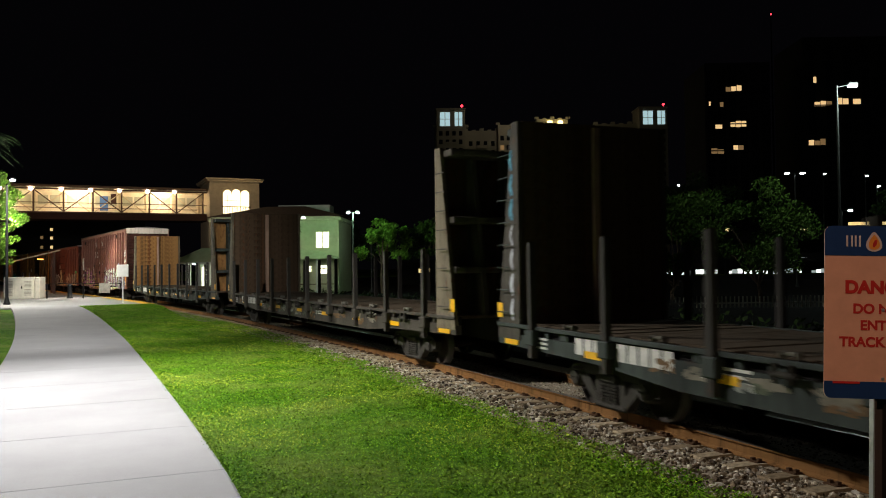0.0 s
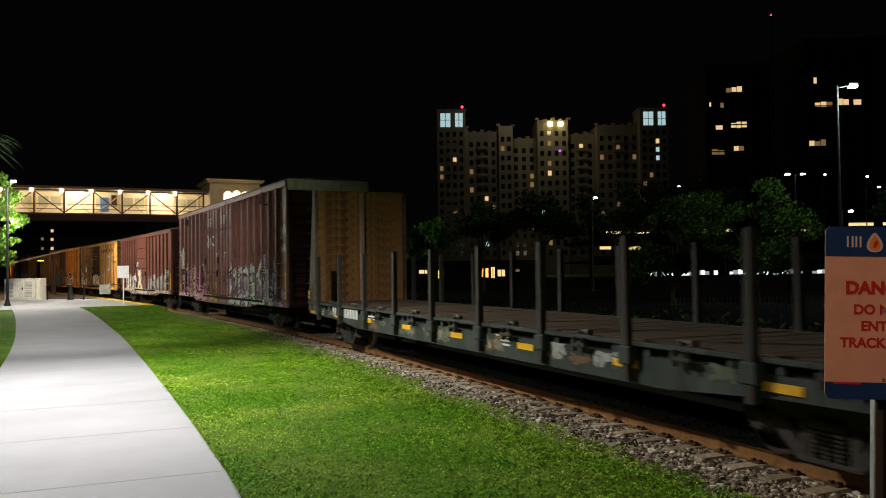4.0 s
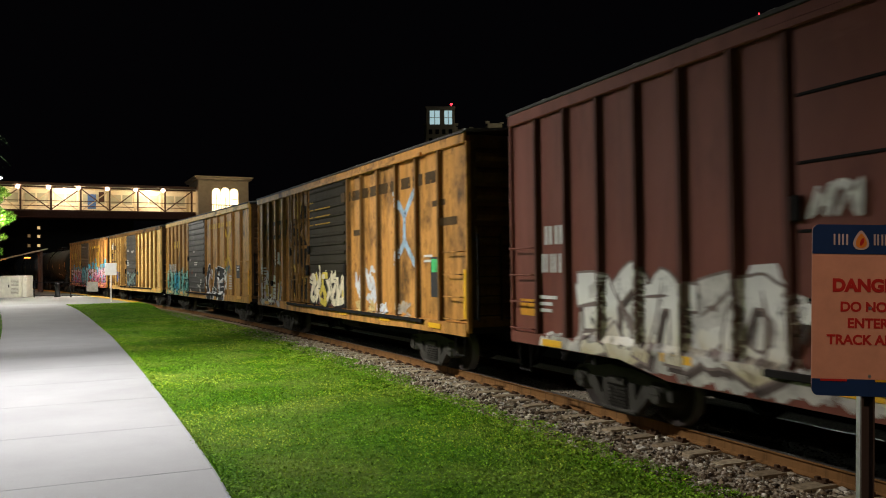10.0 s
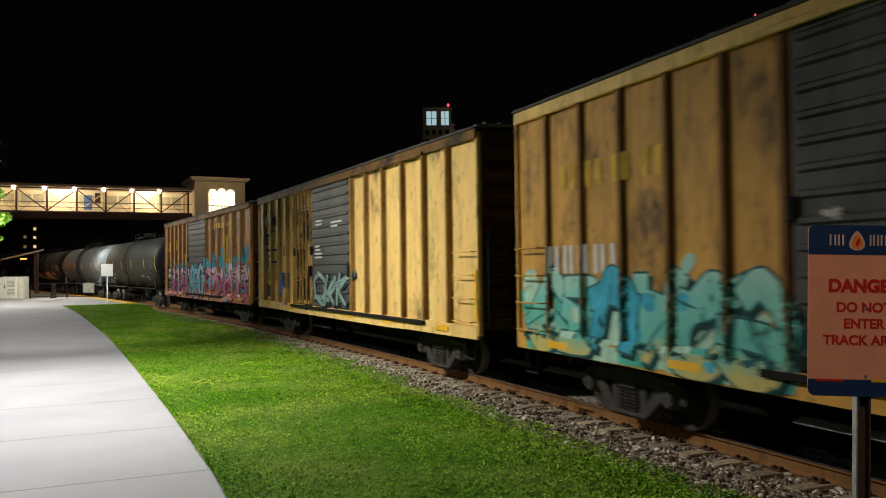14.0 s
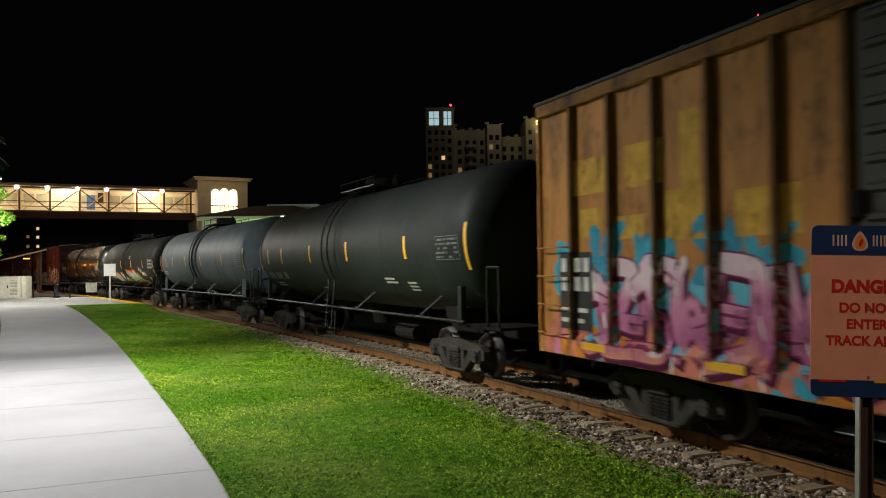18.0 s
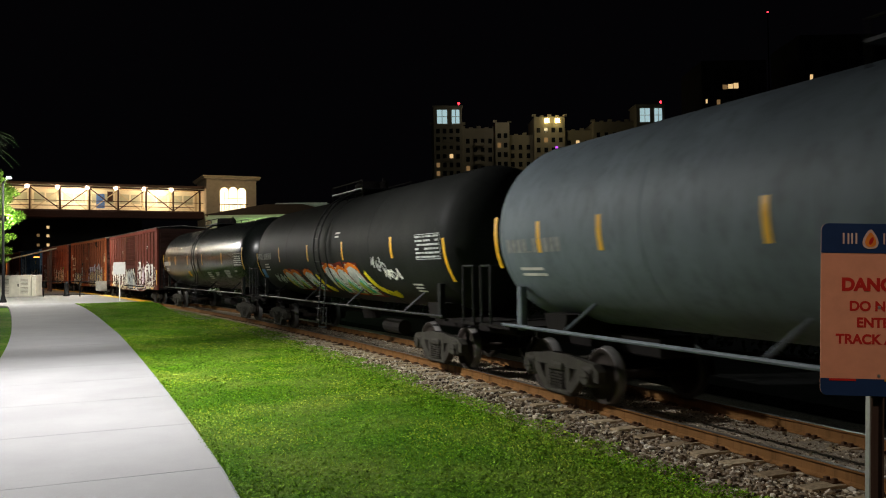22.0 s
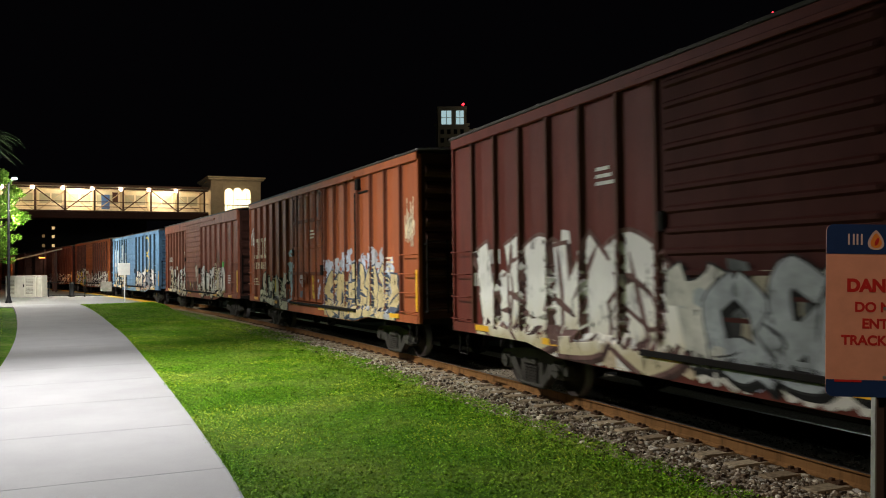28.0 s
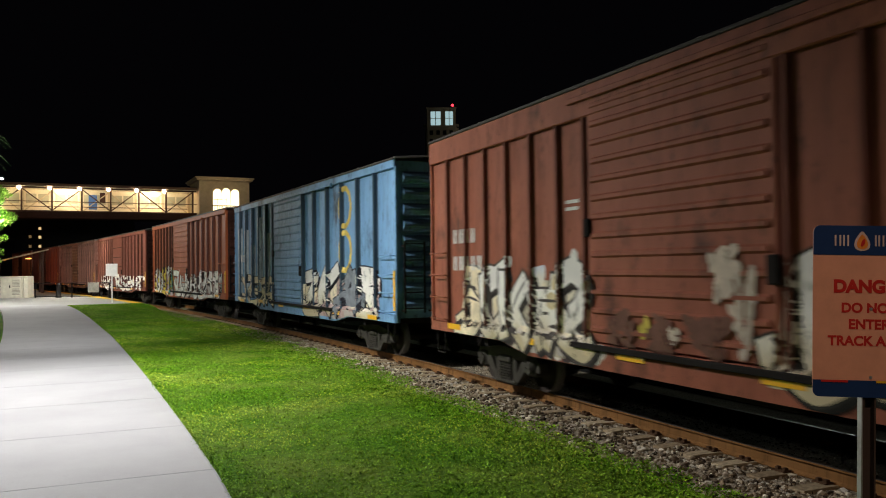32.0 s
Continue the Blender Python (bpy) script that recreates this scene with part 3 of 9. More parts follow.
def side_frame_geo():
    """A cast truss frame: arched top, two windows, spring opening, journal boxes."""
    g = Geo()
    g.prism(((-1.16, 0.52), (-1.02, 0.62), (-0.6, 0.66), (-0.3, 0.7), (0.3, 0.7), (0.6, 0.66), (1.02, 0.62), (1.16, 0.52), (1.16, 0.36), (1.04, 0.36), (0.66, 0.5), (-0.66, 0.5), (-1.04, 0.36), (-1.16, 0.36)), -0.075, 0.075)
    for d in (-1, 1):
        g.prism([(d * x, z) for x, z in ((0.86, 0.499), (0.4, 0.1), (0.26, 0.1), (0.56, 0.499))][::d], -0.09, 0.07)
        g.prism([(d * x, z) for x, z in ((0.25, 0.499), (0.38, 0.499), (0.38, 0.14), (0.25, 0.14))][::-d], -0.085, 0.065)
        g.box(d * 0.89 - 0.16, d * 0.89 + 0.16, -0.115, 0.1, 0.28, 0.58, 0.04)
        g.tube((d * 0.89, -0.15, 0.42), (d * 0.89, -0.1, 0.42), 0.105, n=14)
        for k in (-1, 1):
            g.tube((d * 0.89 + k * 0.06, -0.165, 0.42), (d * 0.89 + k * 0.06, -0.14, 0.42), 0.018, n=6)
    g.box(-0.42, 0.42, -0.11, 0.09, 0.06, 0.15, 0.03)
    # bolster end over the springs
    g.box(-0.21, 0.21, -0.13, 0.06, 0.43, 0.56, 0.03)
    return g


def spring_geo():
    g = Geo()
    for x in (-0.155, 0.0, 0.155):
        for i in range(6):
            g.lathe(((-0.014, 0.04), (-0.014, 0.076), (0.014, 0.076), (0.014, 0.04)), 10, "z", (x, -0.06, 0.175 + i * 0.046))
    return g


def wheelset_geo():
    g = Geo()
    g.tube((0, -1.05, 0), (0, 1.05, 0), 0.075, n=12, m=0)
    for d in (-1, 1):
        y = d * 0.76
        g.lathe([(y + d * a, r) for a, r in ((0.07, 0.07), (0.075, 0.14), (0.03, 0.18), (0.02, 0.34), (0.07, 0.36), (0.07, 0.412))], 28, "y", m=0)
        g.lathe([(y + d * a, r) for a, r in ((0.07, 0.412), (0.068, 0.42), (-0.04, 0.425), (-0.06, 0.45), (-0.075, 0.44), (-0.075, 0.36))], 28, "y", m=1)
        g.lathe([(y + d * a, r) for a, r in ((-0.075, 0.36), (-0.02, 0.34), (-0.02, 0.18), (-0.07, 0.14), (-0.075, 0.07))], 28, "y", m=0)
    return g


def bogie(car, x):
    g = Geo().box(-0.2, 0.2, -0.98, 0.98, 0.36, 0.62, 0.04).tube((0, 0, 0.6), (0, 0, 0.75), 0.2, n=16)
    truck = part("truck", shared("truck", lambda: g, M_TRUCK), None, car, at=(x, 0, 0))
    for d in (-1, 1):
        part("side_frame", shared("side_frame", side_frame_geo, M_TRUCK), None, truck, at=(0, d * 1.0, 0))
        sp = part("suspension", shared("suspension", spring_geo, M_TRUCK), None, truck, at=(0, d * 1.0, 0))
        tagged(sp, kind="stuff")
        part("brake_beam", shared("brake_beam", lambda: Geo().box(-0.04, 0.04, -0.8, 0.8, 0.33, 0.41, 0.01).box(-0.06, 0.06, -0.78, -0.7, 0.25, 0.5).box(-0.06, 0.06, 0.7, 0.78, 0.25, 0.5), M_UNDER), None, truck, at=(d * 0.4, 0, 0))
        w = part("wheelset", shared("wheelset", wheelset_geo, [M_WHEEL, M_TREAD], True), None, truck, at=(d * 0.89, 0, 0.425))
        WHEELSETS.append((w, d * 0.89))
    return truck


def coupler_geo():
    g = Geo()
    g.box(0, 0.55, -0.07, 0.07, 0.78, 0.95, 0.02)
    g.prism(((0.5, 0.72), (0.62, 0.68), (0.78, 0.72), (0.8, 1.0), (0.5, 1.0)), -0.16, 0.06)
    g.box(0.72, 0.84, 0.02, 0.14, 0.74, 0.98, 0.03)
    g.tube((0.1, 0.35, 0.8), (0.55, 0.25, 0.45), 0.025)
    g.tube((0.55, 0.25, 0.45), (0.8, 0.12, 0.55), 0.025)
    return g


def couplers(car, half):
    cm = shared("coupler", coupler_geo, M_UNDER)
    part("coupler", cm, None, car, at=(half - 0.05, 0, 0))
    part("coupler", cm, None, car, at=pose(-half + 0.05, 0, 0, 0, 0, 180))


def enlist(car, rear, front, inset):
    """Puts a car in the train: where its ends stand along the line at the start."""
    FLEET.append((car, (rear + front) / 2, (rear - front) / 2 - inset))
    return (rear - front) / 2


# ------------------------------------------------------------ spray paint
SPRAY = {}


def spray(colour):
    if colour not in SPRAY:
        mat = faded_spray(colour) if isinstance(colour[0], tuple) else plain("spray_paint", colour, 0.65, vary=0.3, scale=3.5, spec=0.06)
        tree = mat.node_tree
        chip = noise_of(tree, 5.0, 10, 0.74, (1, 1, 0.55), (2, 8, 3))
        tree.links.new(ramp(tree, chip, ((0.35, (0.12, 0.12, 0.12)), (0.43, (1, 1, 1)))), tree.nodes["Principled BSDF"].inputs["Alpha"])
        SPRAY[colour] = mat
    return SPRAY[colour]


def faded_spray(tones):
    """Paint blended from one tone into the next up the car's side, cloudy at the seams."""
    mat, tree, bsdf = nodes_of("blended_spray_paint")
    xyz = tree.nodes.new("ShaderNodeSeparateXYZ")
    co = tree.nodes.new("ShaderNodeTexCoord")
    tree.links.new(co.outputs["Object"], xyz.inputs[0])
    cloudy = tree.nodes.new("ShaderNodeMath")
    cloudy.operation = "MULTIPLY_ADD"
    tree.links.new(noise_of(tree, 1.9, 4, 0.6, (1, 1, 0.7)), cloudy.inputs[0])
    cloudy.inputs[1].default_value = 1.3
    tree.links.new(xyz.outputs["Z"], cloudy.inputs[2])
    span = tree.nodes.new("ShaderNodeMapRange")
    span.inputs["From Min"].default_value, span.inputs["From Max"].default_value = 1.5, 2.9
    tree.links.new(cloudy.outputs[0], span.inputs["Value"])
    n = len(tones)
    c = ramp(tree, span.outputs["Result"], [((i + 0.3) / n, t) for i, t in enumerate(tones)])
    tree.links.new(c, bsdf.inputs["Base Color"])
    bsdf.inputs["Roughness"].default_value = 0.55
    return mat


def curve_through(pts, n=7):
    out = []
    p = [pts[0]] + list(pts) + [pts[-1]]
    for i in range(1, len(p) - 2):
        for j in range(n):
            t = j / n
            a, b, c, d = p[i - 1], p[i], p[i + 1], p[i + 2]
            out.append(tuple(0.45 * (b[k] + (c[k] - b[k]) * t) + 0.275 * (2 * b[k] + (c[k] - a[k]) * t + (2 * a[k] - 5 * b[k] + 4 * c[k] - d[k]) * t * t + (3 * b[k] - a[k] - 3 * c[k] + d[k]) * t ** 3) for k in (0, 1)))
    return out + [pts[-1]]


def stroke(g, pts, w, skin, lift, m, n=7, cuts=4, taper=0.75):
    """A thick line sprayed over a car's side; skin(x, z) gives how far the side stands out."""
    line = curve_through(pts, n)
    k, rows = len(g.v), []
    for i, (x, z) in enumerate(line):
        a, b = line[max(0, i - 1)], line[min(len(line) - 1, i + 1)]
        dx, dz = b[0] - a[0], b[1] - a[1]
        q = math.hypot(dx, dz) or 1
        e = min(i, len(line) - 1 - i) / max(1, n * 0.5)
        ww = w * (taper + (1 - taper) * min(1, e))
        rows.append([(x - dz / q * ww * c, z + dx / q * ww * c) for c in [2 * j / cuts - 1 for j in range(cuts + 1)]])
    for row in rows:
        for x, z in row:
            y, up = skin(x, z)
            g.v.append((x, y - lift, up))
    c1 = cuts + 1
    for i in range(len(rows) - 1):
        for j in range(cuts):
            a = k + i * c1 + j
            g.f.append((a, a + c1, a + c1 + 1, a + 1))
            g.m.append(m)


# bent strokes of the wild letter shapes, in a unit box
HOOKED = (((0.95, 0.85), (0.5, 1.02), (0.1, 0.8), (0.35, 0.52), (0.8, 0.42), (0.9, 0.12), (0.4, -0.03), (0.0, 0.18)),)
COMBED = (((0.95, 0.97), (0.22, 0.92), (0.1, 0.5), (0.2, 0.06), (1.0, 0.02)), ((0.18, 0.5), (0.82, 0.53)))
PEAKED = (((0.0, 0.0), (0.3, 0.6), (0.5, 1.05)), ((0.5, 1.05), (0.72, 0.5), (1.0, -0.03)), ((0.2, 0.34), (0.85, 0.38)))
FORKED = (((0.12, 1.02), (0.08, 0.5), (0.14, -0.02)), ((0.95, 1.0), (0.3, 0.5), (1.0, 0.0)))
SLANTED = (((0.05, 0.0), (0.1, 1.0)), ((0.1, 1.0), (0.5, 0.4), (0.9, 0.02)), ((0.9, 0.02), (0.95, 1.03)))
LOOPED = (((0.1, 0.0), (0.08, 1.0)), ((0.08, 0.97), (0.8, 0.95), (0.75, 0.55), (0.2, 0.5)), ((0.3, 0.5), (0.95, -0.02)))
RINGED = (((0.5, 1.0), (0.05, 0.75), (0.1, 0.2), (0.5, 0.0), (0.92, 0.25), (0.95, 0.75), (0.45, 1.0)),)
OPENED = (((0.95, 0.8), (0.5, 1.03), (0.08, 0.6), (0.2, 0.1), (0.6, -0.02), (1.0, 0.25)),)
CRESTED = (((0.0, 0.0), (0.15, 1.0)), ((0.15, 1.0), (0.47, 0.42), (0.8, 1.0)), ((0.8, 1.0), (1.0, 0.0)))
CUPPED = (((0.05, 1.0), (0.08, 0.3), (0.4, -0.02), (0.85, 0.2), (0.95, 1.0)),)
BOLTED = (((0.0, 0.95), (0.9, 0.98), (0.1, 0.05), (1.05, 0.0)),)
WILD = (HOOKED, COMBED, PEAKED, FORKED, SLANTED, LOOPED, RINGED, OPENED, CRESTED, CUPPED, BOLTED)


def letter(rng, x, z, w, h, shape=None):
    """One wild letter shape: bent strokes, sheared and loosened at random."""
    shape, lean = shape or rng.choice(WILD), rng.uniform(-0.3, 0.3)
    over, turned = rng.random() < 0.5, rng.random() < 0.35
    out = []
    lines = list(shape)
    if rng.random() < 0.7:
        # a stroke that ties it to its neighbour
        v = rng.uniform(0.1, 0.9)
        lines.append(((-0.15, v), (0.4, v + rng.uniform(-0.25, 0.25)), (1.15, v + rng.uniform(-0.3, 0.3))))
    for line in lines:
        row = []
        for a, b in line:
            a, b = a + rng.uniform(-0.11, 0.11), b + rng.uniform(-0.07, 0.07)
            a, b = 1 - a if over else a, 1 - b if turned else b
            row.append((x + w * (a + lean * (b - 0.5)), z + h * min(1.08, max(-0.02, b))))
        out.append(row)
    return out


def drawn_out(pts, d):
    """A line lengthened by d at both ends."""
    def beyond(a, b):
        q = math.hypot(a[0] - b[0], a[1] - b[1]) or 1.0
        return (a[0] + (a[0] - b[0]) / q * d, a[1] + (a[1] - b[1]) / q * d)
    return [beyond(pts[0], pts[1])] + list(pts[1:-1]) + [beyond(pts[-1], pts[-2])]


def block(g, rng, x, z, w, h, skin, lift, m, lean, round_top):
    """A filled letter body with uneven sides; returns its outline."""
    rows, cuts = 9, max(4, int(w / 0.07))
    left, right = [], []
    a, b = rng.uniform(-0.06, 0.06), rng.uniform(-0.06, 0.06)
    waist, foot = rng.uniform(-0.12, 0.12), rng.uniform(-0.1, 0.1)
    for j in range(rows + 1):
        v = j / rows
        a, b = a + rng.uniform(-0.05, 0.05), b + rng.uniform(-0.05, 0.05)
        squeeze = waist * math.sin(math.pi * v) + foot * (1 - v) + round_top * max(0.0, v - 0.7) ** 2 * 3
        left.append((x + w * (lean * v + a + squeeze), z + h * v))
        right.append((x + w * (1 + lean * v + b - squeeze), z + h * v))
    k = len(g.v)
    tilt = rng.uniform(-0.12, 0.12)
    for j in range(rows + 1):
        for i in range(cuts + 1):
            u = i / cuts
            xx = left[j][0] * (1 - u) + right[j][0] * u
            zz = left[j][1] + h * tilt * (u - 0.5) * (j / rows)
            y, up = skin(xx, zz)
            g.v.append((xx, y - lift, up))
    for j in range(rows):
        for i in range(cuts):
            q = k + j * (cuts + 1) + i
            g.f.append((q, q + 1, q + cuts + 2, q + cuts + 1))
            g.m.append(m)
    left = [(p, q - h * tilt * 0.5 * j / rows) for j, (p, q) in enumerate(left)]
    right = [(p, q + h * tilt * 0.5 * j / rows) for j, (p, q) in enumerate(right)]
    return left, right


def graffiti(car, label, seed, x0, x1, z0, z1, n, fills, edge, skin, fat=0.16, cloud=None, shine=None, spikes=0.3, shadow=None, shapes=None):
    """A row of crowded sprayed letters: a cloud and a drop shadow behind, then each outlined and filled letter."""
    rng, g = random.Random(seed), Geo()
    cols = [shadow or tuple(0.45 * c for c in edge)] + list(cloud or ())
    w, tall = (x1 - x0) / n, z1 - z0
    if cloud:
        for i in range(int((x1 - x0) / 0.3)):
            block(g, rng, x0 - 0.05 + i * 0.3, z0 + rng.uniform(-0.03, 0.03), 0.5, tall * rng.uniform(0.5, 0.86), skin, 0.003 + 0.0002 * (i % 5), 1 + (i // 2) % len(cloud), rng.uniform(-0.25, 0.25), 0.4)
        for i in range(int((x1 - x0) * 1.6) + 1):
            x, z = rng.uniform(x0 - 0.3, x1 - 0.2), z0 + tall * rng.uniform(0.1, 0.6)
            block(g, rng, x, z, rng.uniform(0.25, 0.6), tall * rng.uniform(0.3, 0.55), skin, 0.0042 + 0.0002 * (i % 6), 1 + rng.randrange(len(cloud)), rng.uniform(-0.4, 0.4), 0.35)
    body, line = min(fat * 0.9, 0.2 * w), max(0.022, fat * 0.17)
    rows = []
    for i in range(n):
        x, z = x0 + i * w + rng.uniform(-0.04, 0.04) * w, z0 + body * 0.7 + rng.uniform(-0.03, 0.05)
        rows.append(letter(rng, x + 0.06 * w, z, w * rng.uniform(0.92, 1.06), (tall - body * 1.3) * rng.uniform(0.86, 1.04), shapes[i % len(shapes)] if shapes else None))
    for i, row in enumerate(rows):
        for k, pts in enumerate(row):
            stroke(g, [(x + 0.07, z - 0.06) for x, z in drawn_out(pts, line)], body + line, skin, 0.0056 + 0.0002 * k + 0.0005 * (i % 2), 0, 9, 6, 0.95)
    piece = tagged(part("graffiti", g, [spray(c) for c in cols], car, label), kind="stuff")
    for i, row in enumerate(rows):
        h, lift, k = Geo(), 0.0075 + 0.0034 * (i % 3), 0
        fill = 1 + (rng.randrange(len(fills)) if rng.random() < 0.3 else 0)
        for pts in row:
            stroke(h, drawn_out(pts, line), body + line, skin, lift + 0.0002 * k, 0, 9, 6, 0.95)
            k += 1
        for pts in row:
            stroke(h, pts, body, skin, lift + 0.0008 + 0.0002 * k, fill, 9, 6, 0.95)
            if len(fills) > 1 and rng.random() < 0.6:
                a = rng.randrange(len(pts) - 1)
                stroke(h, [pts[a], ((pts[a][0] * 0.5 + pts[a + 1][0] * 0.5), (pts[a][1] * 0.5 + pts[a + 1][1] * 0.5))], body * 0.8, skin, lift + 0.0011 + 0.0002 * k, 1 + rng.randrange(len(fills)), 6, 4, 0.6)
            k += 1
        while rng.random() < spikes:
            end = rng.choice(rng.choice(row))
            tip = (end[0] + rng.uniform(-0.25, 0.25), min(z1 + 0.3, end[1] + rng.uniform(0.12, 0.32)))
            stroke(h, [end, ((end[0] + tip[0]) / 2 + 0.04, (end[1] + tip[1]) / 2), tip], body * 0.55, skin, lift + 0.0013 + 0.0002 * k, fill, 4, 3, 0.2)
            k += 1
        for q in range(rng.choice((1, 2, 3))):
            pts = rng.choice(row)
            a, b = pts[0], pts[len(pts) // 2]
            mid = ((a[0] + b[0]) / 2 + rng.uniform(-0.1, 0.1), (a[1] + b[1]) / 2)
            stroke(h, [a, mid, b], line * rng.uniform(0.4, 0.8), skin, lift + 0.0016 + 0.0002 * k, 0, 5, 2, 0.3)
            k += 1
        if shine:
            for q in range(3):
                a = rng.choice(rng.choice(row))
                stroke(h, [(a[0], a[1]), (a[0] + rng.uniform(-0.12, 0.12), a[1] - rng.uniform(0.1, 0.3))], rng.uniform(0.014, 0.03), skin, lift + 0.0018 + 0.0002 * k, len(fills) + 1, 5, 1, 0.4)
        part("letter_shape", h, [spray(c) for c in [edge] + list(fills) + ([shine] if shine else [])], piece)


def blade_letters(car, seed, xs, z0, z1, w, skin):
    """Leaning blade-like letters: grey, teal and lime bodies under orange tops, with white dashes."""
    rng = random.Random(seed)
    for i, x in enumerate(xs):
        g, h, lift = Geo(), (z1 - z0) * rng.uniform(0.88, 1.0), 0.009 + 0.0034 * (i % 3)
        block(g, rng, x + 0.1, z0 - 0.08, w * 0.95, (z1 - z0) * 1.0, skin, lift - 0.0012, 5, -0.6, 0.0)
        left, right = block(g, rng, x + 0.06, z0, w * 0.72, h * 0.92, skin, lift, 0, -0.62, 0.0)
        at = lambda u, v: (left[int(v * 9)][0] * (1 - u) + right[int(v * 9)][0] * u, left[int(v * 9)][1] * (1 - u) + right[int(v * 9)][1] * u)
        stroke(g, [at(0.5, 0.62), at(0.6, 0.4), at(0.75, 0.12)], w * 0.16, skin, lift + 0.0008, 1, 6, 4, 0.5)
        stroke(g, [at(0.25, 0.5), at(0.3, 0.34), at(0.42, 0.2)], w * 0.13, skin, lift + 0.001, 2, 6, 4, 0.5)
        stroke(g, [at(0.0, 0.78), at(0.0, 0.98), at(0.5, 1.0), at(1.0, 0.98), at(1.02, 0.84)], 0.055, skin, lift + 0.0014, 3, 7, 3, 0.9)
        if i % 2:
            stroke(g, [at(0.0, 0.1), at(0.4, 0.0), at(0.95, 0.02)], 0.035, skin, lift + 0.0016, 3, 6, 3, 0.6)
        stroke(g, [at(0.72, 0.85), at(0.66, 0.5), at(0.95, 0.12)], 0.032, skin, lift + 0.0018, 4, 7, 2, 0.5)
        for v in (0.3, 0.42, 0.54):
            p = at(1.0, v)
            stroke(g, [(p[0] - 0.1, p[1] + 0.02), (p[0] + 0.16, p[1] - 0.02)], 0.024, skin, lift + 0.002, 4, 4, 2, 0.5)
        part("graffiti", g, [spray(c) for c in ((0.5, 0.51, 0.49), (0.04, 0.36, 0.24), (0.38, 0.48, 0.07), (0.66, 0.17, 0.015), S_WHITE, (0.16, 0.025, 0.015))], car, "grey and teal blade letter edged in orange")


def sill_band(car, label, seed, x0, x1, top, tones, skin):
    """Ragged spray along the sill."""
    g, rng = Geo(), random.Random(seed)
    n = int((x1 - x0) / 0.21)
    for i in range(n):
        xx = x0 + (x1 - x0) * i / n
        stroke(g, [(xx, 0.8), (xx + rng.uniform(0, 0.2), 0.8 + (top - 0.8) * rng.uniform(0.3, 0.55)), (xx + rng.uniform(0.1, 0.4), 0.8 + (top - 0.8) * rng.uniform(0.5, 1.0))], rng.uniform(0.1, 0.2), skin, 0.0026 + 0.0003 * (i % 5), 0 if rng.random() < 0.55 else rng.randrange(len(tones)), 4, 5, 0.6)
    tagged(part("graffiti", g, [spray(t) for t in tones], car, label), kind="stuff")


def spray_spots(car, label, seed, spots, tones, skin, lift=0.004):
    """Soft sprayed patches: (x, z, width, height, tone)."""
    g, rng = Geo(), random.Random(seed)
    for i, (x, z, w, h, m) in enumerate(spots):
        r = min(w, h) * 0.15 + 0.012
        for q in range(15):
            a = (x + w * rng.uniform(0.1, 0.9), z + h * rng.uniform(0.1, 0.85))
            b = (min(x + w, max(x, a[0] + rng.uniform(-0.6, 0.6) * w)), min(z + h, max(z, a[1] + rng.uniform(-0.6, 0.6) * h)))
            stroke(g, [a, ((a[0] + b[0]) / 2 + rng.uniform(-0.1, 0.1) * w, (a[1] + b[1]) / 2), b], r * rng.uniform(0.45, 1.1), skin, lift + 0.0001 * ((15 * i + q) % 47), m, 4, 4, 0.35)
    tagged(part("sprayed_patch", g, [spray(t) for t in tones], car, label), kind="stuff")


def scrawl(car, label, seed, x, z, w, h, colour, skin, n=3, fat=0.035):
    """A thin hand-style tag."""
    rng, g = random.Random(seed), Geo()
    for i in range(n):
        pts = [(x + w * (i + rng.uniform(0, 1.2)) / n, z + h * rng.uniform(0, 1)) for _ in range(6)]
        stroke(g, pts, fat, skin, 0.006 + 0.0005 * i, 0, 6, 2)
    part("tag", g, spray(colour), car, label)


def bars(car, name, label, mat, skin, rows, lift=0.012):
    """Stencilled lines: (x, z, width, height) each."""
    g = Geo()
    for x, z, w, h in rows:
        n = max(1, int(w / 0.08))
        for i in range(n):
            xa, xb = x + w * i / n, x + w * (i + 1) / n
            ya, yb = skin(xa + 0.005, z), skin(xb - 0.005, z)
            yc, yd = skin(xb - 0.005, z + h), skin(xa + 0.005, z + h)
            g.face(((xa, ya[0] - lift, ya[1]), (xb, yb[0] - lift, yb[1]), (xb, yc[0] - lift, yc[1]), (xa, yd[0] - lift, yd[1])))
    tagged(part(name, g, mat, car, label), kind="stuff" if len(rows) > 4 else "")


def data_panel(car, skin, x, z, w, h, seed, tone):
    """A framed panel of small worn data lines."""
    rng, rows = random.Random(seed), []
    rows += [(x, z, w, 0.014), (x, z + h, w, 0.014), (x, z, 0.016, h), (x + w - 0.016, z, 0.016, h)]
    for i in range(int(h / 0.085)):
        u = 0.03
        while u < w - 0.08:
            n = rng.uniform(0.05, 0.24)
            n = min(n, w - 0.04 - u)
            if rng.random() < 0.85:
                rows.append((x + u, z + 0.035 + 0.085 * i, n, 0.04))
            u += n + rng.uniform(0.015, 0.06)
    bars(car, "data_panel", "framed panel of small pale data lines", spray(tone), skin, rows, 0.008)


def marks(rng, x, z, sizes, gap=0.06):
    """A line of character-sized blocks with spaces."""
    out = []
    for w, h in sizes:
        out.append((x, z, w, h))
        x += w + gap
    return out


# ------------------------------------------------------------ boxcars
M_ROOFEDGE = worn("weathered_roof_edge", (0.05, 0.043, 0.038), 0.7, 0.3, 0.5, seed=2, spec=0.2)


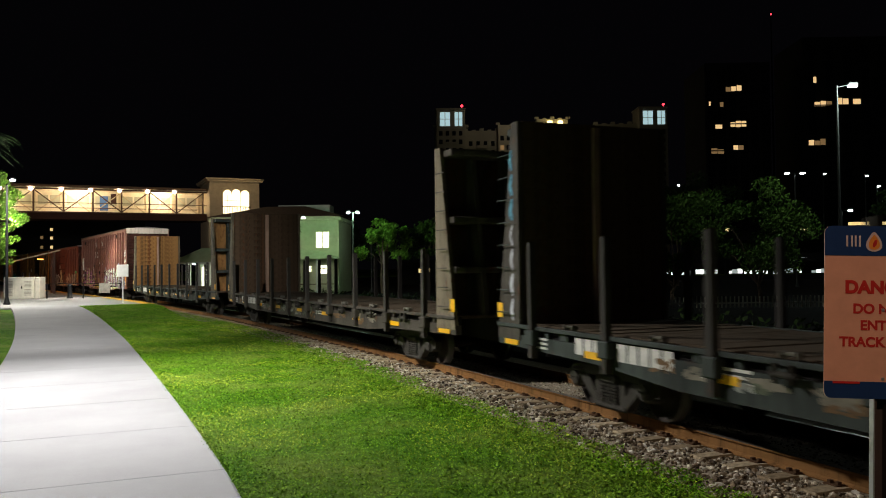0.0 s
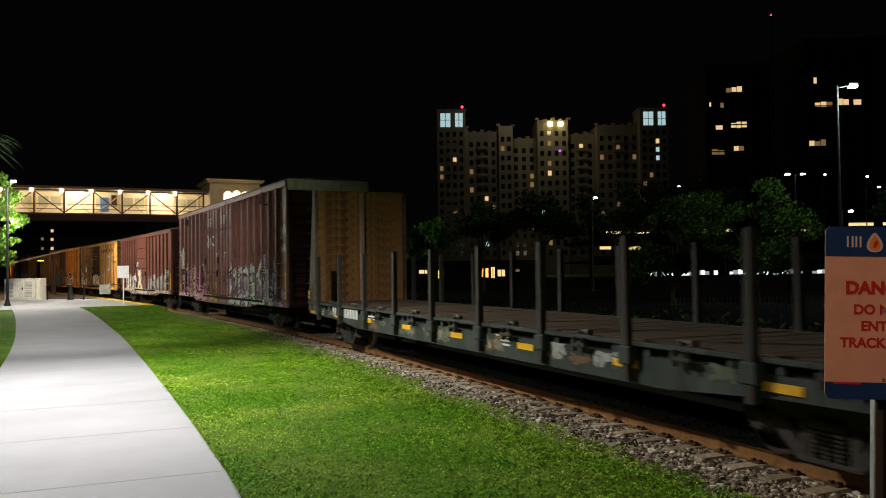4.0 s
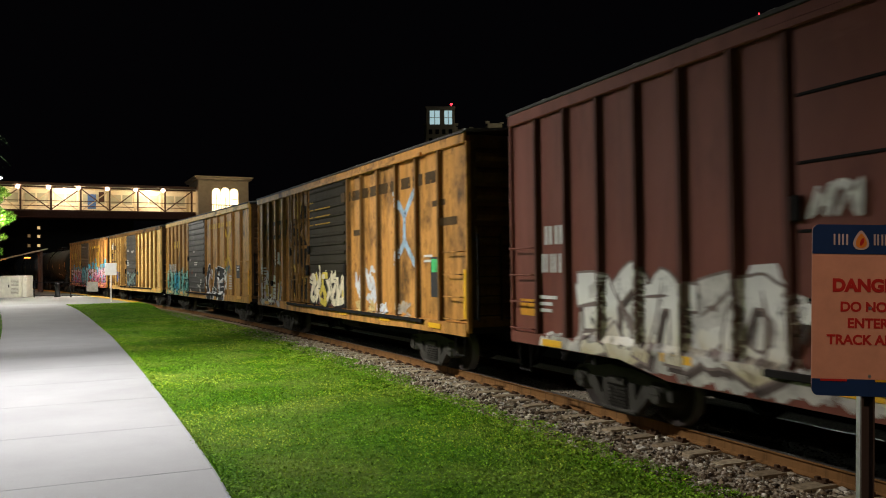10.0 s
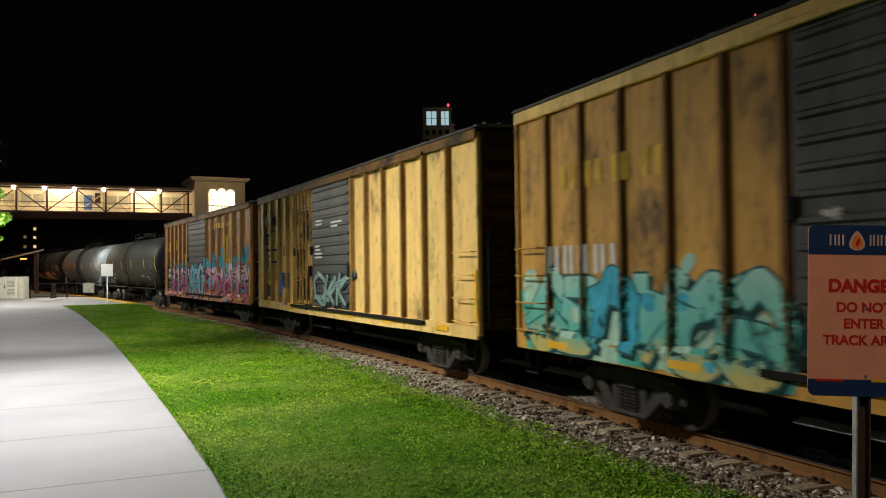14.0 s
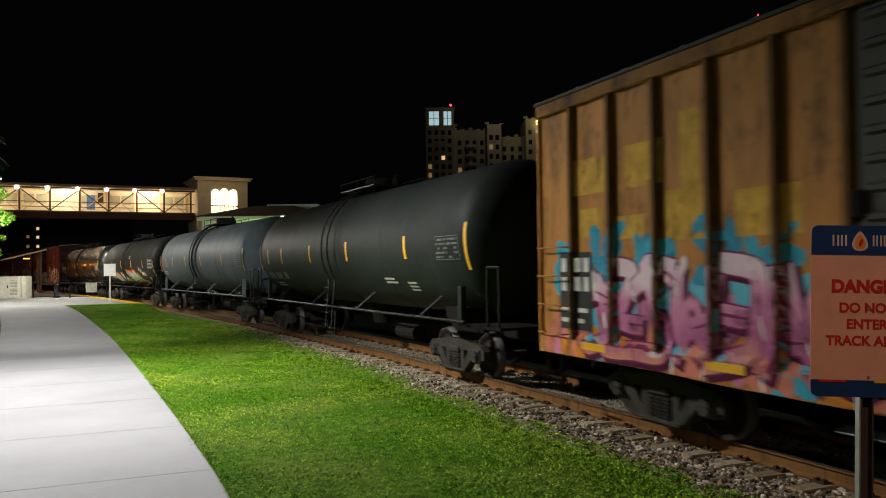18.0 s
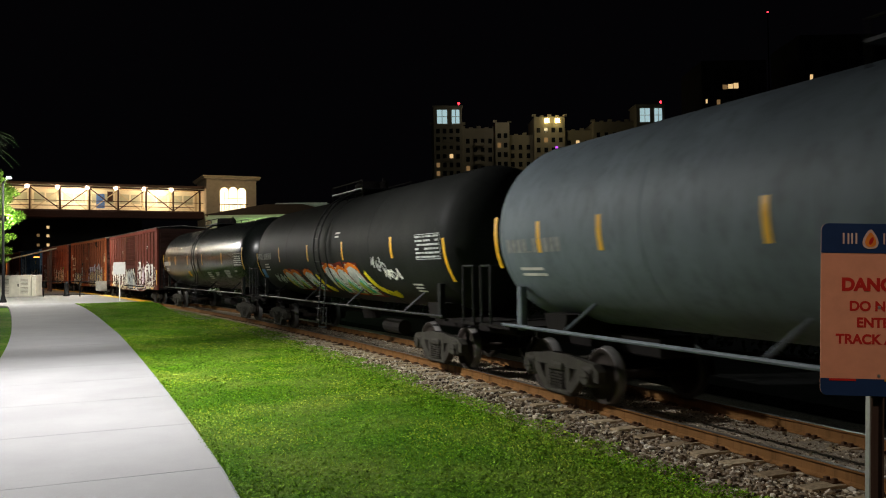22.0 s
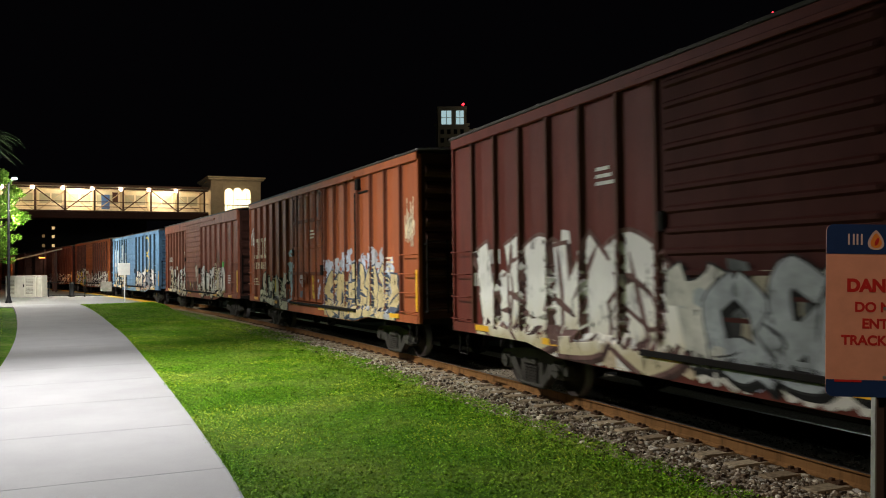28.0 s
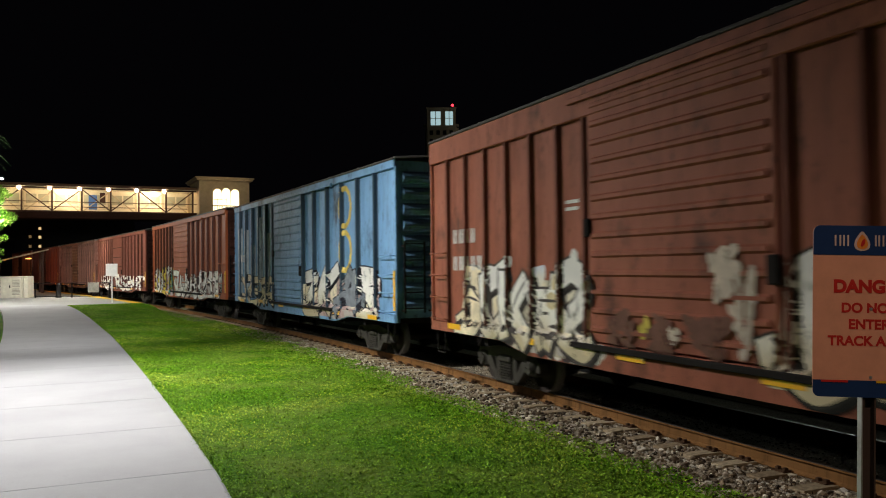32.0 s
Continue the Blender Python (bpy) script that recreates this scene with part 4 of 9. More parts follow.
def boxcar(name, label, rear, front, eave, paint, roof_paint, end_paint, doors, posts, seed, short_ladder=True, post_paint=None, deep=0.72, lip=0.88, wide=1.46, top_plate=None, chord=None, band=0.2, proud=0.1):
    """A boxcar. doors: (u0, u1, style, paint); posts: how many between the doors and each end."""
    car = thing(name, label, "boxcar", group="freight train")
    half = enlist(car, rear, front, 2.35)
    rng = random.Random(seed)
    floor_z, out = 0.98, 0.1
    xs = lambda u: -half + 2 * half * u
    chord = chord or paint
    # side walls and floor
    for d in (-1, 1):
        y0, y1 = sorted((d * wide, d * (wide - 0.05)))
        part("side_wall", Geo().box(-half, half, y0, y1, floor_z, eave - 0.06), paint, car)
        ya, yb = sorted((d * (wide + 0.003), d * (wide + 0.075)))
        part("top_chord", Geo().box(-half - 0.02, half + 0.02, ya, yb, eave - band, eave + 0.02, 0.015), chord, car)
        g = Geo().prism(((-half, lip), (-half, 1.06), (half, 1.06), (half, lip), (half * 0.62, lip), (half * 0.5, deep), (-half * 0.5, deep), (-half * 0.62, lip)), min(d * wide, d * (wide + 0.07)) - 0.004 * d, max(d * wide, d * (wide + 0.07)))
        part("side_sill", g, paint, car)
    part("floor", Geo().box(-half, half, -wide + 0.06, wide - 0.06, floor_z - 0.12, floor_z), M_UNDER, car)
    # roof with cross ribs
    g = Geo()
    n = 14
    for d in (-1, 1):
        for i in range(n):
            xa, xb = -half + 2 * half * i / n, -half + 2 * half * (i + 1) / n
            ym, ye = 0.0, d * (wide + 0.06)
            g.face(((xa, ye, eave), (xb, ye, eave), (xb, ym, eave + 0.13), (xa, ym, eave + 0.13))[::d])
    for i in range(n + 1):
        x = -half + 2 * half * i / n
        for d in (-1, 1):
            g.prism(((x - 0.05, 0), (x - 0.025, 0.05), (x + 0.025, 0.05), (x + 0.05, 0)), 0, 1)
            for vi in range(len(g.v) - 8, len(g.v)):
                x1, yy, zz = g.v[vi]
                g.v[vi] = (x1, d * yy * (wide + 0.05), eave + 0.125 * (1 - yy) + zz + 0.004)
    part("roof", g, roof_paint, car)
    for d in (-1, 1):
        y0, y1 = sorted((d * (wide + 0.062), d * (wide + 0.1)))
        part("roof_edge", Geo().box(-half - 0.03, half + 0.03, y0, y1, eave - 0.02, eave + 0.03, 0.008), M_ROOFEDGE, car)
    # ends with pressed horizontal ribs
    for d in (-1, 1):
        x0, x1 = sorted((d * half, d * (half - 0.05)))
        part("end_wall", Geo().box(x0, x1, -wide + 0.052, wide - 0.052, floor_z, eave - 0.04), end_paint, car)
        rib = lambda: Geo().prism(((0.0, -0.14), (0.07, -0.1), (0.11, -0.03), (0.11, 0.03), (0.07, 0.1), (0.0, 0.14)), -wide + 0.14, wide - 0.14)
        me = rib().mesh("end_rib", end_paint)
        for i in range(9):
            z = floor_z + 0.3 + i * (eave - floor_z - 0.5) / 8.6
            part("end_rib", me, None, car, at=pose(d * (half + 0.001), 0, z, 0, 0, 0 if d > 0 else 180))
        if top_plate:
            x0, x1 = sorted((d * half, d * (half + 0.08)))
            part("end_plate", Geo().box(x0, x1, -wide, wide, eave - 0.32, eave + 0.06, 0.02), top_plate, car)
        for y in (-wide, wide):
            x0, x1 = sorted((d * (half - 0.02), d * (half + 0.05)))
            part("corner_post", Geo().box(x0, x1, y - 0.05, y + 0.05, floor_z - 0.1, eave - 0.16, 0.015), paint, car)
    # posts
    spans = sorted((a, b) for a, b, _, _ in doors)
    lo, hi = spans[0][0], spans[-1][1]
    ux = [lo * (i + 1) / (posts[0] + 1) for i in range(posts[0])] + [hi + (1 - hi) * (i + 1) / (posts[1] + 1) for i in range(posts[1])]
    # a post on each side of every door opening
    ux += [lo - 0.006, hi + 0.006]
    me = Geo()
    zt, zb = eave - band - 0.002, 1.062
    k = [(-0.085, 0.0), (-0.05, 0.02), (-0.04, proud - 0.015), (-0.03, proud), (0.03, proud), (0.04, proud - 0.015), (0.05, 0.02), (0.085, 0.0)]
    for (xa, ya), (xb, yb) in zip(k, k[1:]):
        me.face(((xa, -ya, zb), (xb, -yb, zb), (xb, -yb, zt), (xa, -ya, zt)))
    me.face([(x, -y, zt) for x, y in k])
    # post_paint, where given, puts the shade of the post flanks into colour
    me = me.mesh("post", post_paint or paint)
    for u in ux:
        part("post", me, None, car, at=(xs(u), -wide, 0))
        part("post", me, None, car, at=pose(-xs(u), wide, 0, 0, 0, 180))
    # doors, near and far side
    skins = [(xs(u) - 0.06, xs(u) + 0.06, proud) for u in ux]
    for a, b, style, dp in doors:
        x0, x1 = xs(a) + 0.02, xs(b) - 0.02
        door = Geo().box(x0, x1, -wide - 0.06, -wide - 0.001, 1.08, eave - 0.2, 0.012)
        dob = part("door", door, dp, car)
        z0, z1 = 1.1, eave - 0.22
        if style == "slide":
            nr = 13
            for i in range(nr):
                z = z0 + (z1 - z0) * (i + 0.6) / nr
                g = Geo().prism(((x0 + 0.1, z - 0.05), (x0 + 0.1, z + 0.05), (x1 - 0.1, z + 0.05), (x1 - 0.1, z - 0.05)), -wide - 0.062, -wide - 0.061)
                v = g.v
                for vi in range(4):
                    v[vi] = (v[vi][0], v[vi][1] - 0.03, v[vi][2] + (0.028 if v[vi][2] < z else -0.028))
                part("door_rib", g, dp, dob)
        elif style == "panel":
            for i in range(1, 5):
                z = z0 + (z1 - z0) * i / 5
                part("door_seam", Geo().box(x0 + 0.03, x1 - 0.03, -wide - 0.075, -wide - 0.061, z - 0.016, z + 0.016, 0.004), M_UNDER, dob)
        else:
            for i in range(5):
                z = z0 + 0.05 + (z1 - z0 - 0.1) * i / 4
                part("door_rail", Geo().box(x0 + 0.08, x1 - 0.08, -wide - 0.1, -wide - 0.061, z - 0.05, z + 0.05, 0.01), (post_paint or dp) if i % 2 else dp, dob)
            for xe in (x0 + 0.036, x1 - 0.036):
                part("door_edge", Geo().box(xe - 0.036, xe + 0.036, -wide - 0.09, -wide - 0.061, z0, z1, 0.01), post_paint or dp, dob)
            for u in (0.2, 0.42, 0.62, 0.84):
                x = x0 + (x1 - x0) * u
                part("lock_rod", Geo().tube((x, -wide - 0.125, z0 + 0.02), (x, -wide - 0.125, z1), 0.028, n=8), post_paint or dp, dob)
            xm = (x0 + x1) / 2
            part("door_handle", Geo().tube((xm - 0.5, -wide - 0.15, 1.75), (xm + 0.15, -wide - 0.15, 1.8), 0.02, n=8).box(xm - 0.06, xm + 0.06, -wide - 0.15, -wide - 0.1, 1.65, 1.95, 0.01), post_paint or dp, dob)
        part("latch", Geo().box(x1 - 0.1, x1 + 0.06, -wide - 0.13, -wide - 0.06, 1.9, 2.2, 0.015), M_UNDER, dob)
        part("latch", Geo().box(x0 - 0.05, x0 + 0.08, -wide - 0.12, -wide - 0.06, 2.5, 2.75, 0.015), M_UNDER, dob)
        part("far_door", Geo().box(-x1, -x0, wide + 0.001, wide + 0.06, 1.08, eave - 0.2, 0.012), dp, car)
        skins.append((x0, x1, 0.085))
    xa, xb = xs(lo) - 0.4, xs(hi) + (xs(hi) - xs(lo)) * 0.9
    for z in (1.02, eave - 0.175):
        part("door_track", Geo().box(xa, min(xb, half - 0.3), -wide - 0.13, -wide - 0.075, z - 0.045, z + 0.03, 0.008), M_UNDER if z < 2 else chord, car)
    # ladders and grab irons
    for e in (-1, 1):
        top = 2.45 if short_ladder else eave - 0.7
        nr = int((top - 1.1) / 0.42)
        for i in range(nr + 1):
            z = 1.12 + 0.42 * i
            x0, x1 = sorted((e * (half - 0.08), e * (half - 0.8)))
            g = Geo().tube((x0, -wide - 0.13, z), (x1, -wide - 0.13, z), 0.013, n=6)
            g.tube((x0, -wide, z), (x0, -wide - 0.13, z), 0.013, n=6).tube((x1, -wide, z), (x1, -wide - 0.13, z), 0.013, n=6)
            part("rung", g, paint, car)
        x = e * (half + 0.16)
        g = Geo()
        for y in (-wide + 0.12, -wide + 0.6):
            g.box(x - 0.015, x + 0.015, y - 0.02, y + 0.02, 1.1, 2.7)
        for i in range(5):
            g.tube((x, -wide + 0.12, 1.2 + 0.36 * i), (x, -wide + 0.6, 1.2 + 0.36 * i), 0.013, n=6)
        for z in (1.15, 2.6):
            g.box(min(e * half, x), max(e * half, x), -wide + 0.1, -wide + 0.14, z - 0.02, z + 0.02)
        part("end_ladder", g, M_UNDER, car)
        xx = e * (half - 0.35)
        part("stirrup", Geo().tube((xx - 0.2, -wide, 0.9), (xx - 0.17, -wide, 0.45), 0.016, n=6).tube((xx + 0.2, -wide, 0.9), (xx + 0.17, -wide, 0.45), 0.016, n=6).tube((xx - 0.18, -wide, 0.45), (xx + 0.18, -wide, 0.45), 0.018, n=6), M_UNDER, car)
        part("end_platform", Geo().box(min(e * half, e * (half + 0.5)), max(e * half, e * (half + 0.5)), -0.7, 0.7, 1.12, 1.16), M_UNDER, car)
    part("brake_wheel", Geo().lathe(((half + 0.2, 0.23), (half + 0.22, 0.26), (half + 0.24, 0.23), (half + 0.22, 0.21), (half + 0.2, 0.23)), 18, "x", (0, 0.8, 2.5)).tube((half, 0.8, 2.5), (half + 0.22, 0.8, 2.5), 0.05).box(half + 0.2, half + 0.24, 0.56, 1.04, 2.48, 2.52), M_UNDER, car)
    # underside
    part("centre_sill", Geo().box(-half, half, -0.2, 0.2, 0.62, 0.87), M_UNDER, car)
    me = Geo().box(-0.05, 0.05, -wide + 0.07, wide - 0.07, 0.72, 0.86).mesh("cross_bearer", M_UNDER)
    for i in range(9):
        part("cross_bearer", me, None, car, at=(-half + 2.2 + (2 * half - 4.4) * i / 8, 0, 0))
    part("brake_reservoir", Geo().tube((-0.6, -0.75, 0.66), (0.7, -0.75, 0.66), 0.17, n=14).tube((1.4, -0.6, 0.68), (2.0, -0.6, 0.68), 0.13, n=12), M_UNDER, car)
    couplers(car, half)
    bogie(car, half - 2.35)
    bogie(car, -half + 2.35)
    # reflectors along the sill
    step = 2 * half / 6
    me = Geo().box(-0.28, 0.28, -0.006, 0.006, -0.05, 0.05).mesh("reflector", M_REFLECT)
    for i in range(6):
        x = -half + step * (i + 0.5) + rng.uniform(-0.2, 0.2)
        z = 1.0 if rng.random() < 0.5 else 0.95
        part("reflector", me, None, car, at=(x, -wide - 0.08, z))
    up = Geo().box(-0.05, 0.05, -0.006, 0.006, -0.45, 0.45).mesh("reflector", M_REFLECT)
    part("reflector", up, None, car, at=(half - 0.03, -wide - 0.062, 1.6))

    def skin(x, z):
        ax = abs(x) / half
        z = max(z, deep + 0.01 if ax < 0.5 else lip + 0.01 if ax > 0.62 else deep + 0.01 + (lip - deep) * (ax - 0.5) / 0.12)
        if z < 1.062:
            return -wide - 0.072, z
        if z < 1.075:
            return -wide - 0.075, z
        best = 0.0
        for a, b, h in skins:
            if a < x < b:
                best = max(best, min(h, min(x - a, b - x) / 0.04 * h))
        return -wide - best, z

    return car, half, skin


# ------------------------------------------------------------ tank cars
M_BANDGRIME = worn("grimy_band_paint", (0.05, 0.056, 0.058), 0.7, 0.1, 0.6, seed=58, soot=0.6, spec=0.2)


def tank_car(name, label, rear, front, shell, seed, radius=1.53, mid=2.66, band=False, bar=(-0.62, 0.27), spots=(-6.6, -4.9, -1.85, 1.3, 5.0)):
    car = thing(name, label, "tank car", group="freight train")
    half = enlist(car, rear, front, 1.75)
    rng = random.Random(seed)
    prof = [(-half + 0.75 * (1 - math.cos(math.pi / 2 * i / 8)), radius * math.sin(math.pi / 2 * i / 8)) for i in range(9)]
    prof[0] = (-half, 0.02)
    prof += [(-half + 0.75 + (2 * half - 1.5) * i / 12, radius) for i in range(1, 12)]
    prof += [(-x, r) for x, r in prof[8::-1]]
    body = part("tank", Geo().lathe(prof, 72, "x", (0, 0, mid)), shell, car, smooth=True)
    for x in (-half + 0.78, -half + 4.6, half - 4.6, half - 0.78):
        g = Geo().lathe(((x - 0.012, radius), (x - 0.006, radius + 0.006), (x + 0.006, radius + 0.006), (x + 0.012, radius)), 60, "x", (0, 0, mid))
        part("weld_seam", g, shell, body, smooth=True)
    for dx in (-0.3, 0.42) if band else (0.36,):
        out = 0.05 if band else 0.014
        part("band", Geo().lathe(((dx - 0.07, radius), (dx - 0.06, radius + out), (dx + 0.06, radius + out), (dx + 0.07, radius)), 60, "x", (0, 0, mid)), M_BANDGRIME if band else shell, car, smooth=False)
    # ladder at the middle, following the shell
    for x in (-0.24, 0.24):
        g = Geo()
        pts = []
        for i in range(15):
            a = radians(-70 + 140 * i / 14)
            r = radius + 0.16
            pts.append((x, -r * math.cos(a), mid + r * math.sin(a)))
        pts = [(x, -radius - 0.05, 0.55)] + [p for p in pts if p[2] > 1.6]
        k = len(g.v)
        for a in pts:
            out = Vector((0, a[1], a[2] - mid)).normalized()
            g.v += [(a[0] + 0.028 * math.cos(q), a[1] + 0.028 * math.sin(q) * out.y, a[2] + 0.028 * math.sin(q) * out.z) for q in [math.pi * j / 3 for j in range(6)]]
        for i in range(len(pts) - 1):
            for j in range(6):
                g.f.append((k + 6 * i + j, k + 6 * i + (j + 1) % 6, k + 6 * i + 6 + (j + 1) % 6, k + 6 * i + 6 + j))
                g.m.append(0)
        part("ladder_rail", g, M_BLACK, car)
    for i in range(12):
        z = 0.62 + 0.33 * i
        y = -radius - 0.1 if z < mid else -math.sqrt(max(0.01, (radius + 0.15) ** 2 - (z - mid) ** 2))
        if z < mid + radius:
            part("rung", Geo().tube((-0.24, y, z), (0.24, y, z), 0.014, n=6), M_BLACK, car)
    # top platform with rails and fittings
    zt = mid + radius
    g = Geo().box(-1.3, 1.3, -0.75, 0.75, zt + 0.06, zt + 0.1)
    part("top_platform", g, M_BLACK, car)
    for x in (-1.28, 0.0, 1.28):
        for y in (-0.73, 0.73):
            part("rail_post", Geo().tube((x, y, zt - 0.2), (x, y, zt + 0.3), 0.018, n=6), M_UNDER, car)
    for y in (-0.73, 0.73):
        part("hand_rail", Geo().tube((-1.3, y, zt + 0.3), (1.3, y, zt + 0.3), 0.018, n=6), M_UNDER, car)
    part("dome", Geo().lathe(((zt - 0.05, 0.45), (zt + 0.3, 0.45), (zt + 0.38, 0.38), (zt + 0.4, 0.02)), 24, "z"), M_UNDER, car)
    for x in (-0.75, 0.8):
        part("valve", Geo().lathe(((zt + 0.1, 0.12), (zt + 0.32, 0.12), (zt + 0.35, 0.05), (zt + 0.42, 0.05), (zt + 0.42, 0.01)), 12, "z", (x, 0.1, 0)), M_UNDER, car)
    # sills, running rail and its braces
    for d in (-1, 1):
        x0, x1 = sorted((d * (half + 0.35), d * (half - 3.4)))
        part("stub_sill", Geo().box(x0, x1, -0.32, 0.32, 0.72, 1.05, 0.03), M_UNDER, car)
        x = d * (half - 1.75)
        part("saddle", Geo().prism(((-0.25, 1.0), (-0.35, 1.32), (0.35, 1.32), (0.25, 1.0)), -1.1, 1.1), M_UNDER, car, at=(x, 0, 0))
        part("end_platform", Geo().box(min(d * (half - 0.7), d * (half + 0.55)), max(d * (half - 0.7), d * (half + 0.55)), -1.38, 1.38, 1.0, 1.05), M_UNDER, car)
        for yy in (-1.36, 1.36):
            part("end_rail", Geo().tube((d * (half + 0.5), yy, 1.0), (d * (half + 0.5), yy, 2.1), 0.024, n=6).tube((d * (half + 0.5), yy, 2.1), (d * (half + 0.1), yy, 2.1), 0.024, n=6).tube((d * (half + 0.1), yy, 2.1), (d * (half + 0.1), yy, 1.0), 0.024, n=6), M_BLACK, car)
        part("cross_rail", Geo().tube((d * (half + 0.5), -1.36, 2.1), (d * (half + 0.5), 1.36, 2.1), 0.022, n=6), M_BLACK, car)
        part("head_brace", Geo().box(x + d * 0.75 - 0.07, x + d * 0.75 + 0.07, -1.36, -1.24, 1.02, 1.75, 0.01), shell, car)
        part("running_rail", Geo().tube((-half + 0.6, d * 1.46, 1.1), (half - 0.6, d * 1.46, 1.1), 0.03, n=8), M_BLACK if not band else shell, car)
        for i in range(4):
            xb = (-half + 2.6) + (2 * half - 5.2) * i / 3
            part("brace", Geo().tube((xb, d * 1.46, 1.1), (xb + 0.25, d * 1.05, 1.52), 0.03, n=6), M_BLACK if not band else shell, car)
    part("step", Geo().tube((-0.24, -1.46, 1.0), (-0.3, -1.5, 0.42), 0.018, n=6).tube((0.24, -1.46, 1.0), (0.3, -1.5, 0.42), 0.018, n=6).box(-0.3, 0.3, -1.54, -1.46, 0.4, 0.43), M_BLACK, car)
    part("outlet_valve", Geo().lathe(((0.62, 0.1), (0.62, 0.24), (0.75, 0.26), (0.9, 0.3), (1.15, 0.4)), 16, "z"), M_UNDER, car)
    part("brake_reservoir", Geo().tube((half - 4.6, -1.0, 0.68), (half - 3.6, -1.0, 0.68), 0.17, n=14), M_UNDER, car)
    part("brake_wheel", Geo().lathe(((-half - 0.5, 0.23), (-half - 0.52, 0.26), (-half - 0.54, 0.23), (-half - 0.52, 0.21), (-half - 0.5, 0.23)), 18, "x", (0, 0.7, 1.9)).tube((-half - 0.5, 0.7, 1.05), (-half - 0.5, 0.7, 1.9), 0.03), M_UNDER, car)
    couplers(car, half + 0.3)
    bogie(car, half - 1.75)
    bogie(car, -half + 1.75)

    def skin(x, z):
        """z runs along the shell's curve from its widest line."""
        a = (z - mid) / radius
        return -radius * math.cos(a), mid + radius * math.sin(a)

    bars_at = [(x, 0.055, -0.37, 0.12) for x in spots]
    # the tall bars near the heads
    bars_at += [(x, 0.05, bar[0], bar[1]) for x in (-half + 0.5, half - 0.42)]
    for x, w, z0, z1 in bars_at:
        bars(car, "reflector", "", M_REFLECT, skin, [(x - w, mid + z0 + (z1 - z0) * i / 6, 2 * w, (z1 - z0) / 6) for i in range(6)], 0.008)
    return car, half, skin


M_DUST = worn("dusty_deck_steel", (0.15, 0.14, 0.115), 0.9, 0.4, 0.8, seed=73, spec=0.1)
M_STRIPWOOD = worn("worn_rub_strip", (0.34, 0.22, 0.16), 0.9, 0.5, 0.8, seed=74, spec=0.1)
M_STAKE = worn("dark_stake_steel", (0.04, 0.036, 0.031), 0.8, 0.3, 0.5, spec=0.12)


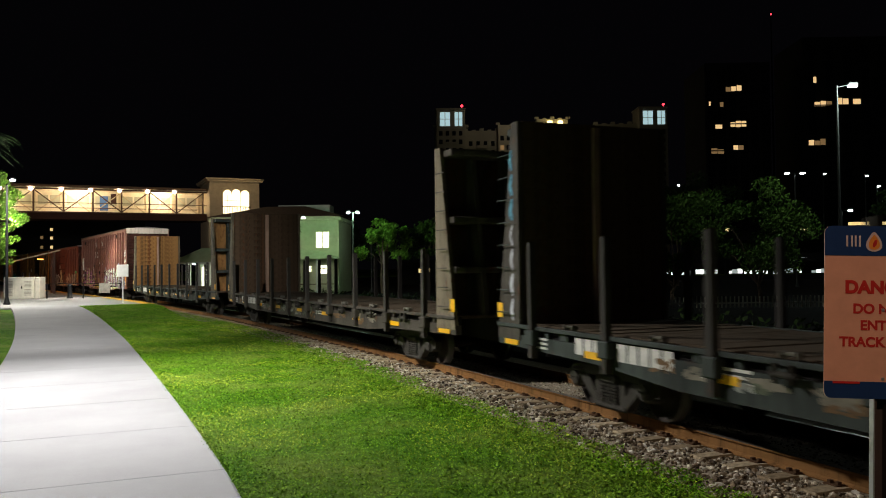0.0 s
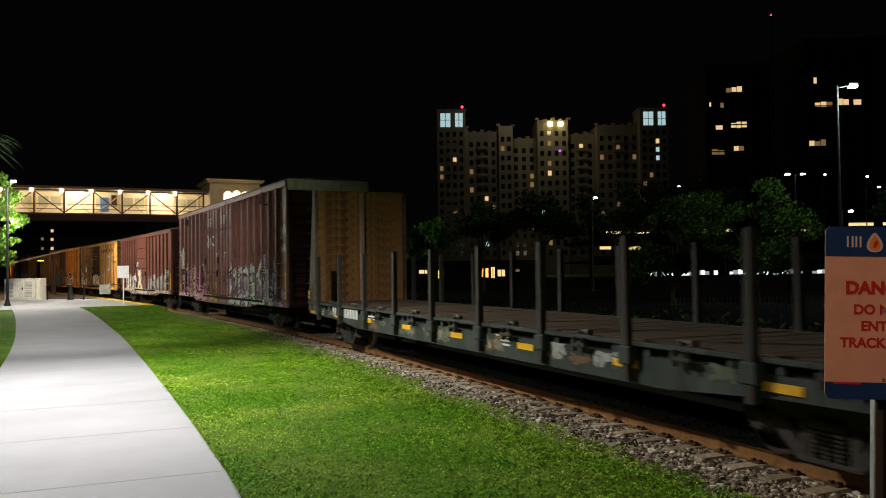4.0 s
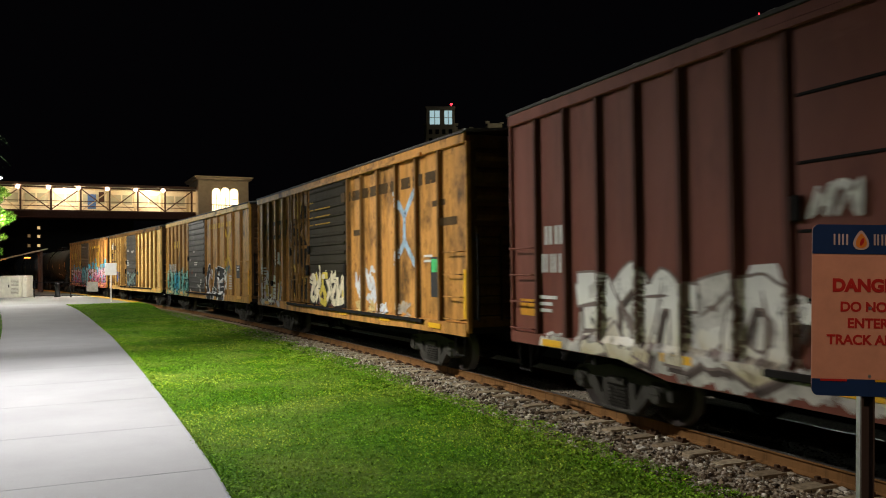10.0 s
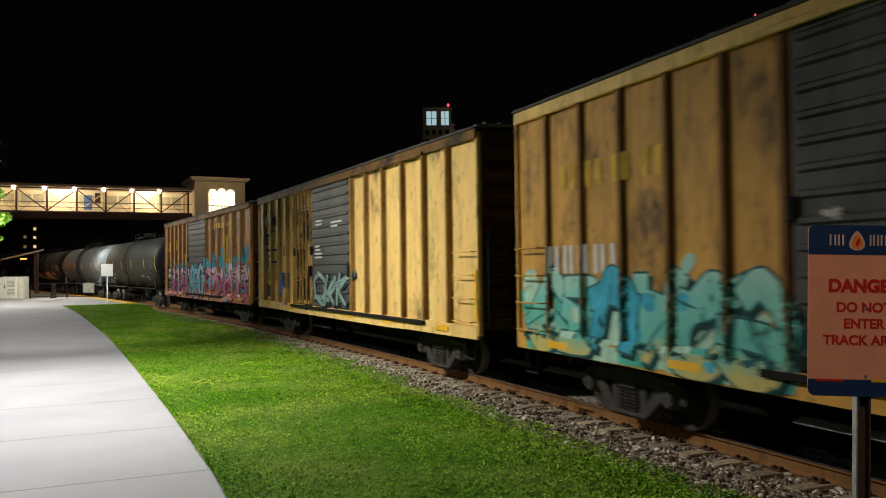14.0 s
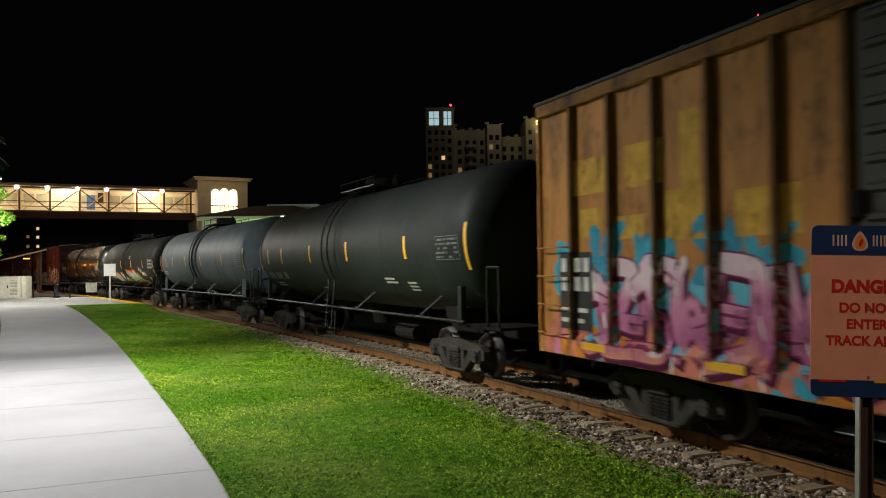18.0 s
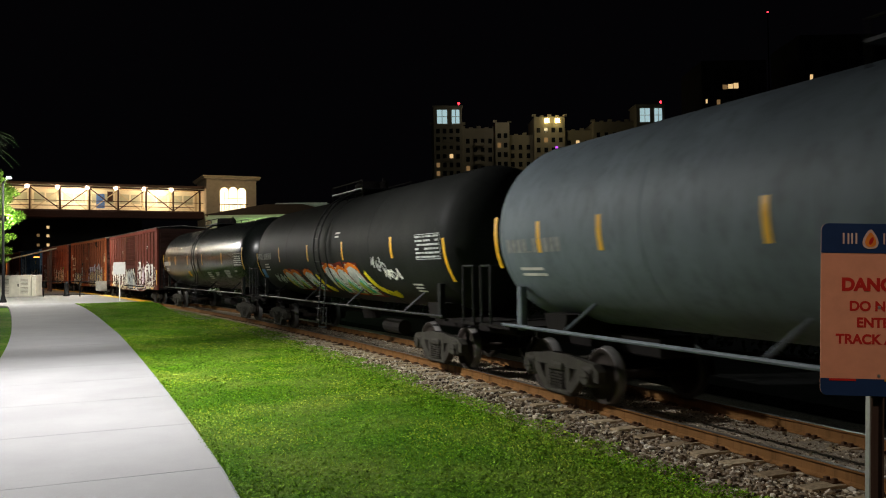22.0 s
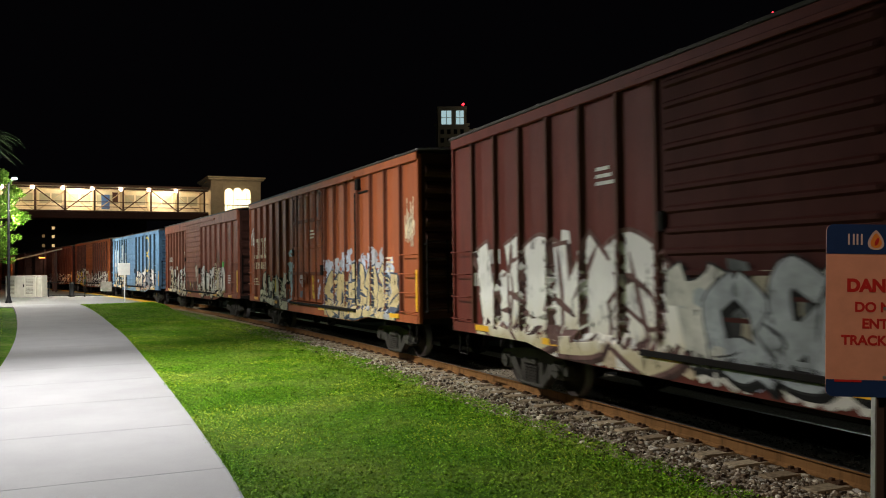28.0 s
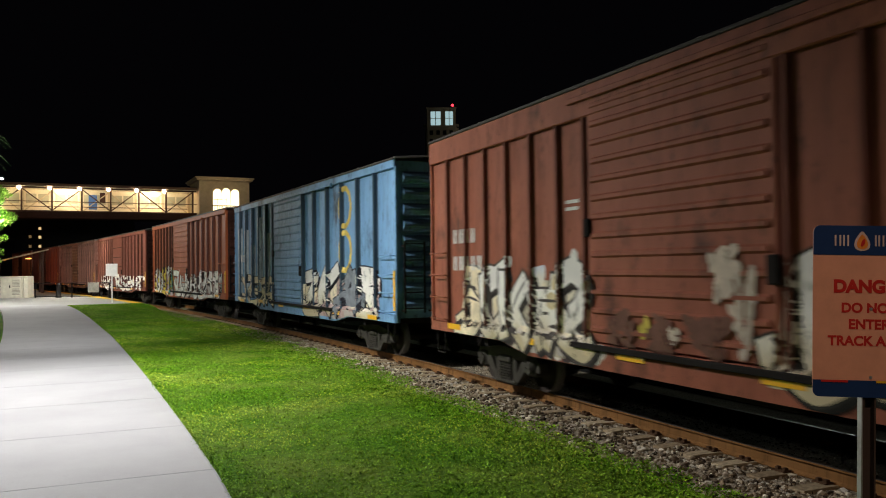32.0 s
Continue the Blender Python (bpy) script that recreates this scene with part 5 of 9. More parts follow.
# ------------------------------------------------------------ bulkhead flatcars
def bulkhead_flatcar(name, label, rear, front, steel, edge_paint, seed, stakes=10, lining=M_LINING):
    car = thing(name, label, "flatcar", group="freight train")
    half = enlist(car, rear, front, 2.9)
    rng = random.Random(seed)
    wide, deck, top = 1.46, 1.17, 4.55
    for d in (-1, 1):
        y0, y1 = sorted((d * wide, d * (wide - 0.12)))
        part("side_sill", Geo().prism(((-half, 0.8), (-half, 0.985), (half, 0.985), (half, 0.8), (half * 0.7, 0.74), (half * 0.55, 0.62), (-half * 0.55, 0.62), (-half * 0.7, 0.74)), y0, y1), steel, car)
        # dark strip behind the web plates: shade inside the slots, put in as colour
        ya, yb = sorted((d * (wide - 0.07), d * (wide - 0.12)))
        part("slot_shade_back", Geo().box(-half, half, ya, yb, 0.986, 1.15), M_UNDER, car)
        part("rub_rail", Geo().box(-half, half, min(d * wide, d * (wide + 0.05)), max(d * wide, d * (wide + 0.05)), 1.1, 1.165, 0.01), steel, car)
    n = int(2 * half / 0.26)
    me = Geo().box(-0.126, 0.126, -wide + 0.14, wide - 0.14, deck - 0.07, deck, 0.006).mesh("deck_board", M_WOOD)
    for i in range(n):
        part("deck_board", me, None, car, at=pose(-half + 0.3 + (2 * half - 0.6) * i / (n - 1), 0, rng.uniform(-0.008, 0.008), 0, 0, rng.uniform(-0.25, 0.25)))
    part("centre_sill", Geo().box(-half, half, -0.35, 0.35, 0.6, 1.05), M_UNDER, car)
    # stakes and their pockets
    for i in range(stakes):
        x = -half + 1.35 + (2 * half - 2.7) * i / (stakes - 1)
        for d in (-1, 1):
            y = d * (wide + 0.055)
            lean = rng.uniform(-0.02, 0.02)
            g = Geo().prism(((-0.06, 0.66), (-0.048 + lean, 2.5), (0.048 + lean, 2.52), (0.06, 0.66)), y - 0.05, y + 0.05)
            part("stake", g, M_STAKE, car, at=(x, 0, 0))
            ya, yb = sorted((d * (wide - 0.069), d * wide))
            for xm, w in ((-0.32, 0.1), (0.32, 0.1), (0.85, 0.24)):
                if abs(x + xm) < half - 0.2:
                    part("web_plate", Geo().box(xm - w / 2, xm + w / 2, ya, yb, 0.986, 1.099, 0.008), steel, car, at=(x + rng.uniform(-0.05, 0.05), 0, 0))
            part("stake_pocket", Geo().box(-0.13, 0.13, y - 0.075, y + 0.075, 0.86, 1.1, 0.02), steel, car, at=(x, 0, 0))
        if i < stakes - 1:
            xm = x + (2 * half - 2.7) / (stakes - 1) / 2
            if i > 1:
                part("winch", Geo().box(xm - 0.13, xm - 0.09, -wide - 0.12, -wide - 0.051, 0.93, 1.13, 0.01).box(xm + 0.09, xm + 0.13, -wide - 0.12, -wide - 0.051, 0.93, 1.13, 0.01).tube((xm - 0.17, -wide - 0.085, 1.02), (xm + 0.17, -wide - 0.085, 1.02), 0.035, n=8), M_TRUCK, car)
            part("tie_down", Geo().box(xm - 0.13, xm - 0.08, -wide - 0.03, -wide + 0.08, 1.166, 1.25, 0.015).box(xm + 0.08, xm + 0.13, -wide - 0.03, -wide + 0.08, 1.166, 1.25, 0.015).tube((xm - 0.13, -wide + 0.02, 1.22), (xm + 0.13, -wide + 0.02, 1.22), 0.022, n=8), M_DUST, car)
    # bulkheads
    for e in (-1, 1):
        inner = half - 0.75
        x0, x1 = sorted((e * inner, e * (inner - 0.07)))
        wall = part("bulkhead", Geo().box(x0, x1, -wide + 0.08, wide - 0.08, deck, top), lining, car, "plank-lined bulkhead")
        n = 12
        pl = Geo().box(-0.012, 0.012, -wide + 0.1, wide - 0.1, 0.0, (top - deck) / n - 0.004, 0.002).mesh("plank", lining)
        for i in range(n):
            part("plank", pl, None, wall, at=(e * (inner - 0.083), 0, deck + (top - deck) * i / n + 0.006))
        part("rub_strip", Geo().box(min(e * (inner - 0.16), e * (inner - 0.1)), max(e * (inner - 0.16), e * (inner - 0.1)), -0.07, 0.07, deck, top - 0.05, 0.01), M_STRIPWOOD, wall)
        for y in (-wide, wide):
            g = Geo().prism([(e * x, z) for x, z in ((half, 0.9), (inner + 0.14, top), (inner - 0.08, top), (inner - 0.08, 0.9))][::e], y - 0.06 if y > 0 else y - 0.02, y + 0.02 if y > 0 else y + 0.06)
            part("side_frame", g, edge_paint, car)
        for y in (-0.75, 0.0, 0.75):
            g = Geo().prism([(e * x, z) for x, z in ((half, deck), (inner + 0.2, top), (inner, top), (inner, deck))][::e], y - 0.05, y + 0.05)
            part("buttress", g, steel, car)
        for z in (deck + 0.9, deck + 1.9, top - 0.12):
            xa = e * (half - 0.1 - (z - deck) * 0.05)
            x0, x1 = sorted((xa, e * inner))
            part("cross_beam", Geo().box(x0, x1, -wide + 0.07, wide - 0.07, z - 0.07, z + 0.07, 0.02), steel, car)
        for i in range(8):
            z = 1.35 + 0.38 * i
            x = e * (half - 0.16 - 0.08 * (z - 1) / 3)
            part("rung", Geo().tube((x, -wide - 0.1, z), (x - e * 0.42, -wide - 0.1, z), 0.013, n=6), steel, car)
        part("reflector", Geo().box(e * half - 0.2, e * half + 0.0, -wide - 0.03, -wide - 0.024, 1.25, 1.5) if e > 0 else Geo().box(-half, -half + 0.2, -wide - 0.03, -wide - 0.024, 1.25, 1.5), M_REFLECT, car)
    me = Geo().box(-0.25, 0.25, -0.006, 0.006, -0.05, 0.05).mesh("reflector", M_REFLECT)
    for i in range(9):
        x = -half + 0.5 + (2 * half - 1.0) * i / 8
        part("reflector", me, None, car, at=(x, -wide - 0.012, 0.86))
    skin = lambda x, z: (-wide - 0.002, z)
    rows = []
    for x, ws in ((-half + 2.6, (0.2, 0.2, 0.2, 0.2)), (-half + 3.7, (0.2, 0.2, 0.2, 0.2, 0.2))):
        for i, w in enumerate(ws):
            rows.append((x + i * 0.245, 0.84, w, 0.24))
    bars(car, "stencil", "worn white stencilled marks", M_STENCIL, skin, rows, 0.004)
    rows = [(-half + a, 0.82 + 0.07 * k, w, 0.035) for a, w in ((1.2, 0.55), (5.4, 0.8), (12.5, 0.5)) for k in range(3)]
    bars(car, "data_stencil", "", M_STENCIL, skin, rows, 0.004)
    tones = ((0.3, 0.31, 0.28), (0.16, 0.1, 0.055), (0.11, 0.125, 0.085), (0.2, 0.18, 0.14))
    spots = [(-half + 0.6 + rng.random() * (2 * half - 1.6), rng.uniform(0.66, 0.84), rng.uniform(0.2, 0.7), rng.uniform(0.08, 0.24), rng.choice((0, 1, 1, 2, 2, 3, 3))) for _ in range(46)]
    spray_spots(car, "rust, bare and repainted patches on the sill", seed + 40, [q for q in spots if abs(q[0]) < half * 0.5 or q[1] > 0.78], tones, skin, 0.002)
    couplers(car, half)
    bogie(car, half - 2.9)
    bogie(car, -half + 2.9)
    return car, half, skin


# ------------------------------------------------------------ the train
RED = worn("oxide_red_paint", (0.185, 0.056, 0.036), 0.62, 0.12, 0.5, seed=1, fade=1.15)
BROWN = worn("brown_red_paint", (0.285, 0.135, 0.104), 0.6, 0.2, 0.6, seed=4, soot=0.3)
MAROON = worn("dark_maroon_paint", (0.115, 0.02, 0.012), 0.6, 0.15, 0.5, seed=9)
RUSTRED = worn("orange_brown_paint", (0.37, 0.096, 0.033), 0.62, 0.12, 0.45, seed=13, fade=1.12)
ROSE = worn("rose_brown_paint", (0.29, 0.092, 0.053), 0.62, 0.5, 0.7, seed=17, fade=1.3, soot=0.15)
ORANGE = worn("faded_orange_paint", (0.5, 0.215, 0.045), 0.6, 0.4, 0.7, fade=1.25, seed=21, soot=0.35)
ORANGEDIRTY = worn("sooty_orange_paint", (0.56, 0.26, 0.06), 0.6, 0.72, 0.9, fade=1.2, seed=23, soot=0.5)
ORANGE2 = worn("faded_yellow_orange_paint", (0.6, 0.31, 0.06), 0.6, 0.45, 0.8, fade=1.25, seed=26, soot=0.4)
YELLOW = worn("faded_yellow_paint", (0.86, 0.56, 0.18), 0.6, 0.4, 0.6, fade=1.12, seed=30, soot=0.22)
YELLOWDIRTY = worn("grimy_yellow_paint", (0.8, 0.47, 0.12), 0.6, 0.9, 0.9, fade=1.1, seed=31, soot=0.75)
# rusty and grimy post paints, darkened further for the shade on the flanks
YELLOWPOST = worn("shaded_rusty_yellow_post_paint", (0.3, 0.165, 0.045), 0.7, 0.5, 0.8, seed=28, soot=0.3)
GRIMESHADE = worn("shaded_grimy_post_paint", (0.17, 0.085, 0.022), 0.7, 0.3, 0.8, seed=29, soot=0.5)
# red ends far darker than the sides: the end's shade put into colour
REDEND = worn("shaded_red_end_paint", (0.052, 0.02, 0.014), 0.75, 0.35, 0.7, seed=37, spec=0.12)
CHALKDOOR = worn("faded_brown_door_paint", (0.27, 0.11, 0.08), 0.6, 0.3, 0.7, seed=38, fade=1.3, soot=0.25)
# brown side paint darkened so the posts carry their own shade
BROWNPOST = worn("shaded_brown_post_paint", (0.15, 0.06, 0.045), 0.7, 0.3, 0.7, seed=39, soot=0.3)
# one dark paint for the grime on the ends and their shade
ENDGRIMESHADE = worn("shaded_grimy_end_paint", (0.085, 0.042, 0.014), 0.75, 0.5, 0.8, seed=48, soot=0.6, spec=0.1)
ORANGEDOOR = worn("blackened_orange_door_paint", (0.42, 0.2, 0.05), 0.65, 0.7, 0.9, seed=49, soot=0.95)
# grime, plus a darker tone for the shade along the post edges
ORANGEPOST = worn("shaded_grimy_orange_post_paint", (0.27, 0.125, 0.03), 0.7, 0.5, 0.8, seed=51, soot=0.45)
RUSTDOOR = worn("grimy_red_door_paint", (0.33, 0.085, 0.03), 0.65, 0.4, 0.7, fade=1.2, seed=32, soot=0.45)
DOORMID = worn("weathered_grey_door_paint", (0.075, 0.074, 0.068), 0.55, 0.1, 0.7, seed=35, soot=0.4)
DOORGREY = worn("black_grey_door_paint", (0.06, 0.06, 0.056), 0.55, 0.05, 0.4, seed=33)
DOORDARK = worn("grimy_black_door_paint", (0.026, 0.021, 0.012), 0.7, 0.1, 0.5, seed=35, spec=0.08)
BLUE = worn("light_blue_paint", (0.15, 0.3, 0.5), 0.6, 0.2, 0.6, fade=1.3, seed=40, soot=0.2)
# side paints darkened for the posts: their shaded flanks put into colour
REDPOST = worn("shaded_red_post_paint", (0.095, 0.034, 0.023), 0.7, 0.25, 0.6, seed=41)
ROSEPOST = worn("shaded_rose_post_paint", (0.19, 0.06, 0.038), 0.7, 0.4, 0.8, seed=36, soot=0.2)
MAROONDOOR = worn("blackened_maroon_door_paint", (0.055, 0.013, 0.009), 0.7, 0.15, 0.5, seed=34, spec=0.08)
# two more post copies with the flank shade in the paint
RUSTPOST = worn("shaded_rust_post_paint", (0.16, 0.046, 0.022), 0.7, 0.3, 0.7, seed=45, soot=0.2)
BLUEPOST = worn("shaded_blue_post_paint", (0.04, 0.07, 0.1), 0.7, 0.3, 0.6, seed=42)
# grimy end paint that also holds the shade on the end
ENDDARK = worn("shaded_grimy_dark_end_paint", (0.035, 0.015, 0.011), 0.8, 0.2, 0.5, seed=43, spec=0.15)
ROOF = worn("galvanised_roof", (0.3, 0.28, 0.26), 0.6, 0.3, 0.4, metal=0.3, seed=44)
EDGE = worn("tan_edge_paint", (0.15, 0.125, 0.085), 0.75, 0.6, 0.9, seed=46, soot=0.35, spec=0.1)
CREAM = worn("cream_paint", (0.72, 0.64, 0.56), 0.6, 0.3, 0.5, seed=47)
# rusty lining kept brighter than M_LINING: lamplight on this bulkhead put into colour
LITRUST = worn("lit_rust_lining", (0.3, 0.155, 0.055), 0.95, 0.75, 0.9, streak=0.25, fade=1.5, seed=72, bumps=0.4, spec=0.06, soot=0.55)
FLATSTEEL = worn("grey_green_steel", (0.03, 0.037, 0.033), 0.65, 0.55, 0.8, seed=50, fade=2.3, spec=0.15)
FLATBROWN = worn("brown_grey_steel", (0.045, 0.039, 0.031), 0.7, 0.6, 0.8, seed=53, fade=2.2, spec=0.15)
TANKGREY = worn("dark_grey_tank_paint", (0.016, 0.021, 0.0185), 0.58, 0.0, 0.5, streak=0.5, seed=57, bumps=0.03, spec=0.2)
TANKPALE = worn("pale_grey_tank_paint", (0.128, 0.157, 0.178), 0.58, 0.04, 0.6, streak=0.5, seed=60, bumps=0.03, spec=0.22)
TANKDARK = worn("charcoal_tank_paint", (0.0105, 0.0115, 0.0105), 0.6, 0.0, 0.5, streak=0.5, seed=63, bumps=0.03, spec=0.14)
TANKGLOSS = worn("glossy_black_tank_paint", (0.0085, 0.0115, 0.01), 0.26, 0.0, 0.2, streak=0.5, seed=66, bumps=0.0, spec=0.42)

S_WHITE, S_GREY = (0.8, 0.77, 0.71), (0.3, 0.3, 0.3)
S_CREAM, S_PINK = (0.74, 0.64, 0.45), (0.62, 0.22, 0.36)
S_YELLOW, S_TEAL, S_CYAN = (0.66, 0.5, 0.08), (0.08, 0.4, 0.32), (0.06, 0.38, 0.52)
S_SALMON, S_PALE = (0.6, 0.2, 0.13), (0.62, 0.5, 0.56)
S_MINT, S_ORANGE = (0.4, 0.6, 0.45), (0.6, 0.22, 0.03)
S_FADED = (0.68, 0.42, 0.06)
# blended fills, from the sill upwards
F_PINK = ((0.62, 0.22, 0.13), (0.36, 0.06, 0.2), (0.62, 0.2, 0.36), (0.74, 0.56, 0.62))
F_PINKDARK = ((0.55, 0.2, 0.12), (0.2, 0.03, 0.1), (0.5, 0.12, 0.28), (0.7, 0.4, 0.5))
F_CYAN = ((0.6, 0.22, 0.12), (0.04, 0.28, 0.4), (0.06, 0.4, 0.54), (0.1, 0.48, 0.6))
F_WHITE = ((0.5, 0.42, 0.26), (0.74, 0.7, 0.6), (0.8, 0.78, 0.73), (0.68, 0.66, 0.62))
F_CREAMY = ((0.4, 0.36, 0.32), (0.72, 0.62, 0.42), (0.76, 0.68, 0.5), (0.6, 0.62, 0.68))
F_TEAL = ((0.5, 0.42, 0.12), (0.08, 0.42, 0.34), (0.14, 0.5, 0.42), (0.3, 0.56, 0.46))
F_MAG = ((0.6, 0.26, 0.34), (0.42, 0.08, 0.24), (0.3, 0.04, 0.17), (0.5, 0.13, 0.3))


def stencils(car, half, skin, rng_seed, spots, mat=None):
    """Blocks of small stencilled lines: (x, z, width, lines)."""
    rng, rows = random.Random(rng_seed), []
    for x, z, w, n in spots:
        for i in range(n):
            rows.append((x, z - i * 0.1, w * rng.uniform(0.6, 1.0), 0.05))
    bars(car, "data_stencil", "", mat or M_STENCIL, skin, rows)


def big_marks(car, skin, x, z, n, w=0.22, h=0.3, mat=None, gap=0.1):
    bars(car, "stencil", "white stencilled car marks", mat or M_STENCIL, skin, [(x + i * (w + gap) + k * w * 0.64, z, w * 0.36, h) for i in range(n) for k in (0, 1)])


def slab_shapes(car, label, skin, x, z, sizes, gap, mat, weight, slant=0.0):
    """A line of plain hollow or solid shapes, each of (width, height)."""
    for w, h in sizes:
        g = Geo()
        ring = [(x, z), (x + slant * h, z + h), (x + w + slant * h, z + h), (x + w, z), (x, z)]
        if w > 2.2 * weight:
            for k, (a, b) in enumerate(zip(ring, ring[1:])):
                stroke(g, drawn_out([a, b], weight * 0.45), weight / 2, skin, 0.007 + 0.0003 * k, 0, 9, 2, 1.0)
        else:
            stroke(g, [(x + w / 2, z), (x + w / 2 + slant * h, z + h)], w / 2, skin, 0.007, 0, 9, 2, 1.0)
        part("lettering", g, mat, car, label)
        x += w + gap


def cross_emblem(car, skin, x, z, r, colour, label, weight=0.075):
    """Two forks joined by an upright: a stretched X, painted on over the posts."""
    arms = [((-0.72, 1.0), (0.0, 0.3)), ((0.72, 1.0), (0.0, 0.3)), ((-0.66, -1.0), (0.0, -0.34)), ((0.7, -1.0), (0.0, -0.34)), ((0.0, 0.42), (0.0, -0.46))]
    for k, (a, b) in enumerate(arms):
        g = Geo()
        stroke(g, [(x + r * a[0], z + r * a[1]), (x + r * b[0], z + r * b[1])], weight, skin, 0.006 + 0.0004 * k, 0, 36, 5, 1.0)
        part("emblem", g, spray(colour), car, label)


def build_train():
    # bulkhead flatcars
    car, half, skin = bulkhead_flatcar("bulkhead_flatcar", "empty dark steel bulkhead flatcar with stakes and worn white marks", 9.6, -12.4, FLATSTEEL, FLATBROWN, 1)
    g, rng = Geo(), random.Random(61)
    for i in range(7):
        zz = 4.1 - 0.42 * i
        stroke(g, [(-half + 0.62, zz), (-half + 0.55, zz - 0.2), (-half + 0.62, zz - 0.36)], rng.uniform(0.03, 0.07), lambda x, z: (-1.484, z), 0.004, 0 if i < 3 else 1, 4, 2, 0.5)
    tagged(part("graffiti", g, [spray((0.1, 0.3, 0.42)), spray((0.45, 0.46, 0.5))], car, "blue and white sprayed streak on the end frame"), kind="stuff")
    bulkhead_flatcar("bulkhead_flatcar", "empty brown-edged bulkhead flatcar with a timber deck", 33.0, 11.5, FLATBROWN, EDGE, 2)
    bulkhead_flatcar("bulkhead_flatcar", "empty grey bulkhead flatcar with stakes along its sides", 57.25, 35.4, FLATSTEEL, EDGE, 3, lining=LITRUST)

    # tall brown boxcar with double doors
    car, half, skin = boxcar("boxcar", "tall brown-red boxcar with double plug doors and graffiti", 78.76, 59.65, 5.18, BROWN, ROOF, REDEND,
                             ((0.352, 0.485, "plug", CHALKDOOR), (0.487, 0.618, "plug", CHALKDOOR)), (6, 7), 10, top_plate=CREAM, post_paint=BROWNPOST, proud=0.12)
    for xx, zz in ((-half + 2.2, 4.55), (half - 3.1, 4.6)):
        part("hatch_box", Geo().box(xx, xx + 0.22, -1.56, -1.461, zz, zz + 0.28, 0.02).box(xx - 0.02, xx + 0.9, -1.5, -1.461, zz - 0.08, zz - 0.04), M_UNDER, car)
    spray_spots(car, "lilac sprayed haze round the letters", 109, ((1.5, 0.95, 0.6, 1.0, 0), (half - 1.55, 1.0, 0.55, 1.5, 0), (2.0, 2.1, 0.35, 0.35, 0), (half - 3.2, 2.35, 0.6, 0.4, 0), (half - 0.7, 1.15, 0.6, 0.3, 0), (half - 0.75, 0.85, 0.4, 0.25, 0), (3.2, 2.0, 0.6, 0.35, 1), (4.6, 2.0, 0.8, 0.4, 1)), ((0.42, 0.44, 0.62), (0.36, 0.37, 0.44)), skin)
    graffiti(car, "pale green rounded letters with plum edges", 101, 1.7, half - 1.5, 0.8, 2.35, 6, ((0.6, 0.7, 0.5), (0.64, 0.72, 0.58), (0.4, 0.39, 0.4)), (0.13, 0.09, 0.12), skin, 0.135, ((0.33, 0.31, 0.34), (0.17, 0.12, 0.16), (0.4, 0.43, 0.39)), None, 0.1, (0.08, 0.05, 0.07), (HOOKED, OPENED, RINGED, COMBED, HOOKED, LOOPED))
    sill_band(car, "plum and pale green spray along the sill", 110, 1.4, half - 0.6, 1.05, ((0.28, 0.2, 0.26), (0.6, 0.68, 0.52), (0.14, 0.05, 0.075)), skin)
    bars(car, "placard", "white and orange stickers", spray((0.75, 0.72, 0.68)), skin, [(-1.9, 2.0, 0.16, 0.22), (0.55, 2.0, 0.22, 0.26)], 0.015)
    graffiti(car, "magenta letters with yellow edges and black shadows", 102, -half + 1.2, -half + 6.9, 0.85, 2.45, 6, (F_MAG, (0.46, 0.12, 0.34), (0.64, 0.28, 0.4)), (0.62, 0.58, 0.2), skin, 0.14, (F_MAG, (0.02, 0.02, 0.02), (0.3, 0.08, 0.2)), S_WHITE, 0.7, (0.03, 0.012, 0.02), (CRESTED, PEAKED, RINGED, SLANTED, BOLTED, PEAKED))
    sill_band(car, "pale pink spray along the sill", 113, -half + 0.2, -half + 6.8, 1.15, ((0.66, 0.42, 0.44), (0.6, 0.25, 0.32), (0.72, 0.66, 0.6), (0.02, 0.02, 0.02)), skin)
    spray_spots(car, "yellow and black spray over the doors", 114, ((-2.9, 0.85, 0.7, 0.5, 0), (-2.1, 0.8, 0.8, 0.35, 0), (-1.2, 0.8, 0.7, 0.3, 0), (-2.6, 1.4, 0.4, 0.6, 0), (-0.9, 1.3, 0.4, 0.4, 0), (-half + 0.15, 0.95, 0.6, 0.5, 0), (-2.3, 1.2, 0.4, 0.4, 1), (-1.5, 1.0, 0.6, 0.35, 1)), ((0.62, 0.52, 0.08), (0.03, 0.03, 0.02)), skin, 0.006)
    spray_spots(car, "grey bare patches on the upper doors", 115, ((-2.3, 3.6, 0.8, 0.7, 0), (-1.3, 3.6, 0.5, 0.6, 0), (0.4, 3.3, 0.4, 0.9, 0), (0.9, 3.9, 0.7, 0.5, 0)), ((0.19, 0.1, 0.08),), skin)
    scrawl(car, "white tag", 103, half - 0.75, 3.2, 0.6, 0.5, S_WHITE, skin, 5, 0.03)
    scrawl(car, "white tag", 108, half - 0.7, 2.7, 0.5, 0.35, S_WHITE, skin, 4, 0.025)
    scrawl(car, "white tag", 104, -half + 0.15, 2.3, 0.9, 1.1, S_WHITE, skin, 4, 0.05)
    scrawl(car, "white tag", 106, -2.5, 3.2, 1.5, 0.6, S_WHITE, skin, 4, 0.045)
    big_marks(car, skin, -half + 0.75, 2.75, 3, 0.34, 0.4)
    big_marks(car, skin, -half + 0.85, 2.3, 6, 0.2, 0.28)
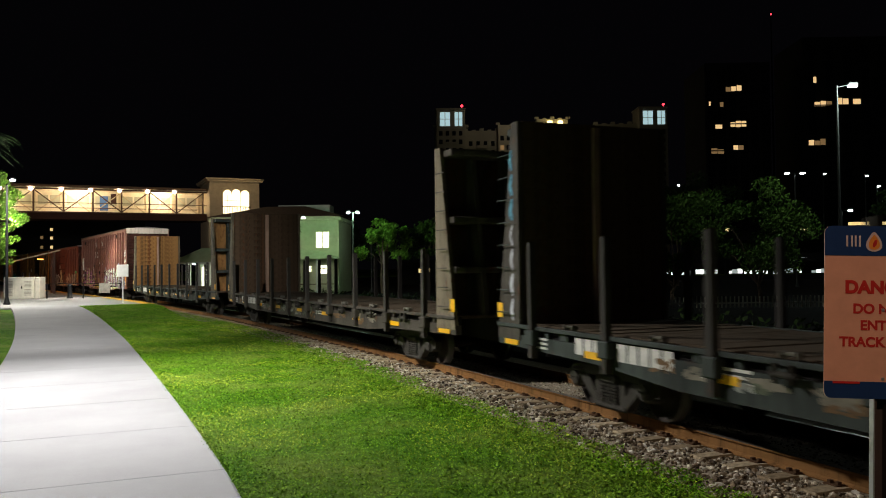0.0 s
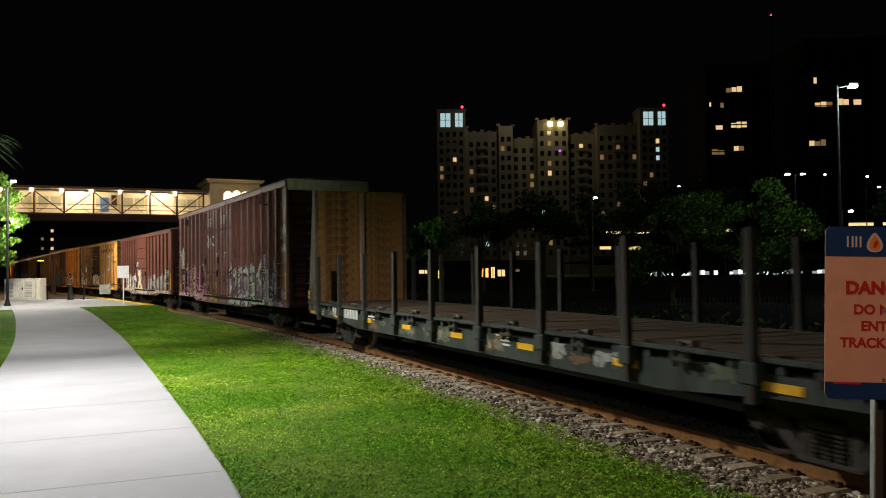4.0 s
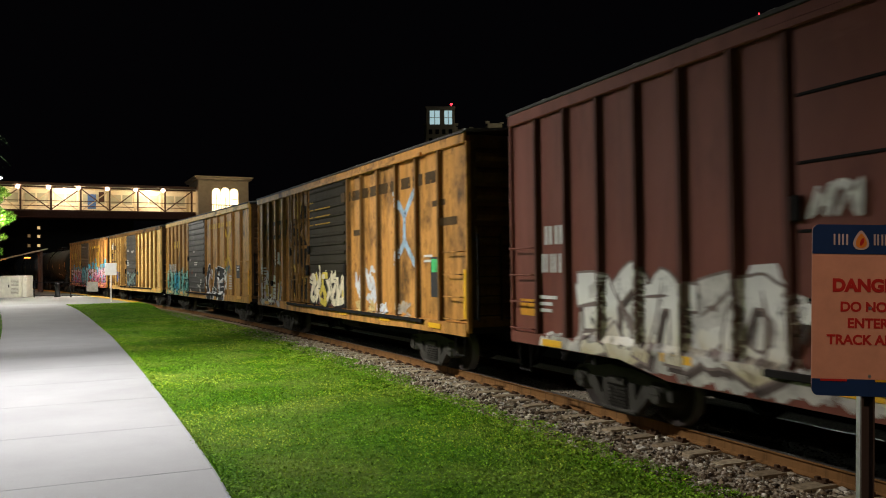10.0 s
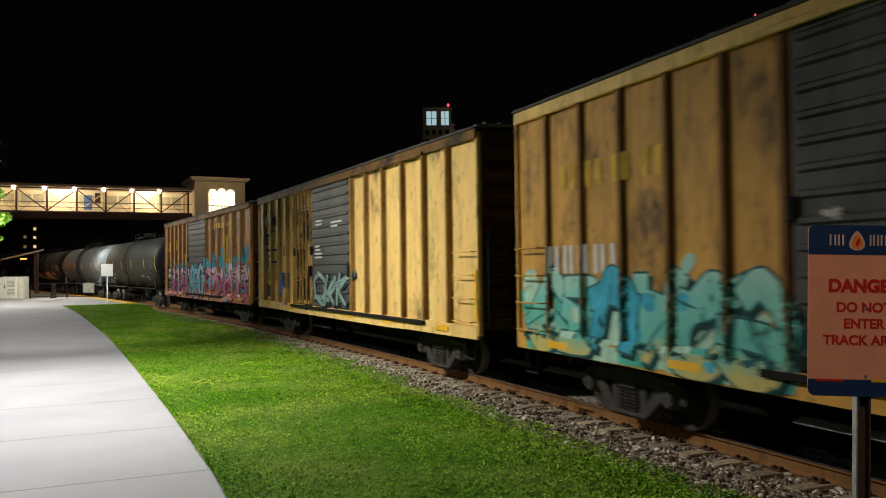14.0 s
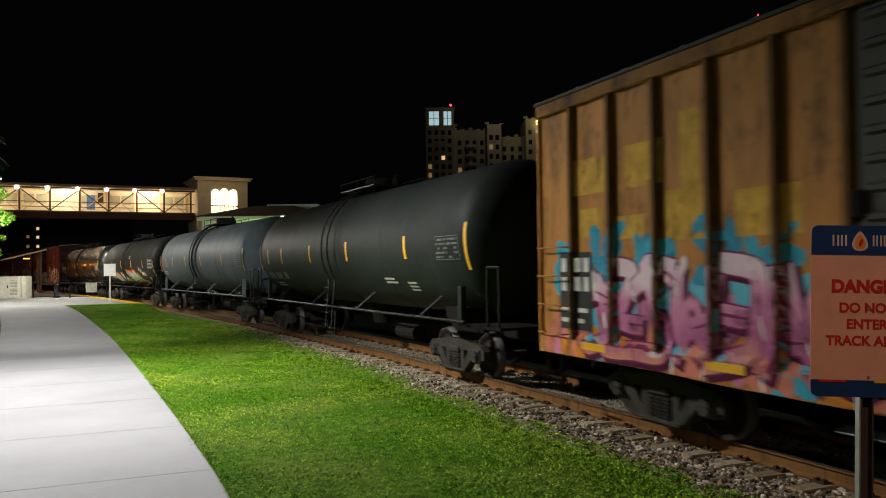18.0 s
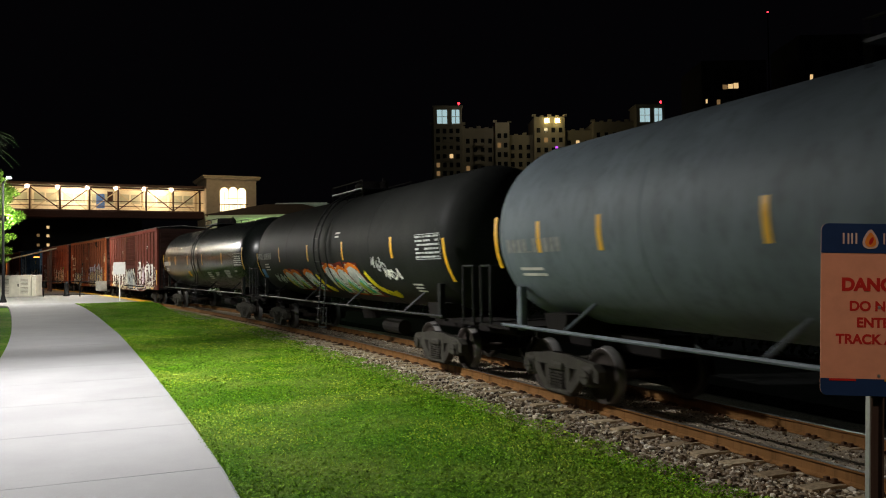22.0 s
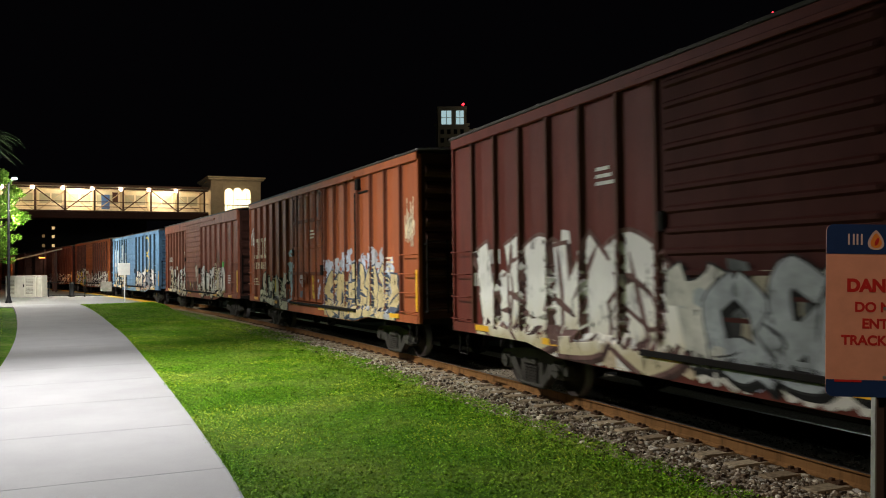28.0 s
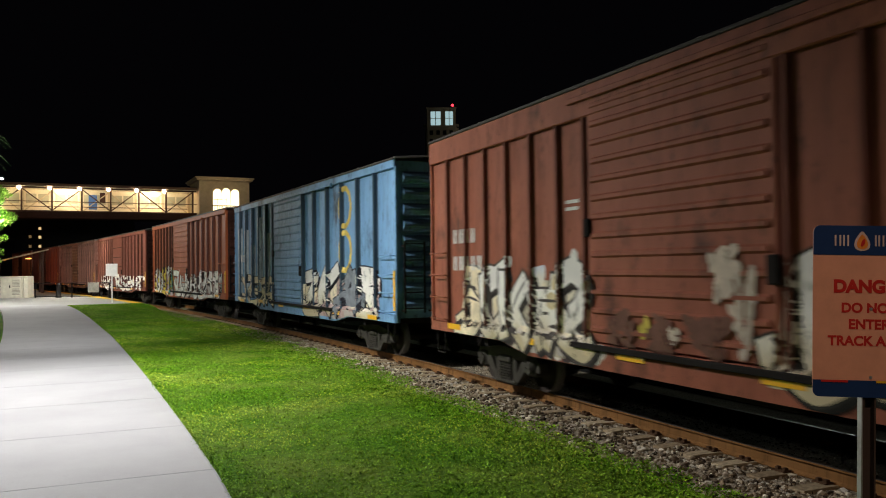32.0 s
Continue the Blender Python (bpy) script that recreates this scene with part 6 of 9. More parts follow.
    stencils(car, half, skin, 105, ((-2.2, 4.5, 0.9, 4), (0.4, 4.5, 0.9, 4), (-0.5, 3.0, 0.5, 3), (0.9, 2.9, 0.5, 3), (-half + 0.9, 1.9, 0.5, 3)))

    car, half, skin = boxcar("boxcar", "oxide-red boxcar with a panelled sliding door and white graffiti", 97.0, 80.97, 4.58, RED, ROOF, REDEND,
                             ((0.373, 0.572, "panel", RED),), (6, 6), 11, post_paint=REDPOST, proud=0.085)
    sill_band(car, "faded white spray along the sill", 116, -half + 1.0, half - 0.4, 1.12, ((0.5, 0.47, 0.42), (0.62, 0.6, 0.54), (0.3, 0.27, 0.24)), skin)
    graffiti(car, "faded white block letters", 111, -half + 2.0, -2.2, 0.85, 2.0, 5, (F_WHITE, (0.6, 0.57, 0.52)), (0.22, 0.17, 0.15), skin, 0.2, ((0.42, 0.39, 0.35), F_WHITE))
    spray_spots(car, "cream pointed figure with dark patches on the door", 112, ((-1.5, 0.9, 1.7, 1.0, 0), (-1.3, 1.2, 1.2, 0.9, 0), (-1.05, 1.6, 0.8, 0.7, 0), (-0.85, 1.9, 0.4, 0.45, 0), (-1.35, 1.75, 0.3, 0.3, 1), (-0.5, 1.75, 0.45, 0.35, 1), (-0.3, 1.45, 0.3, 0.3, 1), (-0.9, 1.15, 0.35, 0.3, 1), (0.4, 1.2, 0.45, 0.9, 2), (0.2, 1.9, 0.4, 0.2, 1), (-1.6, 1.7, 0.25, 0.5, 2)), ((0.7, 0.62, 0.42), (0.035, 0.035, 0.03), (0.26, 0.15, 0.1)), skin, 0.006)
    graffiti(car, "worn white rounded letters", 113, 1.5, half - 1.2, 0.82, 1.95, 7, ((0.36, 0.33, 0.29), (0.4, 0.37, 0.33)), (0.17, 0.12, 0.1), skin, 0.26, ((0.2, 0.13, 0.1), (0.26, 0.22, 0.19)), None, 0.2, None, (RINGED, OPENED, COMBED, PEAKED, RINGED, HOOKED))
    scrawl(car, "white tag", 114, -1.9, 2.5, 0.7, 0.35, S_WHITE, skin, 4, 0.028)
    scrawl(car, "white tag", 117, -1.5, 2.1, 0.4, 0.3, (0.6, 0.6, 0.66), skin, 3, 0.024)
    big_marks(car, skin, -half + 1.05, 2.42, 2, 0.2, 0.28)
    big_marks(car, skin, -half + 0.95, 2.0, 3, 0.17, 0.28, None, 0.08)
    bars(car, "placard", "dull orange sticker", spray((0.6, 0.27, 0.03)), skin, [(-half + 0.22, 1.32, 0.56, 0.26)], 0.008)
    bars(car, "placard", "dark data panel with white frame", M_STENCILDARK, skin, [(half - 1.45, 1.5, 0.7, 0.42)], 0.010)
    bars(car, "placard", "white frame lines", M_STENCIL, skin, [(half - 1.48, 1.48, 0.76, 0.03), (half - 1.48, 1.92, 0.76, 0.03), (half - 1.2, 1.5, 0.02, 0.42), (half - 0.95, 1.5, 0.02, 0.42)], 0.013)
    bars(car, "placard", "green sticker", spray((0.08, 0.45, 0.16)), skin, [(half - 0.95, 2.02, 0.3, 0.22)], 0.012)
    stencils(car, half, skin, 115, ((-half + 0.9, 1.6, 0.5, 3), (half - 1.6, 2.2, 0.6, 5), (half - 2.6, 1.7, 0.5, 4)))

    car, half, skin = boxcar("boxcar", "rust-streaked orange boxcar with a grimy black corrugated door", 114.75, 98.79, 4.58, ORANGEDIRTY, ROOF, ENDGRIMESHADE,
                             ((0.274, 0.39, "plug", ORANGEDOOR), (0.394, 0.596, "slide", DOORDARK)), (4, 5), 12, deep=0.8, lip=0.82, post_paint=GRIMESHADE, proud=0.1)
    cross_emblem(car, skin, half - 2.9, 2.95, 0.84, (0.3, 0.42, 0.52), "pale blue painted cross")
    blot = spray((0.075, 0.045, 0.02))
    bars(car, "blotted_lettering", "blacked-out faded lettering", blot, skin, [(1.2 + 0.62 * i, 3.78, 0.5, 0.24) for i in range(9)] + [(1.9, 2.9, 0.5, 0.14), (half - 1.3, 2.9, 0.9, 0.16), (half - 1.5, 3.3, 0.6, 0.12)], 0.008)
    bars(car, "yellow_streak", "yellow paint showing through the grimy door", spray((0.34, 0.2, 0.02)), skin, [(-1.45 + 0.5 * (i % 3), 3.3 + 0.21 * (i // 3) , 0.35 + 0.25 * ((i * 7) % 3), 0.035) for i in range(10)], 0.036)
    spray_spots(car, "white sprayed panels with ragged tops", 121, ((2.0, 1.3, 0.55, 0.7, 0), (2.75, 1.3, 0.6, 0.85, 0), (2.0, 1.08, 0.6, 0.3, 1), (2.75, 1.05, 0.6, 0.3, 1), (3.5, 1.0, 0.6, 0.3, 0), (4.5, 1.05, 0.9, 0.35, 2)), ((0.6, 0.6, 0.62), (0.6, 0.45, 0.2), (0.4, 0.33, 0.26)), skin)
    graffiti(car, "cream and yellow scribbled letters on the black door", 122, -1.5, 1.3, 1.1, 2.0, 6, (S_CREAM, S_YELLOW), (0.05, 0.04, 0.035), skin, 0.11, ((0.05, 0.04, 0.035), (0.22, 0.08, 0.07)))
    graffiti(car, "white scrawled graffiti by the corner", 123, -half + 0.5, -half + 2.4, 1.0, 1.9, 2, (S_WHITE, S_YELLOW), (0.3, 0.18, 0.1), skin, 0.12, (S_PALE, S_FADED))
    slab_shapes(car, "worn black lettering shape", skin, -half + 0.55, 3.15, ((0.3, 0.46),) * 5, 0.38, spray((0.1, 0.07, 0.035)), 0.13, 0.25)
    soot, gold = (0.02, 0.016, 0.012), (0.55, 0.36, 0.08)
    x = -half + 2 * half * 0.274
    spray_spots(car, "black grime and bare yellow patches on the plug door", 125,
                ((x, 2.7, 0.9, 0.9, 0), (x + 0.7, 2.1, 1.0, 1.0, 0), (x + 0.1, 1.2, 0.6, 0.9, 0), (x + 1.0, 1.0, 0.8, 0.8, 0), (x + 1.1, 3.2, 0.7, 0.8, 0), (x + 0.4, 3.6, 0.6, 0.5, 1), (x + 1.0, 3.7, 0.4, 0.35, 1), (x + 0.15, 1.9, 0.5, 0.3, 1), (x + 0.2, 1.15, 0.35, 0.2, 1), (x + 1.3, 1.5, 0.3, 0.4, 1), (x + 0.9, 2.9, 0.3, 0.25, 1), (x - 0.5, 3.0, 0.35, 0.9, 0), (x - 0.45, 1.2, 0.3, 0.8, 0)), (soot, gold), skin, 0.005)
    spray_spots(car, "pale spray along the foot of the corner panels", 126,
                ((-half + 0.35, 0.9, 0.7, 0.7, 0), (-half + 0.9, 0.9, 0.8, 0.8, 0), (-half + 1.6, 0.9, 0.8, 0.55, 0), (-half + 2.3, 0.9, 0.7, 0.75, 0), (-half + 1.0, 1.6, 0.4, 0.45, 1), (-half + 2.2, 2.2, 0.7, 0.45, 1), (-half + 2.4, 2.4, 0.25, 0.5, 1), (-half + 2.6, 1.2, 0.4, 0.5, 1), (-half + 0.3, 1.9, 0.3, 0.6, 1)), ((0.46, 0.44, 0.46), (0.68, 0.66, 0.64)), skin, 0.0035)
    bars(car, "placard", "yellow repaint panel with dull lines", spray((0.62, 0.43, 0.12)), skin, [(-half + 0.75, 1.15, 0.5, 0.4), (-half + 1.6, 1.15, 0.55, 0.4), (-half + 2.75, 1.05, 0.16, 0.7)], 0.012)
    part("panel", Geo().box(-half + 1.42, -half + 2.02, -1.476, -1.461, 1.72, 3.7, 0.006), spray((0.3, 0.13, 0.06)), car, "rusty repair panel")
    part("hatch_box", Geo().box(-half + 1.45, -half + 2.0, -1.53, -1.477, 1.52, 1.7, 0.015), M_UNDER, car)
    stencils(car, half, skin, 124, ((half - 1.9, 2.3, 0.4, 2), (-half + 0.8, 2.1, 0.4, 3), ))
    bars(car, "placard", "green and white placard", spray((0.08, 0.5, 0.16)), skin, [(half - 1.55, 2.0, 0.3, 0.26)])
    bars(car, "placard", "black data panel", M_STENCILDARK, skin, [(half - 1.6, 1.5, 0.4, 0.8)], 0.008)

    car, half, skin = boxcar("boxcar", "faded orange boxcar with a dark grey sliding door and teal graffiti", 132.05, 116.1, 4.58, ORANGE2, ROOF, ENDGRIMESHADE,
                             ((0.355, 0.561, "slide", DOORMID),), (5, 5), 13, deep=0.8, lip=0.82, chord=YELLOW, post_paint=ORANGEPOST, proud=0.07)
    cross_emblem(car, skin, half - 3.15, 3.0, 1.0, S_FADED, "faded yellow painted arrows emblem", 0.11)
    graffiti(car, "teal letters fading into mint", 131, -half + 0.4, -2.4, 0.85, 2.0, 6, (F_TEAL, S_CYAN, S_MINT), (0.03, 0.12, 0.12), skin, 0.17, (S_TEAL, S_MINT))
    graffiti(car, "black letters with broad white edges", 132, 1.2, 4.3, 0.72, 2.15, 3, ((0.03, 0.03, 0.03), (0.05, 0.05, 0.05)), (0.8, 0.78, 0.76), skin, 0.2, None, (0.62, 0.6, 0.6), 0.5, (0.75, 0.73, 0.7), (OPENED, PEAKED, COMBED))
    big_marks(car, skin, -half + 0.95, 2.0, 5, 0.26, 0.4, None, 0.14)
    big_marks(car, skin, -half + 1.3, 3.2, 4, 0.4, 0.36, spray(S_FADED), 0.25)
    bars(car, "lettering", "faded yellow slogan line", spray(S_FADED), skin, [(1.6 + 0.42 * i, 3.85, 0.28, 0.2) for i in range(10)])
    bars(car, "placard", "black data panel", M_STENCILDARK, skin, [(half - 1.9, 1.75, 0.55, 0.5)], 0.008)
    spray_spots(car, "mint and grey squares of repaint", 134, ((half - 3.6, 1.95, 0.3, 0.25, 0), (half - 3.2, 1.95, 0.45, 0.3, 1)), ((0.2, 0.42, 0.36), (0.16, 0.2, 0.22)), skin)
    spray_spots(car, "pale paint chips on the door", 135, ((-1.9, 1.0, 0.3, 0.2, 0), (0.1, 1.0, 0.3, 0.35, 0), (-0.3, 1.3, 0.4, 0.15, 0), (-1.6, 1.9, 0.3, 0.18, 1), (-0.8, 1.8, 0.25, 0.15, 0), (-1.9, 2.5, 0.2, 0.12, 0), (-1.2, 2.9, 0.35, 0.08, 0)), ((0.5, 0.48, 0.46), (0.22, 0.1, 0.07)), skin)
    stencils(car, half, skin, 133, ((half - 1.8, 2.15, 0.35, 2), (half - 3.0, 1.8, 0.6, 6), (-0.9, 2.4, 0.6, 2), (0.2, 1.6, 0.4, 3)))

    car, half, skin = boxcar("boxcar", "pale yellow boxcar with black lettering shapes and rusty door", 149.55, 133.6, 4.58, YELLOW, ROOF, ENDGRIMESHADE,
                             ((0.29, 0.39, "plug", YELLOWDIRTY), (0.394, 0.594, "slide", DOORGREY)), (4, 5), 14, deep=0.8, lip=0.82, post_paint=YELLOWPOST, chord=GRIMESHADE, proud=0.11)
    slab_shapes(car, "black slanted lettering shape", skin, -half + 0.45, 3.0, ((0.09, 0.26), (0.28, 0.26)), 0.38, M_STENCILDARK, 0.09, 0.3)
    slab_shapes(car, "black slanted lettering shape", skin, -half + 1.55, 3.02, ((0.1, 0.32), (0.1, 0.46)), 0.72, M_STENCILDARK, 0.09, 0.3)
    slab_shapes(car, "black slanted lettering shape", skin, -half + 2.4, 2.58, ((0.3, 0.3), (0.34, 0.26)), 0.5, M_STENCILDARK, 0.1, 0.3)
    slab_shapes(car, "black slanted lettering shape", skin, -2.85, 2.75, ((0.36, 0.34),), 0.4, M_STENCILDARK, 0.15, 0.2)
    x = -half + 0.5
    rows = [(x + 0.22, 2.72, 1.7, 0.07), (x + 0.62, 2.52, 0.5, 0.07), (x + 1.1, 2.32, 0.7, 0.07), (x + 0.2, 2.0, 0.08, 0.72), (x + 0.62, 2.1, 0.08, 0.42), (x + 1.75, 2.39, 0.08, 0.33), (x + 0.0, 2.0, 0.45, 0.07), (x + 1.3, 3.55, 0.45, 0.3), (x + 1.1, 3.35, 0.5, 0.05)]
    bars(car, "lettering", "black outline emblem of a car", M_STENCILDARK, skin, rows)
    x = -half + 2 * half * 0.29
    spray_spots(car, "black grime on the plug door", 146, ((x - 0.1, 1.2, 0.7, 0.8, 0), (x + 0.8, 1.0, 0.8, 1.0, 0), (x + 0.2, 2.2, 0.9, 0.7, 0), (x + 0.9, 2.9, 0.6, 0.9, 0), (x - 0.2, 3.3, 0.5, 0.7, 0), (x + 0.4, 3.7, 0.6, 0.3, 1)), ((0.03, 0.024, 0.014), (0.2, 0.12, 0.04)), skin, 0.004)
    scrawl(car, "blue sprayed scribble", 141, -half + 2.35, 1.2, 0.8, 0.95, (0.07, 0.17, 0.5), skin, 4, 0.05)
    big_marks(car, skin, -half + 0.75, 1.75, 5, 0.2, 0.28, spray((0.28, 0.2, 0.08)), 0.14)
    big_marks(car, skin, -half + 0.95, 2.1, 4, 0.2, 0.28, spray((0.28, 0.2, 0.08)), 0.2)
    bars(car, "placard", "dark repainted panel", spray((0.1, 0.09, 0.06)), skin, [(-half + 3.1, 1.5, 0.7, 0.5), (-half + 1.0, 1.2, 0.5, 0.4), (-half + 3.3, 1.0, 0.4, 0.3)], 0.006)
    scrawl(car, "white tag", 143, -half + 0.3, 3.6, 1.4, 0.45, S_WHITE, skin, 3, 0.07)
    graffiti(car, "faint white and mint scribbles on the dark door", 144, -1.4, 1.3, 1.1, 2.0, 3, ((0.2, 0.3, 0.28), S_GREY), (0.05, 0.06, 0.06), skin, 0.07, None)
    stencils(car, half, skin, 145, ((-1.2, 3.4, 0.6, 2), (0.1, 3.3, 0.9, 2), (-1.3, 2.7, 0.7, 4), (-2.6, 3.9, 0.8, 2)))

    car, half, skin = boxcar("boxcar", "orange boxcar covered with pink and blue graffiti", 166.8, 150.8, 4.58, ORANGE, ROOF, ENDGRIMESHADE,
                             ((0.361, 0.573, "slide", DOORGREY),), (5, 5), 15, deep=0.8, lip=0.82, chord=ORANGEPOST, post_paint=GRIMESHADE, proud=0.1)
    cross_emblem(car, skin, half - 3.3, 3.0, 1.0, S_FADED, "faded yellow painted arrows emblem", 0.11)
    bars(car, "faded_emblem", "large faded yellow emblem shapes", spray((0.58, 0.34, 0.06)), skin, [(-half + 1.0, 3.1, 0.9, 0.5), (-half + 2.2, 3.1, 0.8, 0.55), (-half + 3.3, 3.0, 0.35, 0.9), (-half + 1.1, 2.5, 0.55, 0.4), (-half + 1.9, 2.45, 0.7, 0.3), (-half + 3.0, 2.4, 0.9, 0.6), (-half + 4.2, 2.4, 0.9, 0.5)], 0.003)
    bars(car, "lettering", "faded yellow slogan line", spray(S_FADED), skin, [(1.6 + 0.42 * i, 3.85, 0.28, 0.2) for i in range(10)])
    graffiti(car, "pink graffiti letters over a blue cloud", 151, -half + 1.0, -2.1, 0.9, 2.15, 7, (F_PINK, F_PINKDARK, S_PALE), (0.2, 0.03, 0.1), skin, 0.13, (F_CYAN, F_CYAN, F_PINKDARK), S_WHITE, 0.5)
    graffiti(car, "blue graffiti figure shape on the door", 152, -1.8, 0.8, 0.95, 2.4, 3, (F_CYAN, (0.35, 0.6, 0.68)), (0.02, 0.05, 0.08), skin, 0.13, (F_CYAN, (0.05, 0.3, 0.45)), S_WHITE)
    graffiti(car, "pink graffiti letters over a blue cloud", 153, 1.1, half - 0.6, 0.95, 2.3, 7, (F_PINK, F_PINKDARK, S_PALE), (0.2, 0.03, 0.1), skin, 0.14, (F_CYAN, F_CYAN, F_PINKDARK), S_WHITE, 0.5)
    spray_spots(car, "bright blue spray rising behind the letters", 156, tuple((-half + 0.4 + 1.0 * k, 1.75 + 0.15 * (k % 2), 0.8, 0.75, k % 2) for k in range(5)) + tuple((1.0 + 1.15 * k, 1.85 + 0.2 * (k % 3), 0.9, 0.75, k % 2) for k in range(6)) + ((half - 0.7, 1.0, 0.5, 1.3, 0), (-1.8, 1.0, 1.2, 1.3, 0), (-0.8, 1.0, 1.4, 1.4, 1)), (S_CYAN, (0.05, 0.3, 0.46)), skin, 0.0016)
    g, rng = Geo(), random.Random(154)
    for i in range(70):
        xx = -half + 0.3 + (2 * half - 0.6) * i / 70
        stroke(g, [(xx, 0.82), (xx + rng.uniform(0, 0.2), rng.uniform(1.0, 1.15)), (xx + rng.uniform(0.1, 0.5), rng.uniform(1.1, 1.45))], rng.uniform(0.1, 0.2), skin, 0.004 + 0.0003 * (i % 5), rng.choice((0, 0, 0, 1, 2, 3)), 4, 5, 0.6)
    tagged(part("graffiti", g, [spray(S_SALMON), spray(S_ORANGE), spray(S_CYAN), spray(S_PINK)], car, "salmon sprayed band along the sill"), kind="stuff")
    bars(car, "placard", "dark patch with white marks", M_STENCILDARK, skin, [(-half + 0.55, 1.2, 0.85, 1.1)], 0.016)
    bars(car, "stencil", "", M_STENCIL, skin, [(-half + 0.6 + 0.2 * i, z, 0.14, 0.2) for i in range(4) for z in (2.02, 1.75)] + [(-half + 0.6, 1.45, 0.7, 0.06), (-half + 0.6, 1.3, 0.6, 0.06)], 0.022)
    stencils(car, half, skin, 155, ((half - 2.7, 1.8, 0.5, 4), (half - 1.8, 2.7, 0.6, 2)), spray(S_FADED))

    # tank cars
    car, half, skin = tank_car("tank_car", "matte dark grey tank car with yellow reflector bars", 185.4, 169.0, TANKGREY, 20)
    data_panel(car, skin, half - 1.7, 2.25, 1.0, 0.45, 202, (0.17, 0.18, 0.17))
    bars(car, "stencil", "", M_STENCILDIM, skin, marks(None, -half + 1.2, 1.75, ((0.12, 0.24),) * 4 + ((0.1, 0.02),) + ((0.12, 0.24),) * 4 + ((0.2, 0.02), (0.35, 0.26))), 0.008)
    stencils(car, half, skin, 201, ((-half + 1.6, 1.55, 1.3, 2), (half - 4.8, 1.8, 0.9, 2), (half - 3.6, 1.7, 0.5, 3)))

    car, half, skin = tank_car("tank_car", "pale grey tank car with weathered bands round its middle", 204.3, 187.1, TANKPALE, 21, band=True)
    data_panel(car, skin, half - 1.75, 2.2, 1.15, 0.52, 212, (0.3, 0.32, 0.33))
    bars(car, "stencil", "", M_STENCILDIM, skin, marks(None, -half + 0.9, 2.3, ((0.12, 0.22),) * 4 + ((0.1, 0.02),) + ((0.12, 0.22),) * 5), 0.008)
    stencils(car, half, skin, 211, ((-half + 1.2, 2.0, 0.9, 2),))

    car, half, skin = tank_car("tank_car", "charcoal tank car with red, green and yellow graffiti", 222.4, 205.7, TANKDARK, 22, bar=(-0.93, 0.0), spots=(-4.7, -1.4, 1.8, 5.2))
    for k, pts in enumerate((((-4.6, 1.75), (-4.3, 1.4), (-3.7, 1.2)), ((-1.2, 1.85), (-0.75, 1.35), (-0.35, 1.25)), ((0.1, 1.75), (0.3, 1.35), (0.95, 1.12)), ((3.05, 1.95), (3.45, 1.42), (4.1, 1.2), (4.4, 1.34)))):
        g = Geo()
        stroke(g, pts, 0.13, skin, 0.004 + 0.0004 * k, 0, 9, 5, 0.5)
        part("graffiti", g, spray((0.74, 0.58, 0.02)), car, "yellow swoosh at the end of the letters")
    blade_letters(car, 229, (-4.3, -3.3, -2.0), 1.2, 2.12, 1.0, skin)
    blade_letters(car, 230, (0.3, 1.2, 2.2), 1.14, 2.3, 1.15, skin)
    scrawl(car, "white scrawled tag", 228, -6.1, 1.45, 1.3, 0.4, (0.5, 0.52, 0.52), skin, 6, 0.03)
    scrawl(car, "grey sprayed coil", 223, 3.7, 1.95, 0.9, 0.4, (0.42, 0.42, 0.42), skin, 5, 0.028)
    scrawl(car, "white scrawled tag", 227, 4.4, 1.75, 0.95, 0.3, S_WHITE, skin, 4, 0.028)
    bars(car, "stencil", "", M_STENCILDIM, skin, marks(None, -half + 0.65, 2.4, ((0.12, 0.22),) * 4 + ((0.1, 0.02),) + ((0.12, 0.22),) * 6), 0.006)
    data_panel(car, skin, half - 1.82, 2.24, 1.2, 0.52, 225, (0.5, 0.52, 0.5))
    bars(car, "sticker", "blue sprayed patch", spray((0.12, 0.28, 0.55)), skin, [(-half + 0.75, 1.7 + 0.06 * i, 0.5, 0.06) for i in range(6)], 0.008)
    stencils(car, half, skin, 224, ((-half + 1.5, 2.2, 0.9, 3), (half - 2.6, 1.6, 0.6, 3), (1.2, 3.0, 0.4, 2)))

    car, half, skin = tank_car("tank_car", "glossy black tank car with white stencils and yellow bars", 241.3, 223.9, TANKGLOSS, 23)
    bars(car, "stencil", "", M_STENCIL, skin, marks(None, -half + 0.7, 2.3, ((0.13, 0.22),) * 4 + ((0.05, 0.02),) + ((0.13, 0.22),) * 6, 0.04), 0.006)
    data_panel(car, skin, half - 1.75, 2.2, 1.2, 0.5, 232, (0.55, 0.57, 0.55))
    bars(car, "placard", "yellow notice panel", M_REFLECT, skin, [(-2.4, 1.65 + 0.06 * i, 0.5, 0.06) for i in range(5)], 0.008)
    stencils(car, half, skin, 231, ((-half + 1.0, 2.1, 0.7, 2), (1.7, 1.85, 0.8, 4), (3.3, 1.85, 0.7, 2), (5.0, 1.95, 1.0, 4), (0.5, 1.2, 1.5, 2), (6.7, 1.95, 0.4, 1)))

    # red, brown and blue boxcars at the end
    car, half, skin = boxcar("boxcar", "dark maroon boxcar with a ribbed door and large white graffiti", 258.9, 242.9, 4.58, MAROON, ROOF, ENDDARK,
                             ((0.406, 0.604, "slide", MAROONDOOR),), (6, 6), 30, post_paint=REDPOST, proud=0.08)
